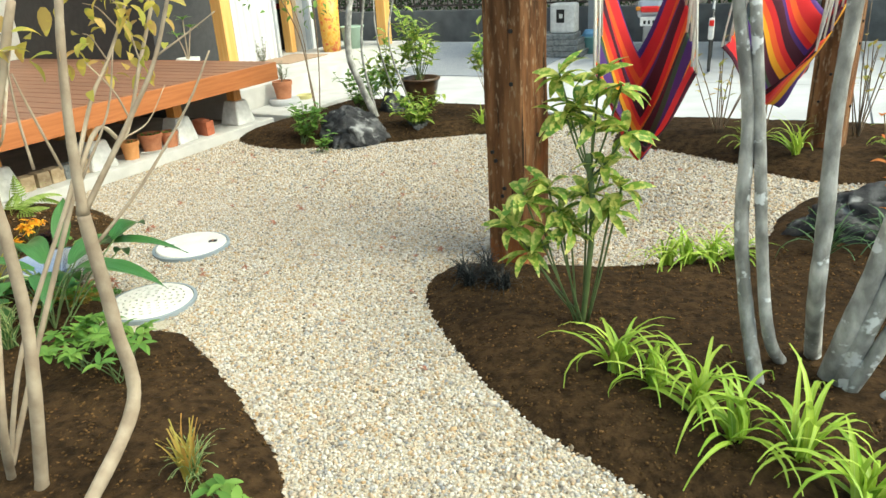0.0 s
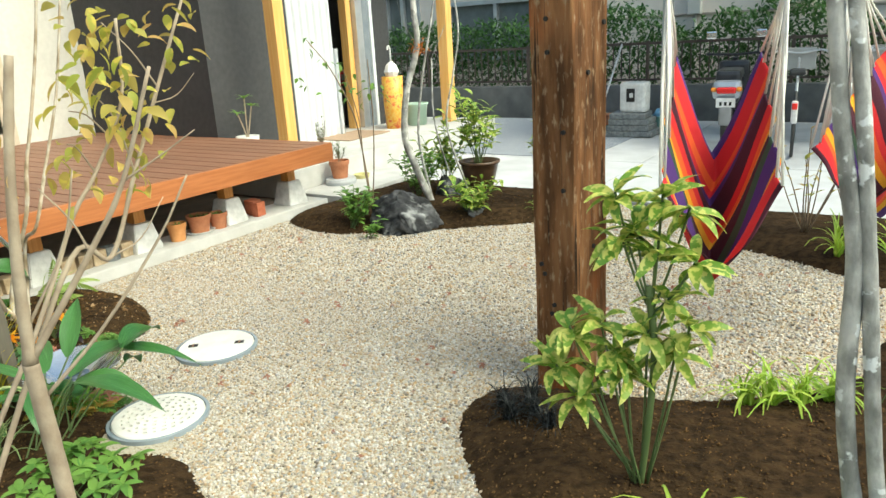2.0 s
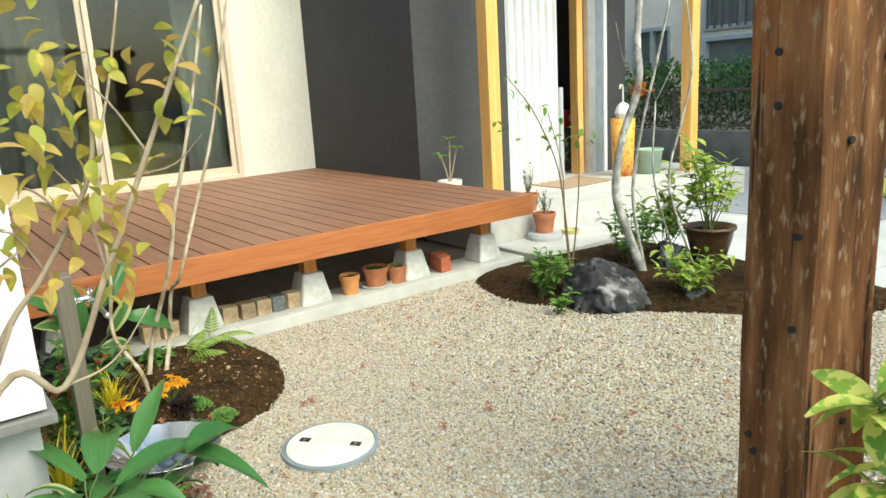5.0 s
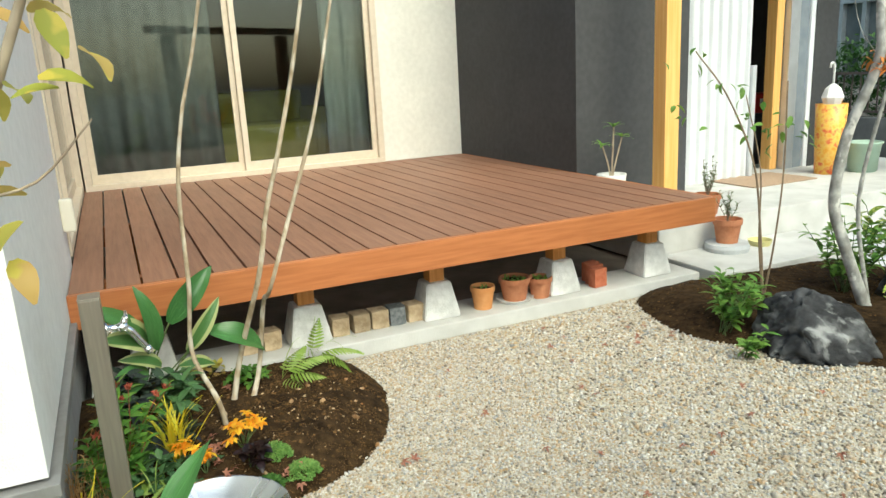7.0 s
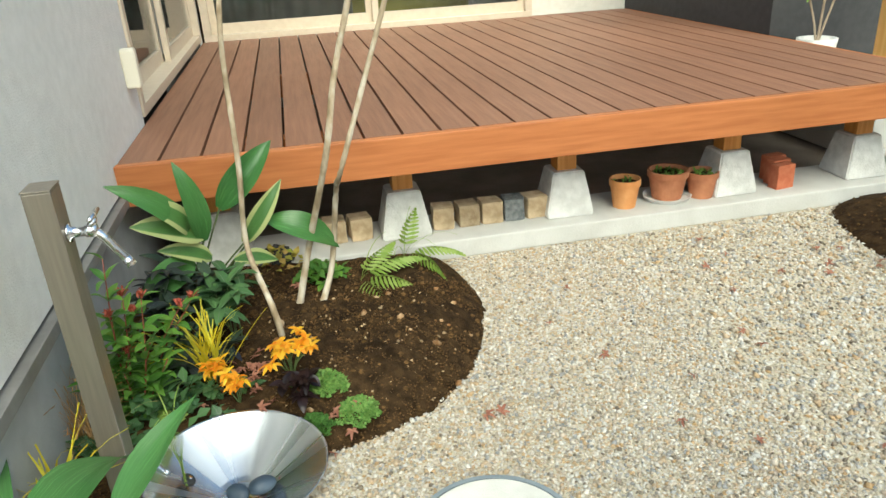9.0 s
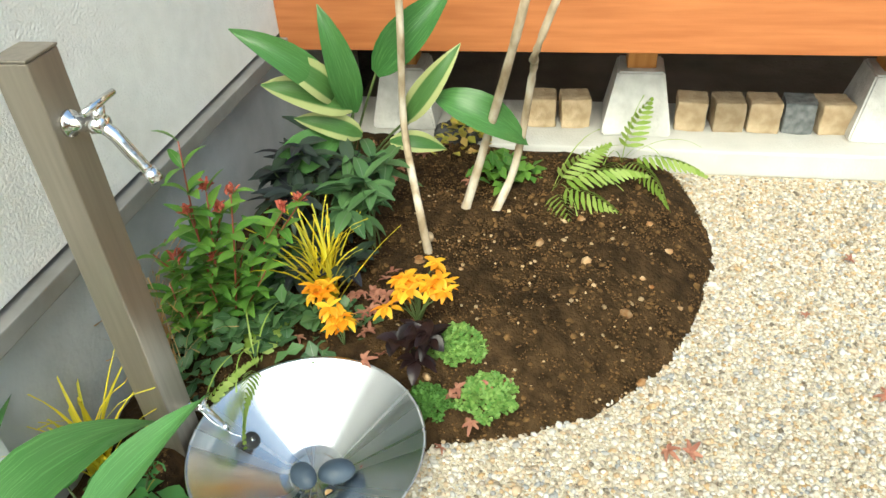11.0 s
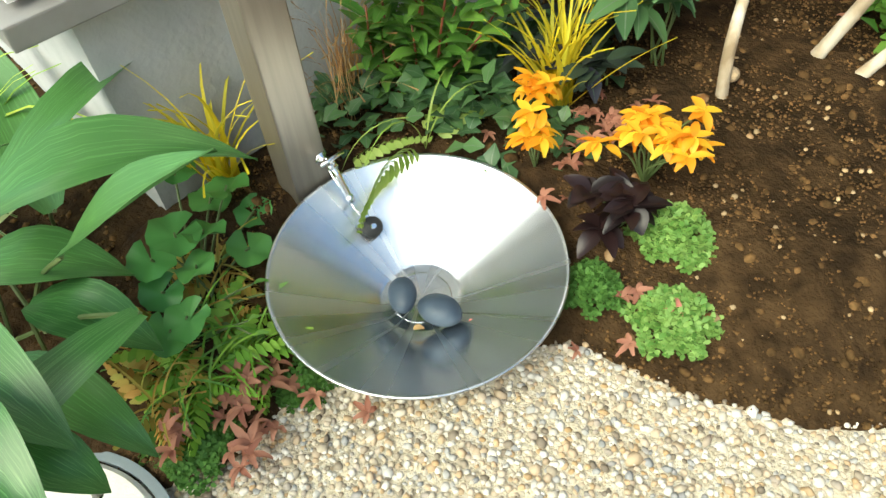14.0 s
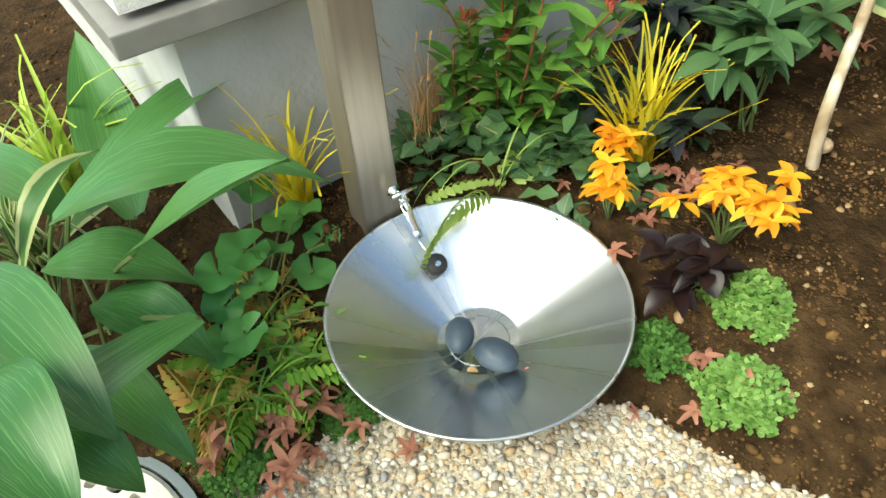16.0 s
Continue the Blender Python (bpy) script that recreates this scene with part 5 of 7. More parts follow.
def multi_tree():
    z = 0.03
    stems = [([(-0.06, 2.19, z), (-0.123, 2.247, 0.273), (-0.168, 2.244, 0.578), (-0.180, 2.243, 0.926), (-0.234, 2.238, 1.238), (-0.288, 2.231, 1.652)], 0.024, 0.017),
             ([(0.0, 2.40, z), (-0.050, 2.249, 0.204), (-0.093, 2.248, 0.436), (-0.142, 2.246, 0.845), (-0.191, 2.242, 1.236), (-0.255, 2.236, 1.649)], 0.021, 0.015),
             ([(0.086, 2.458, z), (0.062, 2.249, 0.384), (0.057, 2.249, 0.603), (0.043, 2.250, 0.934), (0.050, 2.249, 1.229), (0.050, 2.249, 1.615)], 0.027, 0.018),
             ([(0.132, 2.327, z), (0.161, 2.244, 0.270), (0.199, 2.241, 0.465), (0.250, 2.236, 0.793), (0.330, 2.226, 1.224)], 0.036, 0.022),
             ([(0.17, 2.30, z), (0.199, 2.241, 0.260), (0.249, 2.236, 0.457), (0.348, 2.223, 0.804)], 0.036, 0.022),
             ([(0.182, 2.261, z), (0.232, 2.238, 0.190), (0.310, 2.228, 0.417), (0.461, 2.202, 0.819)], 0.026, 0.018),
             ([(0.167, 2.113, z), (0.242, 2.237, 0.010), (0.328, 2.226, 0.131), (0.535, 2.185, 0.426)], 0.024, 0.016)]
    stem_tree("multi_stem_tree", "multi-stemmed tree with grey lichen-blotched trunks", stems, M_lichen)


M_lichen = mat("lichen_bark", (0.20, 0.195, 0.18), (0.50, 0.49, 0.46), scale=20, rough=0.95, bump=0.6, bscale=60, stretch=(1, 1, 0.6), c=(0.33, 0.325, 0.30), stain=0.25)
wear(M_lichen, (0.66, 0.67, 0.66), 15, (1, 1, 1.2), 0.60, 0.64)
multi_tree()


class AutumnLeaves:
    """Yellowing leaves hung along the twig ends."""
    mat = L_autumn

    def __init__(self, ends, n, size, spread):
        self.ends, self.n, self.size, self.spread = ends, n, size, spread

    def __call__(self, o):
        b = Blades()
        for e in self.ends:
            for _ in range(self.n):
                s = self.spread
                p = Vector(e) - o + Vector((rnd(-s, s), rnd(-s, s), rnd(-s, s)))
                b.leaf(aim(p, rnd(0, 360), rnd(-80, 5), rnd(-40, 40)), self.size * rnd(0.7, 1.2), self.size * 0.52, 5, rnd(0.2, 0.9), 0.15, 0.8)
        return b


def left_tree():
    stems = [([(-1.64, 0.86, 0.02), (-1.653, 1.126, 0.247), (-1.648, 1.133, 0.503), (-1.651, 1.129, 0.739), (-1.652, 1.127, 0.834)], 0.021, 0.017),
             ([(-1.652, 1.127, 0.834), (-1.643, 1.141, 1.039), (-1.626, 1.164, 1.253), (-1.601, 1.199, 1.475)], 0.014, 0.009),
             ([(-1.652, 1.127, 0.834), (-1.557, 1.255, 1.060), (-1.499, 1.324, 1.205), (-1.437, 1.391, 1.437)], 0.008, 0.004),
             ([(-1.86, 0.92, 0.02), (-1.768, 0.936, 0.375), (-1.752, 0.965, 0.601), (-1.747, 0.973, 0.817), (-1.744, 0.980, 0.989), (-1.707, 1.042, 1.179), (-1.670, 1.100, 1.361)], 0.019, 0.010),
             ([(-2.0, 0.92, 0.02), (-1.809, 0.853, 0.310), (-1.787, 0.899, 0.562), (-1.766, 0.938, 0.783)], 0.013, 0.009)]
    twigs = [([(-1.651, 1.129, 0.739), (-1.563, 1.248, 0.882), (-1.465, 1.361, 1.071), (-1.409, 1.419, 1.207)], 0.005), ([(-1.664, 1.110, 0.959), (-1.684, 1.080, 1.120), (-1.692, 1.067, 1.201)], 0.004),
             ([(-1.648, 1.133, 0.909), (-1.587, 1.217, 1.082), (-1.558, 1.254, 1.242)], 0.004), ([(-1.697, 1.059, 0.970), (-1.698, 1.057, 1.110), (-1.692, 1.066, 1.291)], 0.004),
             ([(-1.557, 1.255, 1.060), (-1.572, 1.236, 1.135), (-1.601, 1.198, 1.209)], 0.003), ([(-1.499, 1.324, 1.205), (-1.442, 1.385, 1.253), (-1.388, 1.440, 1.301)], 0.003)]
    stem_tree("young_tree", "young tree with twisting tan stems and yellowing leaves", stems, M_bark_tan, twigs=twigs,
              leafset=AutumnLeaves([(-1.688, 1.072, 1.227), (-1.668, 1.104, 1.286), (-1.699, 1.374, 1.458), (-1.631, 1.472, 1.386)], 6, 0.06, 0.07))


left_tree()


def wall_tree():
    """Branching shrub tree between the house corner and the path, with yellowing leaves."""
    base = (-2.03, 0.93, 0.02)
    stems = [([base, (-2.0, 1.15, 0.45), (-1.955, 1.424, 0.947), (-1.945, 1.531, 0.922), (-1.928, 1.639, 1.142), (-1.907, 1.727, 1.336), (-1.887, 1.798, 1.496), (-1.864, 1.867, 1.653)], 0.009, 0.004),
             ([base, (-1.98, 1.05, 0.4), (-1.95, 1.3, 0.8), (-1.953, 1.451, 1.054), (-1.945, 1.534, 1.160), (-1.928, 1.639, 1.345), (-1.923, 1.661, 1.555)], 0.008, 0.004)]
    twigs = [([(-1.945, 1.531, 0.922), (-1.931, 1.623, 0.954), (-1.913, 1.705, 1.059)], 0.003), ([(-1.928, 1.639, 1.142), (-1.933, 1.612, 1.293), (-1.942, 1.551, 1.386)], 0.003), ([(-1.909, 1.721, 1.325), (-1.890, 1.789, 1.341), (-1.871, 1.847, 1.398)], 0.002),
             ([(-1.904, 1.742, 1.368), (-1.917, 1.687, 1.470), (-1.931, 1.622, 1.546)], 0.003), ([(-1.937, 1.587, 1.252), (-1.944, 1.540, 1.313), (-1.949, 1.497, 1.329)], 0.003), ([(-1.945, 1.534, 1.160), (-1.949, 1.499, 1.232), (-1.951, 1.474, 1.247)], 0.003)]
    ends = [(-1.942, 1.553, 1.617), (-1.939, 1.574, 1.528), (-1.933, 1.613, 1.485), (-1.947, 1.515, 1.440), (-1.942, 1.551, 1.386), (-1.938, 1.581, 1.340), (-1.949, 1.497, 1.276), (-1.930, 1.625, 1.313), (-1.931, 1.620, 1.214), (-1.947, 1.512, 1.142), (-1.920, 1.674, 1.240), (-1.912, 1.709, 1.315), (-1.888, 1.794, 1.463), (-1.903, 1.744, 1.530), (-1.875, 1.836, 1.558), (-1.930, 1.628, 1.132), (-1.950, 1.487, 1.213), (-1.928, 1.638, 1.525)]
    stem_tree("young_tree", "slender young tree with yellow-green autumn leaves by the wall", stems, M_bark_tan, twigs=twigs, leafset=AutumnLeaves(ends, 8, 0.05, 0.065))


wall_tree()


# ---- near bed ----
grass_clump("striped_sedge", -1.47, 1.14, "variegated sedge tuft with rusty centre", 34, 0.17, 0.008, L_varieg, 65, (0.9, 2.2))
grass_clump("rusty_sedge", -1.48, 1.13, "rusty orange dry tuft", 28, 0.17, 0.013, L_rust, 35, (0.2, 0.8))
for x, y in ((-2.3, 1.42), (-2.12, 1.42), (-2.42, 1.5), (-2.25, 1.55)):
    shrub("five_leaf_plant", x, y, "low bright green plant with palmate leaves", 7, 0.15, 0.13, 6, 0.065, 0.026, L_shrub, whorl=True, pitch=(-15, 30), group="low palmate plants")
grass_clump("strap_leaf_plant", -2.75, 1.42, "striped arching strap leaves in soil", 24, 0.3, 0.015, L_varieg, 50, (0.8, 2.0), "strap-leaved clumps", category="plant")
shrub("five_leaf_plant", -1.25, 0.98, "low bright green plant with palmate leaves", 7, 0.10, 0.14, 6, 0.065, 0.026, L_shrub, whorl=True, pitch=(-15, 30), group="low palmate plants")

# ---- post bed ----
for x, y, s in ((-0.50, 2.09, 1.0), (-0.22, 1.96, 1.1), (-0.10, 1.86, 1.0), (0.07, 1.84, 1.1), (-0.36, 2.04, 0.8), (0.22, 1.72, 1.1)):
    grass_clump("strap_leaf_plant", x, y, "bright lime-green arching strap-leaved clump in soil", 24, 0.31 * s, 0.021, L_lirio, 74, (1.2, 2.6), "strap-leaved clumps", category="plant")
for x, y in ((-0.44, 3.10), (-0.34, 3.15), (-0.25, 3.22), (-0.52, 3.08)):
    grass_clump("strap_leaf_plant", x, y, "green arching strap-leaved clump at the gravel edge", 24, 0.25, 0.017, L_lirio, 74, (1.2, 2.6), "strap-leaved clumps", category="plant")
for x, y in ((0.1, 3.35), (0.35, 3.5)):
    grass_clump("strap_leaf_plant", x, y, "dark green arching strap-leaved clump by the rock", 30, 0.3, 0.013, L_pgreen, 62, (0.9, 2.1), "strap-leaved clumps", category="plant")
for k, (x, y) in enumerate(((-1.26, 2.56), (-1.18, 2.62), (-1.33, 2.64), (-1.24, 2.70), (-1.10, 2.56))):
    grass_clump("black_grass", x, y, "black mondo grass tuft at the post foot", 60, 0.15, 0.006, L_mondo, 70, (1.0, 2.6), "black grass tufts")


def aucuba():
    t = plant("spotted_laurel", -0.707, 2.392, "spotted laurel shrub with yellow-speckled leaves", "shrub")
    o = t.matrix_basis.translation
    s = bmesh.new()
    meshes = []
    for k in range(6):
        b = Blades()
        b.leaf(Matrix(), 0.122 * rnd(0.75, 1.15), 0.037 * rnd(0.8, 1.2), 7, rnd(0.3, 1.0), 0.16, 0.85, wave=0.03)
        meshes.append(b.mesh("leaf"))
    heads = [(-0.668, 2.409, 1.004), (-0.793, 2.371, 1.008), (-0.738, 2.388, 0.912), (-0.596, 2.428, 0.965), (-0.573, 2.434, 0.812), (-0.683, 2.405, 0.833), (-0.774, 2.377, 0.874), (-0.643, 2.416, 0.693), (-0.915, 2.327, 0.592), (-0.829, 2.358, 0.611), (-0.955, 2.310, 0.462), (-0.849, 2.351, 0.460), (-0.753, 2.384, 0.460), (-0.898, 2.333, 0.371), (-0.619, 2.422, 0.526), (-0.697, 2.401, 0.589), (-0.584, 2.431, 0.611), (-0.791, 2.371, 0.525)]
    main = curve_pts([(0, 0, -0.02), (0.02, 0.0, 0.2), (0.03, 0.01, 0.45), (0.01, 0.0, 0.66)], 5)
    tube(main, [0.011] * len(main), 8, s)
    for hd in heads:
        q = Vector(hd) - o
        foot = Vector(main[-3]) * min(1, q.z / 0.75) if q.z > 0.6 else Vector((rnd(-0.02, 0.02), rnd(-0.02, 0.02), -0.01))
        line = curve_pts([foot, foot.lerp(q, 0.5) + Vector((0, 0, -0.02)), q], 4)
        part("twig", tube(line, [0.004] * len(line), 6), M_stalk, t, smooth=True)
        yaw0 = rnd(0, 360)
        for k in range(12):
            put("leaf", meshes[R.randrange(6)], L_aucuba, t, at=aim(q - Vector((0, 0, 0.012 * (k // 4))), yaw0 + k * 37 + rnd(-15, 15), rnd(-45, 45), rnd(-40, 40)))
    part("stem", s, M_stalk, t, "green stems", smooth=True)


aucuba()


# ---- under and on the deck ----
def flower_pot(x, y, z, r, h, material, label, sprout=None):
    t = thing("flower_pot", (x, y, z), label, "flower pot", "terracotta pots")
    part("pot", lathe([(0, 0), (r * 0.72, 0), (r * 0.92, h * 0.78), (r, h * 0.78), (r, h), (r * 0.9, h), (r * 0.86, h * 0.8), (0, h * 0.8)], 32), material, t)
    part("soil", lathe([(0, h * 0.86), (r * 0.87, h * 0.83)], 24), M_soil, t)
    if sprout:
        b = Blades()
        for _ in range(sprout):
            a, d = rnd(0, math.tau), r * 0.8 * math.sqrt(rnd(0, 1))
            b.leaf(aim((d * math.cos(a), d * math.sin(a), h * 0.84), rnd(0, 360), rnd(20, 80)), rnd(0.015, 0.035), 0.012, 2, 0.5, 0.1)
        put("seedlings", b.mesh("seedlings"), L_shrub, t, "green seedlings")
    return t


flower_pot(-4.66, 3.70, 0.085, 0.072, 0.135, M_terra2, "small orange terracotta pot on the kerb", 20)
sau = part("saucer", lathe([(0, 0), (0.1, 0), (0.115, 0.02), (0.108, 0.02), (0.095, 0.006), (0, 0.006)], 32), M_cap, at=Matrix.Translation((-4.69, 3.93, 0.085)))
tagged(sau, "white plastic saucer under a pot", "saucer")
flower_pot(-4.69, 3.93, 0.092, 0.095, 0.135, M_terra, "brown terracotta pot with seedlings on a saucer", 70)
flower_pot(-4.66, 4.09, 0.085, 0.075, 0.125, M_terra, "brown terracotta pot with seedlings on the kerb", 60)
for k in range(3):
    bk = part("red_brick", box((0, 0, 0.05), (0.06, 0.10, 0.13 if k else 0.12), 0.004), M_redbrick, at=pose(-4.64 - 0.065 * k, 4.50 + 0.02 * k, 0.092, 0, 0, 8))
    tagged(bk, "red clay brick standing on the kerb", "brick", "red bricks")


def rough_block(x, y, s, turn, material, label):
    bm = box((0, 0, s / 2), (s, s * 0.95, s), 0.006)
    bmesh.ops.subdivide_edges(bm, edges=bm.edges[:], cuts=3, use_grid_fill=True)
    for v in bm.verts:
        v.co += 0.006 * Vector((noise.noise(v.co * 22 + Vector((x * 7, y * 9, 0))), noise.noise(v.co * 22 + Vector((5, y * 9, 1))), 0.5 * noise.noise(v.co * 18 + Vector((9, x, y)))))
    ob = part("stone_block", bm, material, at=pose(x, y, 0.085, 0, 0, turn))
    return tagged(ob, label, "stone block", "small paving blocks")


M_greyblock = mat("grey_granite", (0.13, 0.14, 0.14), (0.24, 0.25, 0.25), scale=40, rough=0.9, bump=0.6, stain=0.2)
for k, y in enumerate((2.845, 2.955, 3.065, 3.17, 3.272)):
    rough_block(-4.70, y - 0.0, 0.10, rnd(-8, 8), M_greyblock if k == 3 else M_sand, "small grey granite block on the kerb" if k == 3 else "small rough tan sandstone block on the kerb")
for y in (2.36, 2.47):
    rough_block(-4.70, y, 0.10, rnd(-8, 8), M_sand, "small rough tan sandstone block on the kerb")


def rock(x, y, z, sx, sy, sz, seed, label, turn=0):
    """A boulder: an uneven lump broken along many planes, then furrowed."""
    bm = bmesh.new()
    bmesh.ops.create_icosphere(bm, subdivisions=5, radius=1)
    rr = random.Random(seed)
    planes = []
    for _ in range(16):
        a, h = rr.uniform(0, math.tau), rr.uniform(-0.3, 0.95)
        w = math.sqrt(1 - h * h)
        planes.append((Vector((w * math.cos(a), w * math.sin(a), h)), rr.uniform(0.66, 0.9)))
    for v in bm.verts:
        n = v.co.normalized()
        p = n * (1.05 + 0.22 * noise.noise(n * 1.5 + Vector((seed, 0, 0))))
        for d, h in planes:
            over = p.dot(d) - h
            if over > 0:
                p = p - d * over * 0.92
        furrow = abs(noise.noise(Vector((p.x * 2.2 + p.z * 2.0, p.y * 5.0, p.z * 1.2 + seed))))
        p *= 1 - 0.20 * max(0, 0.16 - furrow) / 0.16 + 0.07 * noise.noise(p * 5 + Vector((seed, 3, 0))) + 0.035 * noise.noise(p * 13 + Vector((0, seed, 0)))
        v.co = Vector((p.x * sx, p.y * sy, max(-0.25, p.z) * sz))
    return tagged(part("garden_rock", bm, M_rock, smooth=True, at=pose(x, y, z, 0, 0, turn)), label, "rock", "garden rocks")


rock(-3.40, 4.87, 0.07, 0.33, 0.22, 0.26, 3.1, "rugged dark grey garden rock on soil", 40)
rock(-3.52, 5.75, 0.10, 0.15, 0.2, 0.16, 7.7, "rounded grey rock behind the tree", 0)
rock(-3.02, 5.30, 0.05, 0.12, 0.14, 0.10, 5.2, "small grey rock by the potted laurel", 0)
rock(0.33, 3.78, 0.06, 0.42, 0.24, 0.28, 9.4, "large dark rock in the planting bed", 20)
rock(-4.56, 2.10, 0.08, 0.09, 0.1, 0.07, 4.4, "small dark rock beneath the deck", 0)
mat_plant("low_pink_plant", -4.50, 2.12, "low plant with yellow and pink leaves under the deck", 0.10, 0.08, 60, 0.04, L_autumn)

# ---- back bed ----
shrub("heavenly_bamboo", -3.72, 4.62, "green shrub with pinnate leaves at the bed edge", 13, 0.32, 0.24, 18, 0.07, 0.027, L_shrub, pitch=(-10, 40))
shrub("heavenly_bamboo", -3.48, 4.53, "green shrub with pinnate leaves by the rock", 4, 0.16, 0.09, 10, 0.065, 0.024, L_shrub, pitch=(-10, 40))
shrub("heavenly_bamboo", -3.75, 5.55, "dense green shrub with pinnate leaves", 16, 0.48, 0.26, 19, 0.075, 0.028, L_shrub, pitch=(-10, 40))
shrub("spotted_laurel", -3.72, 5.95, "spotted laurel with yellow-green leaves", 12, 0.66, 0.28, 13, 0.11, 0.04, L_aucuba, pitch=(-20, 50), low=0.45)
shrub("spotted_laurel", -2.98, 5.22, "low spotted laurel below the pot", 13, 0.28, 0.24, 11, 0.10, 0.035, L_aucuba, pitch=(-20, 50))
shrub("spotted_laurel", -2.55, 5.75, "slender spotted laurel with bare lower stems", 9, 0.8, 0.2, 12, 0.10, 0.035, L_aucuba, M_bark_brown, low=0.75, pitch=(-20, 50))
grass_clump("strap_leaf_plant", -2.52, 5.48, "pale green strap-leaved tuft", 16, 0.18, 0.012, L_lirio, 60, (0.8, 1.8), "strap-leaved clumps", category="plant")


def pot_laurel():
    t = thing("glazed_pot", (-3.34, 5.96, soil_height(-3.34, 5.96)), "brown glazed pot holding a spotted laurel", "flower pot")
    part("pot", lathe([(0, 0), (0.11, 0), (0.155, 0.17), (0.17, 0.24), (0.185, 0.245), (0.185, 0.265), (0.16, 0.265), (0.15, 0.2), (0, 0.2)], 40), M_glaze, t, smooth=True)
    part("soil", lathe([(0, 0.235), (0.155, 0.228)], 24), M_soil, t)
    b = Blades()
    for k in range(13):
        s = bmesh.new()
        a, d = rnd(0, math.tau), 0.22 * math.sqrt(rnd(0, 1))
        leafy_stem(b, s, (rnd(-0.05, 0.05), rnd(-0.05, 0.05), 0.22), (d * math.cos(a), d * math.sin(a), rnd(0.45, 0.95)), 13, 0.12, 0.045, 0.004, pitch=(-20, 45), low=0.5)
        part("stem", s, M_stalk, t)
    put("foliage", b.mesh("foliage"), L_aucuba, t)


pot_laurel()


def pot_shrub(x, y, z, r, h, material, label, height, n, leafm, slab=True):
    t = thing("flower_pot", (x, y, z), label, "flower pot", "porch pots")
    part("pot", lathe([(0, 0), (r * 0.72, 0), (r * 0.92, h * 0.78), (r, h * 0.78), (r, h), (r * 0.9, h), (r * 0.86, h * 0.8), (0, h * 0.8)], 32), material, t)
    b = Blades()
    for k in range(n):
        s = bmesh.new()
        a, d = rnd(0, math.tau), r * 1.1 * math.sqrt(rnd(0, 1))
        leafy_stem(b, s, (0, 0, h * 0.8), (d * math.cos(a), d * math.sin(a), h + height * rnd(0.5, 1)), 14, 0.034, 0.013, 0.0025, pitch=(5, 60))
        part("stem", s, M_bark_brown, t)
    put("foliage", b.mesh("foliage"), leafm, t)


L_greyleaf = leafmat("grey_green_leaf", (0.16, 0.20, 0.11), (0.24, 0.28, 0.17), rough=0.5)
slab = part("stone_slab", lathe([(0, 0), (0.15, 0), (0.155, 0.03), (0.145, 0.055), (0, 0.058)], 28), M_foundation, at=Matrix.Translation((-4.80, 5.74, 0.10)))
tagged(slab, "round grey stone slab on the step", "stone slab")
pot_shrub(-4.80, 5.74, 0.158, 0.10, 0.17, M_terra, "terracotta pot with a small shrub on a stone slab", 0.2, 7, L_greyleaf)
pot_shrub(-5.12, 5.86, 0.30, 0.10, 0.15, M_terra, "terracotta pot with a silvery shrub on the porch", 0.28, 9, L_greyleaf)
dish = part("dish", lathe([(0, 0), (0.07, 0), (0.085, 0.04), (0.078, 0.04), (0.065, 0.008), (0, 0.008)], 24), mat("yellow_plastic", (0.55, 0.5, 0.2), (0.6, 0.55, 0.25), rough=0.5), at=Matrix.Translation((-4.77, 6.03, 0.10)))
tagged(dish, "shallow yellow dish on the step", "dish")


def white_planter():
    t = thing("white_planter", (-5.62, 5.36, 0.30), "white pot with a bare forked succulent", "flower pot")
    part("pot", lathe([(0, 0), (0.08, 0), (0.11, 0.26), (0.115, 0.30), (0.1, 0.3), (0.09, 0.25), (0, 0.25)], 28), M_cap, t, smooth=True)
    s, b = bmesh.new(), Blades()
    for q in ((-0.02, -0.07, 0.52), (0.01, 0.09, 0.58), (0.0, 0.02, 0.66)):
        tube(curve_pts([(0, 0, 0.24), (q[0] * 0.3, q[1] * 0.4, 0.38), q], 4), 0.007, 6, s)
        for k in range(8):
            b.leaf(aim(q, k * 45, rnd(0, 40)), 0.1, 0.022, 4, 0.6, 0.1)
    part("stem", s, M_bark_tan, t)
    put("foliage", b.mesh("foliage"), L_shrub, t)


white_planter()

class GreenLeaves(AutumnLeaves):
    mat = L_shrub


# thin bed trees by the porch
stem_tree("slim_tree", "slim bent tree with smooth grey trunk", [
    ([(-3.52, 5.44, 0.05), (-3.628, 5.356, 0.437), (-3.673, 5.320, 0.659), (-3.643, 5.344, 1.012), (-3.555, 5.413, 1.386), (-3.562, 5.408, 1.715), (-3.532, 5.431, 2.442)], 0.032, 0.022),
    ([(-3.55, 5.50, 0.05), (-3.583, 5.392, 0.617), (-3.540, 5.425, 1.084), (-3.469, 5.478, 1.490), (-3.401, 5.528, 1.913)], 0.012, 0.008),
    ([(-3.45, 5.75, 0.05), (-3.469, 5.478, 0.733), (-3.467, 5.479, 1.268)], 0.008, 0.006),
    ([(-3.35, 5.80, 0.05), (-3.388, 5.537, 0.693), (-3.333, 5.575, 1.112), (-3.280, 5.612, 1.476), (-3.315, 5.587, 1.904)], 0.009, 0.006)], M_bark_grey,
    twigs=[([(-3.467, 5.479, 1.268), (-3.410, 5.521, 1.413), (-3.368, 5.551, 1.519)], 0.004), ([(-3.526, 5.435, 1.346), (-3.628, 5.356, 1.539), (-3.670, 5.321, 1.797)], 0.003)])
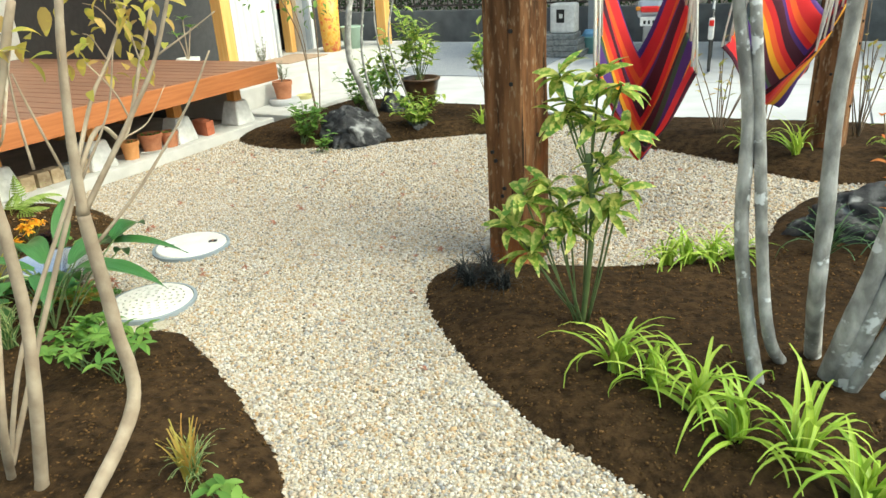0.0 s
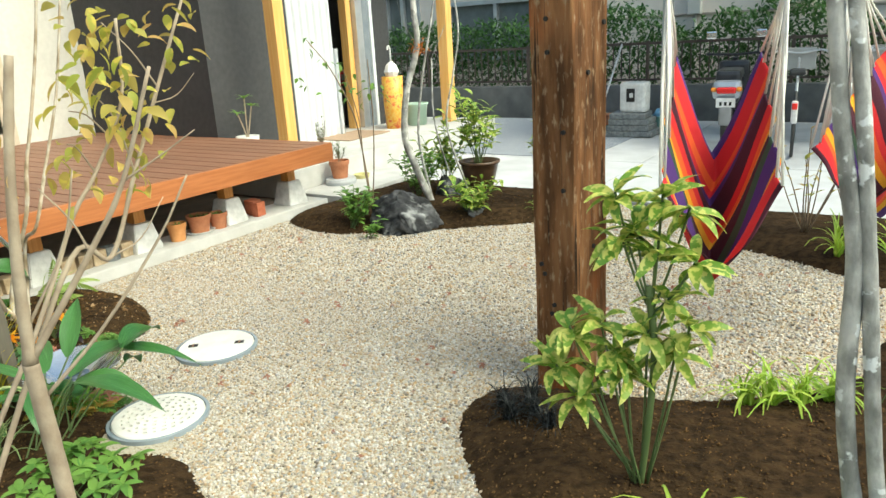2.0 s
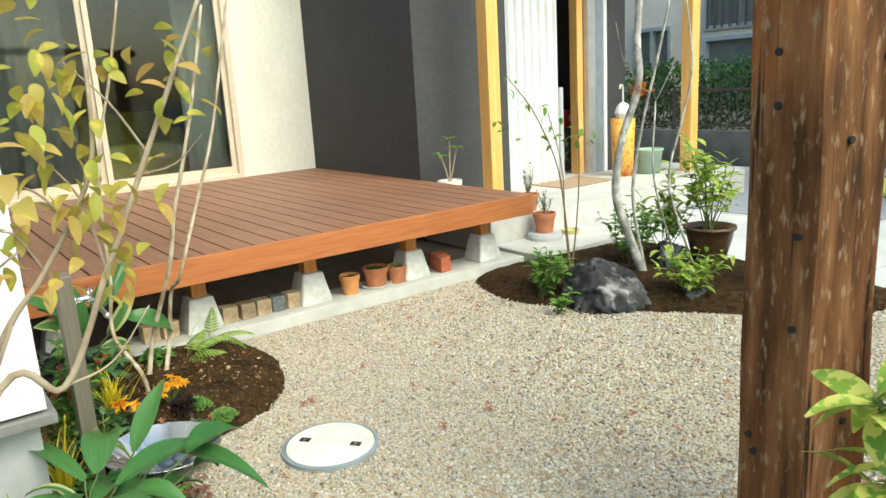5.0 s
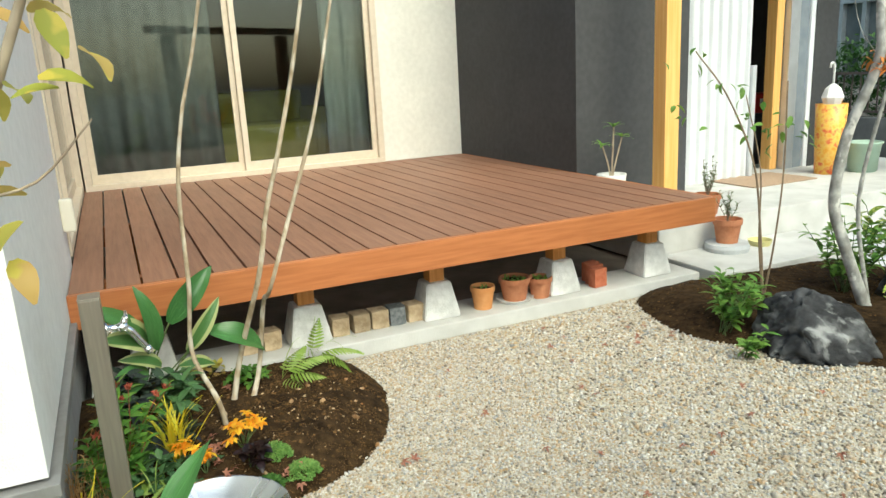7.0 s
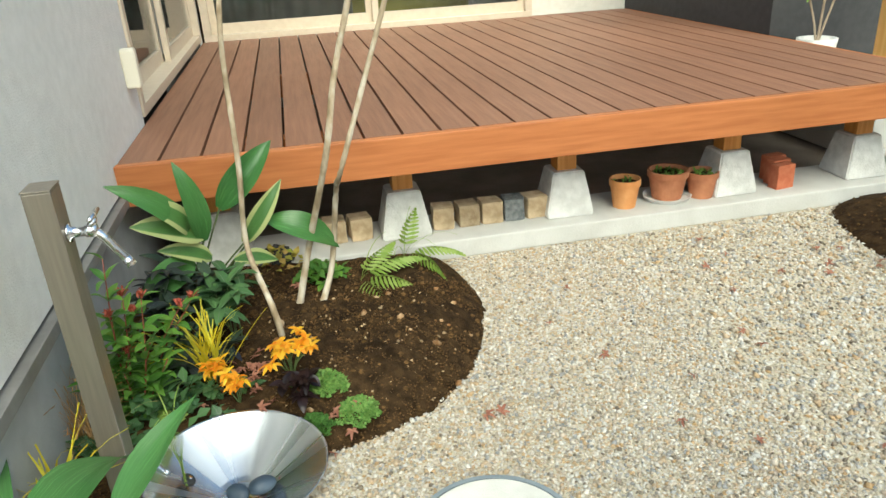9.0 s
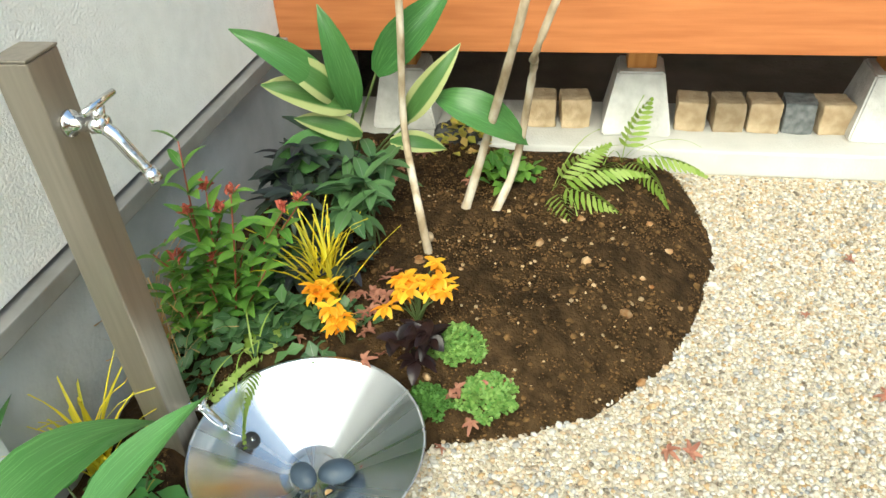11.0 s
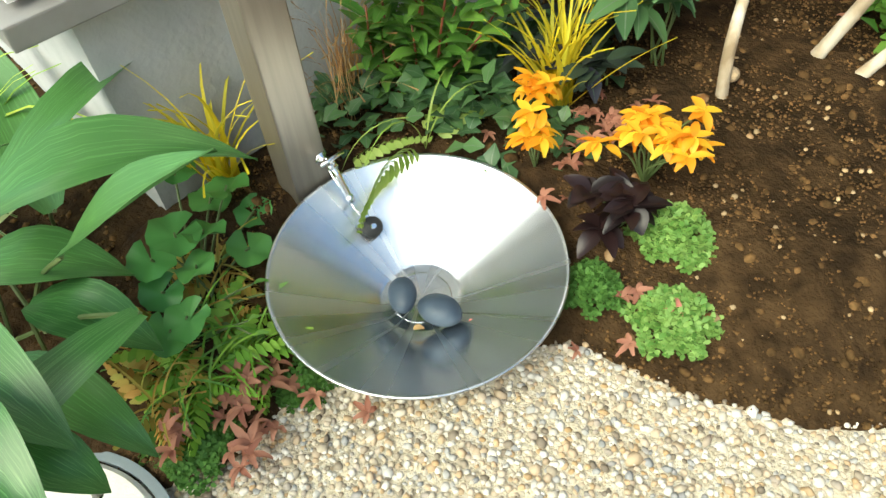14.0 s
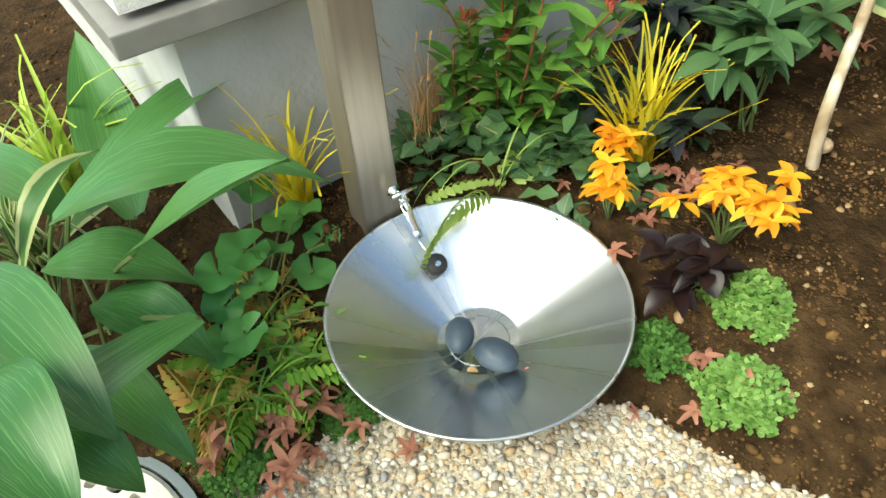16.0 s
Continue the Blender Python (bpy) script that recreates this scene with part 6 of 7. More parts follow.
stem_tree("slim_tree", "slender three-stemmed tree with sparse green leaves", [
    ([(-3.95, 5.15, 0.05), (-3.976, 5.126, 0.495), (-4.014, 5.089, 0.865), (-4.121, 4.984, 1.229), (-4.238, 4.861, 1.472)], 0.007, 0.004),
    ([(-3.95, 5.15, 0.05), (-3.918, 5.179, 0.410), (-3.899, 5.197, 0.819), (-3.903, 5.193, 1.292)], 0.006, 0.004),
    ([(-3.95, 5.15, 0.05), (-3.977, 5.125, 0.412), (-3.986, 5.116, 0.823), (-4.051, 5.053, 1.224)], 0.006, 0.003)], M_bark_brown,
    leafset=GreenLeaves([(-4.265, 4.830, 1.435), (-4.246, 4.851, 1.120), (-4.134, 4.971, 1.289), (-4.080, 5.025, 1.187), (-4.013, 5.091, 0.985), (-4.039, 5.066, 1.145), (-3.926, 5.172, 1.020), (-3.839, 5.250, 1.035), (-3.969, 5.133, 1.062)], 5, 0.06, 0.09))
ml = Blades()
for _ in range(40):
    ml.leaf(aim((rnd(-0.05, 0.05), rnd(-0.05, 0.05), rnd(-0.05, 0.05)), rnd(0, 360), rnd(-60, 30)), 0.06, 0.018, 3, 0.5, 0.1)
tagged(put("leaf_bunch", ml.mesh("leaf_bunch"), L_maplered, at=Matrix.Translation((-3.547, 5.420, 1.374))), "small bunch of orange maple leaves on a twig", "leaves")

# ---- far bed shrubs by the second post ----
for x, y, h in ((-0.62, 5.45, 0.7), (-0.35, 5.6, 0.8), (0.25, 5.6, 0.9)):
    shrub("bare_shrub", x, y, "twiggy shrub with few autumn leaves", 9, h, 0.22, 4, 0.06, 0.025, L_autumn, M_bark_brown, low=0.6, group="bare shrubs", rr=0.005)
for x, y in ((-0.4, 5.1), (0.45, 5.15), (0.6, 4.9), (-0.1, 5.0), (0.75, 4.55)):
    grass_clump("strap_leaf_plant", x, y, "green strap-leaved tuft at the far bed", 22, 0.3, 0.02, L_lirio, 60, (0.8, 1.9), "strap-leaved clumps", category="plant")
shrub("maple_sapling", 0.35, 2.95, "small maple with a few red-orange leaves", 6, 1.15, 0.3, 8, 0.05, 0.03, L_maplered, M_bark_brown, low=0.5, rr=0.004)


# ---- hammock chairs ----
def stripe_mat():
    m = bpy.data.materials.new("striped_cotton")
    m.use_nodes = True
    n, l = m.node_tree.nodes, m.node_tree.links
    p = n["Principled BSDF"]
    p.inputs["Roughness"].default_value = 0.95
    uv = n.new("ShaderNodeTexCoord")
    sp = n.new("ShaderNodeSeparateXYZ")
    l.new(uv.outputs["UV"], sp.inputs[0])
    rp = n.new("ShaderNodeValToRGB")
    rp.color_ramp.interpolation = 'CONSTANT'
    red, org, pur, mar, grn, yel = (0.62, 0.02, 0.025), (0.75, 0.11, 0.02), (0.07, 0.025, 0.16), (0.06, 0.008, 0.02), (0.04, 0.075, 0.04), (0.75, 0.36, 0.02)
    cols = [mar, red, red, org, yel, pur, pur, grn, mar, mar, yel, org, red, mar, mar, pur, red, org, red, red, pur]
    e = rp.color_ramp.elements
    e[0].color, e[0].position = (*cols[0], 1), 0.0
    e[1].color, e[1].position = (*cols[1], 1), 0.035
    for k, col in enumerate(cols[2:], 2):
        x = e.new(k / len(cols))
        x.color = (*col, 1)
    l.new(sp.outputs[1], rp.inputs[0])
    nz = n.new("ShaderNodeTexNoise")
    nz.inputs["Scale"].default_value = 180
    l.new(uv.outputs["Object"], nz.inputs[0])
    bp = n.new("ShaderNodeBump")
    bp.inputs["Strength"].default_value = 0.4
    bp.inputs["Distance"].default_value = 0.004
    l.new(nz.outputs[0], bp.inputs["Height"])
    l.new(bp.outputs[0], p.inputs["Normal"])
    l.new(rp.outputs[0], p.inputs["Base Color"])
    return m


M_stripe = stripe_mat()


def hammock_chair(cx, cy, turn, half, low, bar_z, label, squeeze=1.0, hang=(0, 0, 2.35)):
    """Bar along local x; the seat's back is at +y."""
    t = thing("hammock_chair", pose(cx, cy, 0, 0, 0, turn), label, "hammock chair", "hammock chairs")
    part("spreader_bar", tube([(-half - 0.05, 0, bar_z), (half + 0.05, 0, bar_z)], 0.017, 14), mat("pale_wood", (0.62, 0.47, 0.28), (0.7, 0.55, 0.35), scale=8, rough=0.5, stretch=(0.3, 6, 6)), t, smooth=True)
    top = t.matrix_basis.inverted() @ Vector(hang)
    nu, nv = 46, 34
    me_v, me_f, me_uv = [], [], []

    def P(u, v):
        s = 2 * u - 1
        ez = 0.90 + 0.42 * v ** 1.2                      # height of the cloth's edges, front to back
        if v < 0.32:
            dep = low + 0.10 * ((0.32 - v) / 0.32) ** 2
        else:
            dep = low + 0.40 * ((v - 0.32) / 0.68) ** 1.3
        sag = 1 - abs(s) ** 1.2
        z = ez - (ez - dep) * sag
        x = half * squeeze * s * (1.0 - 0.14 * v) + 0.012 * math.sin(v * 21 + u * 3)
        y = (v - 0.42) * 0.62 + 0.02 * math.sin(u * 15) + 0.10 * sag * (v - 0.5)
        return Vector((x, y, z + 0.010 * math.sin(v * 26 + 4 * u) * sag))
    for i in range(nu + 1):
        for j in range(nv + 1):
            me_v.append(P(i / nu, j / nv))
    for i in range(nu):
        for j in range(nv):
            a = i * (nv + 1) + j
            me_f.append((a, a + nv + 1, a + nv + 2, a + 1))
            me_uv += [(i / nu, j / nv), ((i + 1) / nu, j / nv), ((i + 1) / nu, (j + 1) / nv), (i / nu, (j + 1) / nv)]
    me = bpy.data.meshes.new("seat_cloth")
    me.from_pydata([tuple(v) for v in me_v], [], me_f)
    la = me.uv_layers.new(name="uv")
    la.data.foreach_set("uv", np.array(me_uv, dtype=np.float32).ravel())
    me.shade_smooth()
    cl = put("seat_cloth", me, M_stripe, t, "red, purple and orange striped cotton cloth")
    so = cl.modifiers.new("thickness", "SOLIDIFY")
    so.thickness = 0.004
    for s, u in ((-1, 0.0), (1, 1.0)):
        for k in range(14):
            a, e = Vector((s * half, rnd(-0.012, 0.012), bar_z - 0.03)), P(u, k / 13)
            mid = a.lerp(e, 0.5) + Vector((rnd(-0.012, 0.012), rnd(-0.012, 0.012) - 0.02 * (k / 13 - 0.5), 0))
            part("cord", tube([a, mid, e], 0.0052, 6), M_rope, t, smooth=True)
        part("knot", lathe([(0.0, -0.04), (0.028, -0.02), (0.034, 0.0), (0.028, 0.03), (0.0, 0.04)], 14), M_rope, t, smooth=True, at=Matrix.Translation((s * half, 0, bar_z - 0.01)))
        part("suspension_rope", tube([(s * half, 0, bar_z), top], 0.008, 8), M_rope, t)


hammock_chair(-0.715, 3.27, 15, 0.20, 0.50, 1.62, "hanging hammock chair of red and purple striped cotton with white cords", 1.0, (-0.97, 3.30, 2.35))
hammock_chair(-0.17, 4.05, -20, 0.22, 0.60, 1.66, "hanging hammock chair of rainbow striped cotton with white cords", 1.0, (-0.58, 4.05, 2.35))


# ---- entrance ----
def corrugated(y0, y1, x, z0, z1):
    """Ribbed sheet: rounded ribs, closed behind."""
    bm = bmesh.new()
    n = int((y1 - y0) / 0.0095)
    rows = []
    for i in range(n + 1):
        y = y0 + (y1 - y0) * i / n
        dx = 0.017 * math.tanh(2.2 * math.sin(y * math.tau / 0.115))
        rows.append([bm.verts.new((x + dx, y, z0)), bm.verts.new((x + dx, y, z1)), bm.verts.new((x - 0.03, y, z1)), bm.verts.new((x - 0.03, y, z0))])
    for a, b in zip(rows, rows[1:]):
        for k in range(4):
            k2 = (k + 1) % 4
            bm.faces.new((a[k], b[k], b[k2], a[k2]))
    bm.faces.new(rows[0])
    bm.faces.new(rows[-1][::-1])
    return tagged(part("corrugated_panel", bm, mat("white_corrugated", (0.66, 0.67, 0.68), (0.72, 0.73, 0.74), scale=4, rough=0.5)), "white corrugated sheet panel beside the entrance", "panel", kind="structure")


corrugated(6.385, 7.39, -6.2, 0.30, 3.395)
tagged(part("trim_3", span(-6.22, -6.15, 7.395, 7.44, 0.3, 1.35, 0.004), mat("pale_metal", (0.6, 0.62, 0.64), (0.68, 0.7, 0.72), rough=0.4, metal=0.4)), "pale metal edge strip", "trim", kind="structure")
tagged(part("door_frame", span(-6.5, -6.38, 7.93, 8.03, 0.3, 3.39, 0.004), M_pillar), "honey timber door post of the entrance", "door frame", kind="structure")
M_alu = mat("silver_aluminium", (0.5, 0.52, 0.54), (0.58, 0.6, 0.62), rough=0.35, metal=0.5)


def entrance_door():
    t = thing("entrance_door", (-6.35, 8.12, 0.3), "open silver aluminium framed entrance door", "door")
    part("stile", span(-0.04, 0.04, -0.08, 0.05, 0, 2.3, 0.005), M_alu, t)
    part("stile", span(-0.04, 0.04, 0.20, 0.28, 0, 2.3, 0.005), mat("white_frame", (0.75, 0.76, 0.78), (0.8, 0.81, 0.82), rough=0.4), t)
    part("panel", span(-0.015, 0.015, 0.05, 0.20, 0, 2.3), mat("grey_panel", (0.2, 0.23, 0.26), (0.26, 0.29, 0.32), rough=0.3), t)


entrance_door()
rug = part("doormat", box((-5.95, 7.35, 0.306), (0.55, 0.8, 0.012), 0.004), mat("tan_mat", (0.32, 0.22, 0.15), (0.42, 0.3, 0.2), scale=60, rough=0.95, bump=0.6))
tagged(rug, "tan woven doormat on the porch", "doormat")


def umbrella_stand():
    t = thing("umbrella_stand", (-5.85, 8.1, 0.30), "orange floral umbrella stand holding a white umbrella", "umbrella stand")
    part("body", lathe([(0, 0), (0.115, 0), (0.13, 0.35), (0.14, 0.66), (0.13, 0.66), (0.12, 0.4), (0, 0.4)], 28), mat("orange_floral", (0.82, 0.36, 0.03), (0.72, 0.12, 0.04), scale=16, rough=0.4, c=(0.85, 0.55, 0.12)), t, smooth=True)
    part("umbrella", lathe([(0, 0.1), (0.03, 0.3), (0.06, 0.62), (0.1, 0.72), (0.07, 0.80), (0.025, 0.84), (0, 0.85)], 9), mat("white_umbrella", (0.78, 0.78, 0.76), (0.84, 0.84, 0.82), rough=0.6), t, "white folded umbrella")
    part("umbrella_handle", tube(curve_pts([(0, 0, 0.82), (0, 0, 0.98), (0.0, -0.015, 1.03), (0, -0.045, 1.03), (0, -0.055, 0.99)], 5), 0.011, 10), M_cap, t, "white crook handle", smooth=True)


umbrella_stand()
buc = part("bucket", lathe([(0, 0), (0.12, 0), (0.15, 0.26), (0.165, 0.27), (0.165, 0.285), (0.14, 0.285), (0.13, 0.02), (0, 0.02)], 28), mat("pale_green_plastic", (0.35, 0.48, 0.38), (0.4, 0.54, 0.44), rough=0.5), smooth=True, at=Matrix.Translation((-5.72, 8.42, 0.30)))
tagged(buc, "pale green plastic bucket on the porch", "bucket")
cab = thing("shelf_unit", (-6.95, 8.32, 0.3), "dark shelf with red boxes inside the entrance", "shelf")
part("shelf", box((0, 0, 0.27), (0.4, 0.6, 0.54), 0.01), M_dark, cab)
bx = part("carton", box((-6.95, 8.32, 0.94), (0.3, 0.40, 0.2), 0.006), mat("red_carton", (0.55, 0.03, 0.03), (0.62, 0.05, 0.04), rough=0.5))
tagged(bx, "red printed carton on the shelf", "box")
part("label", box((0.152, 0, 0), (0.004, 0.2, 0.08)), M_cap, bx, "white label", at=Matrix.Translation((-6.95, 8.32, 0.95)))

# ---- far side: low wall, fence, hedge, neighbour's house ----
lw = part("low_wall", span(-14, 9, 11.75, 11.95, -0.05, 0.50, 0.01), mat("old_concrete", (0.13, 0.13, 0.125), (0.2, 0.2, 0.19), scale=4, rough=0.95, bump=0.4, stain=0.4))
tagged(lw, "dark weathered low concrete wall", "wall", kind="structure")


def fence():
    t = thing("fence", (-14, 11.85, 0.50), "dark brown metal railing on the low wall", "fence")
    m = mat("brown_metal", (0.07, 0.05, 0.04), (0.1, 0.075, 0.06), rough=0.5)
    part("rail", span(0, 23, -0.02, 0.02, 0.60, 0.64), m, t)
    part("rail", span(0, 23, -0.02, 0.02, 0.06, 0.09), m, t)
    b = span(-0.008, 0.008, -0.008, 0.008, 0.09, 0.60)
    me = bpy.data.meshes.new("bar")
    b.to_mesh(me)
    b.free()
    for k in range(170):
        put("bar", me, m, t, at=Matrix.Translation((0.1 + k * 0.134, 0, 0)))
    b = span(-0.022, 0.022, -0.022, 0.022, 0, 0.66)
    me = bpy.data.meshes.new("post")
    b.to_mesh(me)
    b.free()
    for k in range(12):
        put("post", me, m, t, at=Matrix.Translation((0.05 + k * 2.05, 0, 0)))


fence()


def hedge():
    b = Blades()
    for _ in range(24000):
        x = rnd(-14, 4)
        top = 1.55 + 0.55 * noise.noise((x * 0.8, 0, 0)) + 0.35 * noise.noise((x * 3.2, 1, 0)) + (1.3 * max(0, 1 - abs(x + 10.4) / 1.2))
        z = 0.3 + (top - 0.3) * rnd(0, 1) ** 0.75
        b.leaf(aim((x, 12.45 + rnd(-0.4, 0.4), z), rnd(0, 360), rnd(-50, 70), rnd(-40, 40)), rnd(0.06, 0.14), 0.04, 3, 0.4, 0.1)
    ob = put("hedge", b.mesh("hedge"), L_hedge)
    return tagged(ob, "dense dark green hedge behind the railing", "hedge", kind="stuff")


hedge()


def neighbour():
    t = thing("neighbour_house", (0, 13.6, 0), "beige rendered neighbouring house with grey sash windows", "house")
    m = mat("beige_render", (0.78, 0.70, 0.62), (0.83, 0.75, 0.67), scale=6, rough=0.95, bump=0.3, bscale=90, stain=0.1)
    wins = [(-8.4, -6.2, 0.9, 2.02), (-8.4, -7.0, 2.16, 3.4), (-10.0, -9.1, 1.0, 2.3)]
    for x0, x1, z0, z1 in ((-16, -10.0, 0, 6), (-10.0, -9.1, 0, 1.0), (-10.0, -9.1, 2.3, 6), (-9.1, -8.4, 0, 6), (-8.4, -6.2, 0, 0.9),
                           (-8.4, -6.2, 2.02, 2.16), (-8.4, -6.2, 3.4, 6), (-7.0, -6.2, 2.16, 3.4), (-6.2, 9, 0, 6)):
        part("wall", span(x0, x1, 0, 0.2, z0, z1), m, t)
    part("band", span(-6.1, 9, -0.03, -0.002, 1.50, 1.53), mat("brown_band", (0.42, 0.35, 0.29), (0.46, 0.39, 0.33)), t)
    part("roof", span(-16.4, 9.4, -0.35, 6, 6.0, 6.25), M_dark, t)
    part("side", span(-16, -15.8, 0.2, 6, 0, 6), m, t)
    for x0, x1, z0, z1 in wins:
        w = part("window", span(x0, x1, 0.06, 0.1, z0, z1), mat("dim_glass", (0.16, 0.18, 0.18), (0.2, 0.22, 0.22), rough=0.15), t, "dim grey sash window")
        part("frame", span(x0, x1, -0.06, 0.06, z0 - 0.03, z0 + 0.05, 0.005), M_alu, w)
        part("frame", span(x0, x1, -0.06, 0.06, z1 - 0.08, z1, 0.005), M_alu, w)
        for xx in (x0, (x0 + x1) / 2 - 0.03, x1 - 0.07):
            part("frame", span(xx, xx + 0.07, -0.05, 0.06, z0 + 0.05, z1 - 0.08), M_alu, w)
        if z0 > 2:
            for k in range(9):
                part("slat", span(x0 + 0.08 + k * 0.15, x0 + 0.11 + k * 0.15, -0.1, -0.07, z0, z1), mat("dark_bar", (0.1, 0.1, 0.1)) if k == 0 else bpy.data.materials["dark_bar"], w)
    bxm = mat("grey_box", (0.55, 0.54, 0.5), (0.6, 0.59, 0.55), rough=0.6)
    part("meter_box", box((-3.44, -0.09, 1.72), (0.22, 0.16, 0.42), 0.012), bxm, t, "grey electric meter box")
    part("meter_box", box((-1.93, -0.09, 1.85), (0.40, 0.16, 0.5), 0.012), M_cap, t, "white meter box")
    part("conduit", tube([(-3.44, -0.06, 0.3), (-3.44, -0.06, 1.51)], 0.03, 10), bxm, t)


neighbour()


def carport():
    t = thing("carport", (-3.16, 11.0, 0.02), "grey steel carport with a blue translucent roof", "carport")
    m = mat("carport_grey", (0.42, 0.42, 0.4), (0.48, 0.48, 0.46), rough=0.5)
    part("post", span(-0.06, 0.06, -0.06, 0.06, 0, 2.25, 0.005), m, t)
    part("beam", span(-0.2, 6.0, -0.06, 0.06, 2.25, 2.4, 0.005), m, t)
    part("post", span(5.8, 5.92, -0.06, 0.06, 0, 2.25, 0.005), m, t)
    part("roof_sheet", span(-0.3, 6.2, -1.6, 0.6, 2.42, 2.44), mat("blue_sheet", (0.12, 0.28, 0.45), (0.16, 0.33, 0.5), rough=0.3), t, "blue roof sheet")


carport()


def flat_stones(x, y):
    for k in range(4):
        bm = box((0, 0, 0), (0.62 - 0.05 * k, 0.42, 0.075), 0.015)
        for v in bm.verts:
            v.co.x += 0.02 * noise.noise(v.co * 7 + Vector((k, 0, 0)))
        ob = part("flat_stone", bm, M_greyblock, at=pose(x + rnd(-0.03, 0.03), y, 0.0685 + 0.0755 * k, 0, 0, rnd(-6, 6)))
        tagged(ob, "flat grey stone slab in a stack", "stone slab", "stacked stone slabs")


flat_stones(-3.22, 9.75)
flat_stones(-4.15, 9.85)


def white_box():
    t = thing("water_tank", (-3.19, 9.75, 0.334), "white plastic water tank on stacked slabs", "water tank")
    part("body", box((0, 0, 0.19), (0.34, 0.24, 0.38), 0.035), M_cap, t)
    part("hand_grip", box((-0.02, -0.121, 0.22), (0.11, 0.01, 0.17), 0.003), M_hole, t, "black recessed grip")
    part("grip_bar", box((-0.01, -0.129, 0.22), (0.045, 0.012, 0.055), 0.003), M_cap, t)


white_box()
tb = part("tub", lathe([(0, 0), (0.19, 0), (0.23, 0.34), (0.25, 0.35), (0.25, 0.37), (0.22, 0.37), (0.2, 0.02), (0, 0.02)], 32), mat("teal_plastic", (0.22, 0.45, 0.42), (0.26, 0.5, 0.47), rough=0.5), smooth=True, at=Matrix.Translation((-2.92, 10.1, 0.02)) @ Matrix.Scale(0.62, 4))
tagged(tb, "teal plastic tub on the driveway", "tub")
tb2 = part("wash_bowl", lathe([(0, 0), (0.12, 0), (0.2, 0.14), (0.19, 0.14), (0.11, 0.01), (0, 0.01)], 32), mat("blue_plastic", (0.2, 0.42, 0.62), (0.25, 0.48, 0.68), rough=0.5), smooth=True, at=pose(-2.92, 10.1, 0.335, 176, 0, 0) @ Matrix.Scale(0.7, 4))
tagged(tb2, "upturned light blue plastic bowl on the tub", "bowl")
planter = part("long_planter", span(-4.05, -3.62, 9.98, 10.22, 0.03, 0.26, 0.02), M_terra)
tagged(planter, "terracotta-coloured long planter beside the low wall", "planter")


def broom():
    t = thing("net_pole", (-3.66, 9.55, 0.03), "pale pole with a yellow-green net leaning on the wall", "net")
    part("pole", tube([(0.0, 0.02, 0.1), (-0.1, 1.3, 1.12)], 0.013, 10), M_cap, t)
    bm = bmesh.new()
    bmesh.ops.create_icosphere(bm, subdivisions=3, radius=0.13)
    for v in bm.verts:
        v.co *= 1 + 0.25 * noise.noise(v.co * 14)
        v.co.z = v.co.z * 0.9 + 0.10
    part("net_head", bm, mat("yellow_net", (0.5, 0.55, 0.12), (0.6, 0.65, 0.2), scale=40, rough=0.9, bump=0.6), t, smooth=True)


broom()


def torus(r, w, n=28, k=8):
    bm = bmesh.new()
    return tube_ring(bm, r, w, n, k)


def tube_ring(bm, r, w, n, k):
    rings = [[bm.verts.new(((r + w * math.cos(b * math.tau / k)) * math.cos(a * math.tau / n), w * math.sin(b * math.tau / k), (r + w * math.cos(b * math.tau / k)) * math.sin(a * math.tau / n))) for b in range(k)] for a in range(n)]
    for a in range(n):
        for b in range(k):
            bm.faces.new((rings[a][b], rings[(a + 1) % n][b], rings[(a + 1) % n][(b + 1) % k], rings[a][(b + 1) % k]))
    return bm


M_blackpaint = mat("black_paint", (0.02, 0.02, 0.022), (0.03, 0.03, 0.033), rough=0.3)
M_redlens = mat("red_lens", (0.6, 0.02, 0.02), (0.7, 0.04, 0.03), rough=0.2)


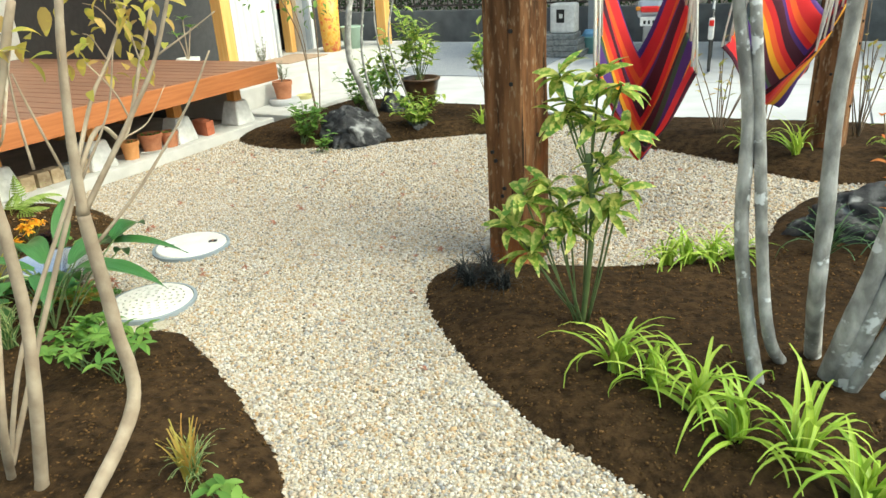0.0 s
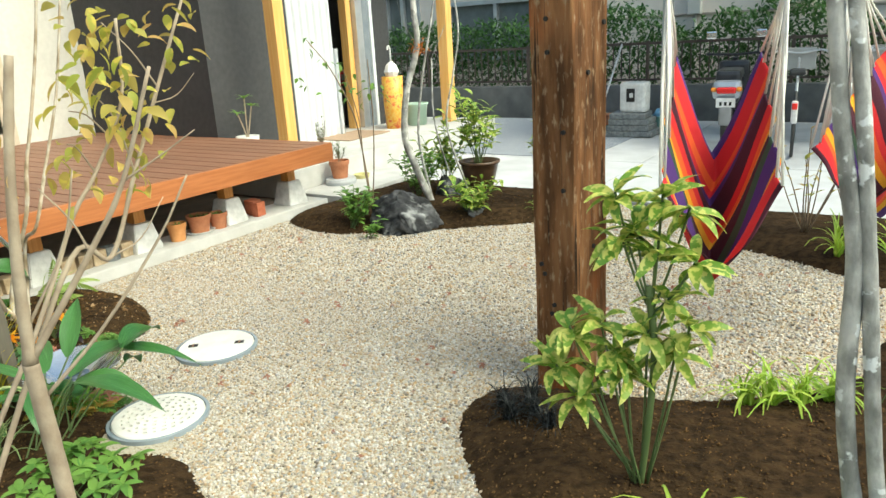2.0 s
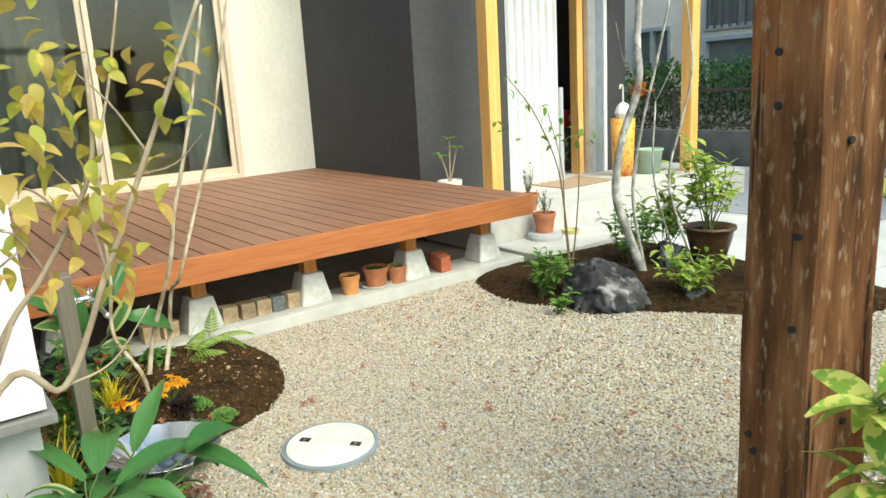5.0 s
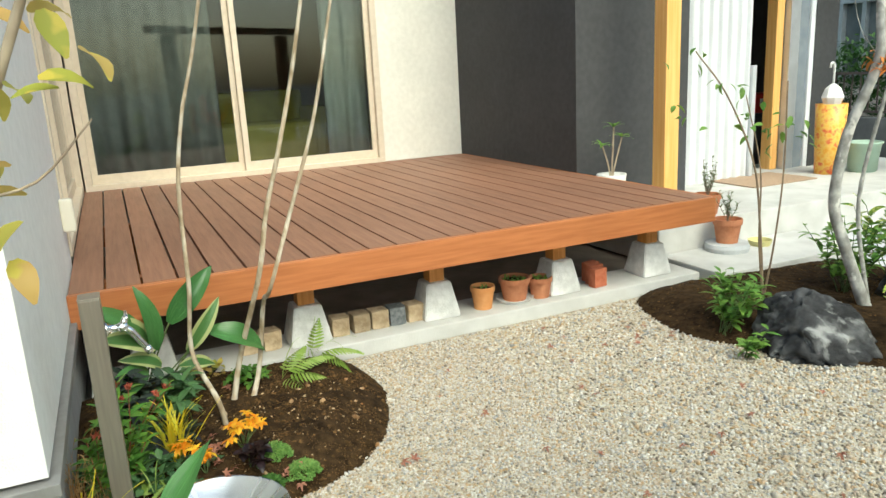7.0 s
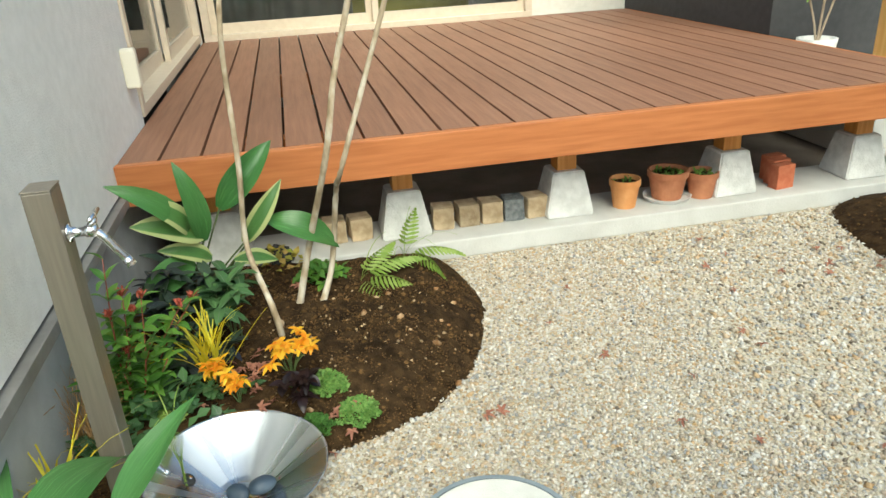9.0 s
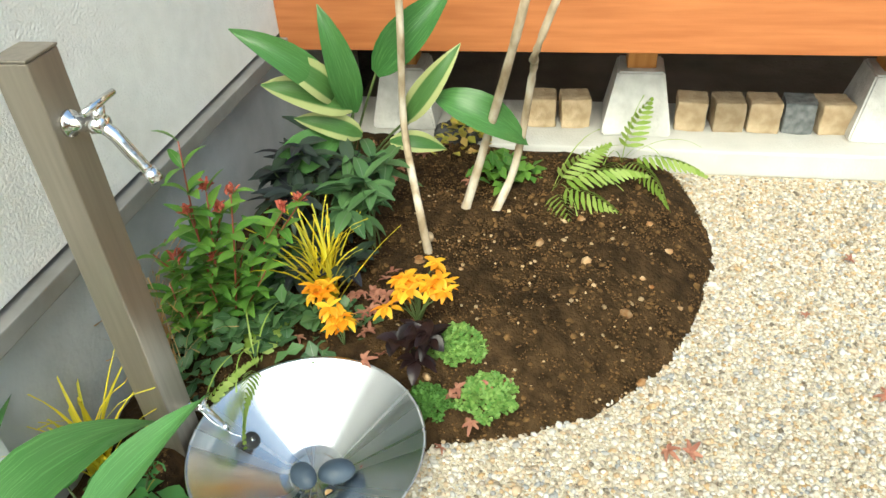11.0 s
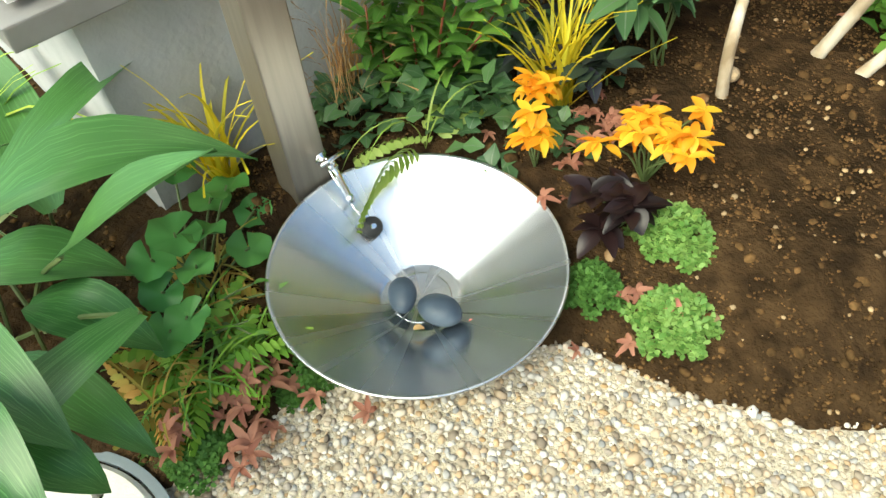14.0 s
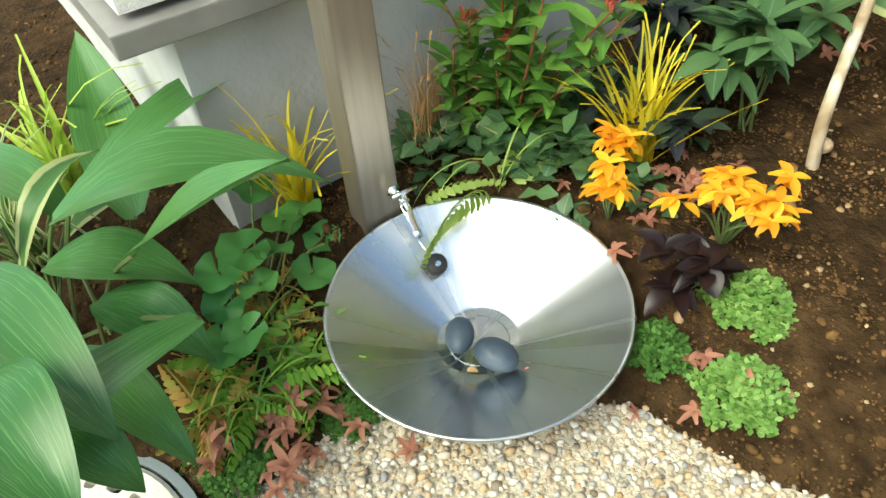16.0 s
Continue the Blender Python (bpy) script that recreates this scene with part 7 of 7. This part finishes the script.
def moped(x, y, turn):
    t = thing("moped", pose(x, y, 0.02, 0, 0, turn), "dark moped with silver tail and mirrors on the driveway", "moped")
    for yy in (0.0, 1.2):
        wl = part("wheel", torus(0.21, 0.05), M_black, t, at=pose(0, yy, 0.26, 0, 0, 90))
        part("rim", torus(0.15, 0.02), M_alu, wl)
    part("body", box((0, 0.15, 0.62), (0.26, 0.7, 0.26), 0.08), M_blackpaint, t)
    part("tail", box((0, -0.2, 0.66), (0.30, 0.2, 0.2), 0.06), mat("silver_paint", (0.4, 0.43, 0.48), (0.46, 0.49, 0.54), rough=0.3, metal=0.5), t, "silver tail cover")
    part("tail_light", box((0, -0.30, 0.66), (0.20, 0.05, 0.07), 0.02), M_redlens, t, "red tail light")
    for s in (-1, 1):
        part("indicator", box((s * 0.13, -0.29, 0.67), (0.06, 0.05, 0.05), 0.02), mat("orange_lens", (0.7, 0.25, 0.03), rough=0.2) if s < 0 else bpy.data.materials["orange_lens"], t)
    pl = part("number_plate", box((0, -0.33, 0.53), (0.2, 0.008, 0.1), 0.003), M_cap, t, "white number plate")
    for k in range(3):
        part("plate_mark", box((-0.05 + 0.05 * k, -0.336, 0.52), (0.025, 0.003, 0.04)), M_hole, pl)
    part("mudguard", box((0, -0.32, 0.38), (0.13, 0.05, 0.2), 0.02), mat("grey_guard", (0.2, 0.2, 0.2), (0.25, 0.25, 0.25), rough=0.5), t)
    part("seat", box((0, 0.2, 0.80), (0.27, 0.62, 0.12), 0.05), M_blackpaint, t)
    part("front_shield", box((0, 0.85, 0.62), (0.36, 0.14, 0.6), 0.06), M_blackpaint, t)
    part("steering", tube([(0, 1.15, 0.3), (0, 0.9, 0.95)], 0.03, 10), M_blackpaint, t)
    part("handlebar", tube([(-0.33, 0.83, 1.0), (0, 0.9, 0.98), (0.33, 0.83, 1.0)], 0.016, 8), M_blackpaint, t)
    for s in (-1, 1):
        mr = part("mirror", box((s * 0.28, 0.86, 1.22), (0.12, 0.03, 0.09), 0.014), M_chrome, t, "round mirror")
        part("mirror_stalk", tube([(s * 0.25, 0.86, 1.0), (s * 0.28, 0.86, 1.18)], 0.006, 6), M_blackpaint, mr)


moped(-1.92, 9.15, 8)


def bicycle(x, y, turn, label):
    t = thing("bicycle", pose(x, y, 0.02, 0, 0, turn), label, "bicycle", "parked bicycles")
    for xx in (0.0, 1.05):
        wl = part("wheel", torus(0.32, 0.018, 32, 6), M_black, t, at=Matrix.Translation((xx, 0, 0.34)))
        bm = bmesh.new()
        for k in range(12):
            a = k * math.tau / 12
            tube([(0, 0, 0), (0.31 * math.cos(a), 0, 0.31 * math.sin(a))], 0.0015, 4, bm)
        part("spokes", bm, M_chrome, wl)
    for a, b in (((0, 0, 0.34), (0.42, 0, 0.30)), ((0, 0, 0.34), (0.33, 0, 0.72)), ((0.42, 0, 0.30), (0.33, 0, 0.78)), ((0.42, 0, 0.30), (0.92, 0, 0.72)), ((0.36, 0, 0.6), (0.9, 0, 0.8)), ((1.05, 0, 0.34), (0.88, 0, 0.95))):
        part("tube", tube([a, b], 0.014, 8), M_alu, t)
    part("saddle", box((0.30, 0, 0.84), (0.26, 0.15, 0.06), 0.025), M_black, t)
    part("handlebar", tube(curve_pts([(0.72, -0.27, 1.02), (0.88, -0.2, 1.03), (0.9, 0, 1.0), (0.88, 0.2, 1.03), (0.72, 0.27, 1.02)], 4), 0.011, 8), M_alu, t)
    part("rear_mudguard", box((-0.33, 0, 0.50), (0.06, 0.06, 0.22), 0.02), M_cap, t)
    part("reflector", box((-0.37, 0, 0.56), (0.03, 0.05, 0.06), 0.01), M_redlens, t, "red reflector")
    part("basket", span(0.92, 1.2, -0.17, 0.17, 0.82, 1.05, 0.01), mat("grey_basket", (0.3, 0.3, 0.28), (0.36, 0.36, 0.34), rough=0.6), t, "grey basket")


bicycle(-1.15, 8.6, 97, "silver city bicycle with a basket on the driveway")
bicycle(-0.72, 8.5, 84, "silver city bicycle with a red reflector on the driveway")
bicycle(-0.2, 8.6, 100, "old city bicycle among others on the driveway")


# ---- loose gravel and soil crumbs ----
ICO = bmesh.new()
bmesh.ops.create_icosphere(ICO, subdivisions=1, radius=1)
ICO_V = np.array([v.co[:] for v in ICO.verts])
ICO_F = np.array([[v.index for v in f.verts] for f in ICO.faces])
ICO.free()
OCT_V = np.array([(1, 0, 0), (0, 1, 0), (-1, 0, 0), (0, -1, 0), (0, 0, 1), (0, 0, -1)], float)
OCT_F = np.array([(0, 1, 4), (1, 2, 4), (2, 3, 4), (3, 0, 4), (1, 0, 5), (2, 1, 5), (3, 2, 5), (0, 3, 5)])


def pebbles(name, x, y, z, size, V, F, material, label, category, seed, flat=0.7):
    rg = np.random.default_rng(seed)
    n = len(x)
    a = rg.uniform(0, math.tau, n)
    s = size * np.exp(rg.normal(0, 0.28, n))
    ax = np.stack([s * rg.uniform(0.85, 1.35, n), s * rg.uniform(0.7, 1.0, n), s * rg.uniform(flat - 0.15, flat + 0.15, n)], 1)
    P = V[None] * (1 + rg.normal(0, 0.10, (n, len(V), 1))) * ax[:, None, :]
    ti = rg.normal(0, 0.35, n)
    c, si = np.cos(ti)[:, None], np.sin(ti)[:, None]
    P = np.stack([P[..., 0] * c - P[..., 2] * si, P[..., 1], P[..., 0] * si + P[..., 2] * c], 2)
    c, si = np.cos(a)[:, None], np.sin(a)[:, None]
    P = np.stack([P[..., 0] * c - P[..., 1] * si + x[:, None], P[..., 0] * si + P[..., 1] * c + y[:, None], P[..., 2] + z[:, None]], 2)
    Fs = (F[None] + (np.arange(n) * len(V))[:, None, None]).reshape(-1, 3)
    me = bpy.data.meshes.new(name)
    me.vertices.add(n * len(V))
    me.vertices.foreach_set("co", P.astype(np.float32).ravel())
    me.loops.add(Fs.size)
    me.loops.foreach_set("vertex_index", Fs.astype(np.int32).ravel())
    me.polygons.add(len(Fs))
    me.polygons.foreach_set("loop_start", np.arange(0, Fs.size, 3, dtype=np.int32))
    me.update(calc_edges=True)
    me.validate()
    me.shade_smooth()
    ob = put(name, me, material)
    return tagged(ob, label, category, kind="stuff")


def bed_clear(x, y, margin=0.0):
    ok = (x > -4.515)
    for _, poly, _ in BEDS:
        ok &= signed(poly, x, y) < margin
    for cx, cy in ((-2.948, 2.589), (-2.60, 1.99)):
        ok &= np.hypot(x - cx, y - cy) > 0.20
    return ok & (np.hypot(x + 3.259, y - 2.005) > 0.075)


def scatter(x0, x1, y0, y1, per, seed):
    rg = np.random.default_rng(seed)
    st = 1 / math.sqrt(per)
    X, Y = np.meshgrid(np.arange(x0, x1, st), np.arange(y0, y1, st))
    return X.ravel() + rg.uniform(-0.5, 0.5, X.size) * st, Y.ravel() + rg.uniform(-0.5, 0.5, X.size) * st, rg


gx, gy, rg_ = scatter(-4.52, -2.35, 1.9, 3.5, 11500, 1)
k_ = bed_clear(gx, gy, 0.012)
pebbles("gravel_stones", gx[k_], gy[k_], rg_.uniform(-0.002, 0.004, k_.sum()), 0.0050, ICO_V, ICO_F, M_pebble, "loose cream and tan pea gravel around the basin", "gravel", 11)
gx, gy, rg_ = scatter(-2.35, 0.4, 0.6, 3.5, 8600, 2)
k_ = bed_clear(gx, gy, 0.012)
pebbles("gravel_stones", gx[k_], gy[k_], rg_.uniform(-0.002, 0.004, k_.sum()), 0.0058, ICO_V, ICO_F, M_pebble, "loose cream and tan pea gravel on the path", "gravel", 12)
gx, gy, rg_ = scatter(-4.52, 0.9, 3.5, 6.15, 4200, 3)
k_ = bed_clear(gx, gy, 0.012)
pebbles("gravel_stones", gx[k_], gy[k_], rg_.uniform(-0.002, 0.004, k_.sum()), 0.0082, OCT_V, OCT_F, M_pebble, "loose cream and tan pea gravel on the path", "gravel", 13)
gx, gy, rg_ = scatter(-2.2, 0.6, -2.5, 0.6, 1500, 4)
k_ = bed_clear(gx, gy, 0.012)
pebbles("gravel_stones", gx[k_], gy[k_], rg_.uniform(-0.002, 0.004, k_.sum()), 0.010, OCT_V, OCT_F, M_pebble, "loose cream and tan pea gravel on the path", "gravel", 14)

M_crumb = mat("soil_crumb", (0.052, 0.030, 0.011), (0.135, 0.075, 0.028), scale=60, rough=0.95, bump=0.4, island=0.45, spec=0.15)
M_clay = mat("clay_lump", (0.20, 0.09, 0.03), (0.42, 0.30, 0.17), scale=30, rough=0.95, bump=0.3, island=0.3, spec=0.15)
M_chip = mat("tan_chip", (0.28, 0.19, 0.09), (0.42, 0.31, 0.18), scale=60, rough=0.9, island=0.35)


def crumbs(poly, count, size, material, seed, label, box_=None, V=OCT_V, F=OCT_F):
    rg = np.random.default_rng(seed)
    x0, y0 = poly.min(0)
    x1, y1 = poly.max(0)
    if box_:
        x0, x1, y0, y1 = box_
    x, y = rg.uniform(x0, x1, count), rg.uniform(y0, y1, count)
    ok = (signed(poly, x, y) > 0.0) & (np.hypot(x + 3.259, y - 2.005) > 0.26)
    x, y = x[ok], y[ok]
    s = signed(poly, x, y)
    top = [t for _, p, t in BEDS if p is poly][0]
    pebbles("soil_crumbs", x, y, top * np.clip(s / 0.22, 0, 1) ** 0.7 + 0.004, size, V, F, material, label, "soil", seed)


crumbs(BED_TAP, 26000, 0.0030, M_crumb, 21, "small brown soil crumbs on the bed", (-4.5, -3.0, 1.6, 2.85))
crumbs(BED_TAP, 900, 0.0075, M_crumb, 26, "brown soil clods on the bed", (-4.5, -3.0, 1.6, 2.85), ICO_V, ICO_F)
crumbs(BED_TAP, 150, 0.0042, M_chip, 22, "tan stone chips strewn on the soil", (-4.2, -3.5, 2.05, 2.7), ICO_V, ICO_F)
crumbs(BED_TAP, 26, 0.011, M_clay, 27, "rusty clay lumps and tan stones on the soil", (-4.1, -3.3, 2.1, 2.75), ICO_V, ICO_F)
crumbs(BED_POST, 9000, 0.005, M_crumb, 23, "small brown soil crumbs on the bed", (-1.5, 0.6, 1.3, 3.4))
crumbs(BED_NEAR, 7000, 0.005, M_crumb, 24, "small brown soil crumbs on the bed", (-3.1, -0.9, 0.4, 2.0))
crumbs(BED_BACK, 2500, 0.006, M_crumb, 25, "small brown soil crumbs on the bed")
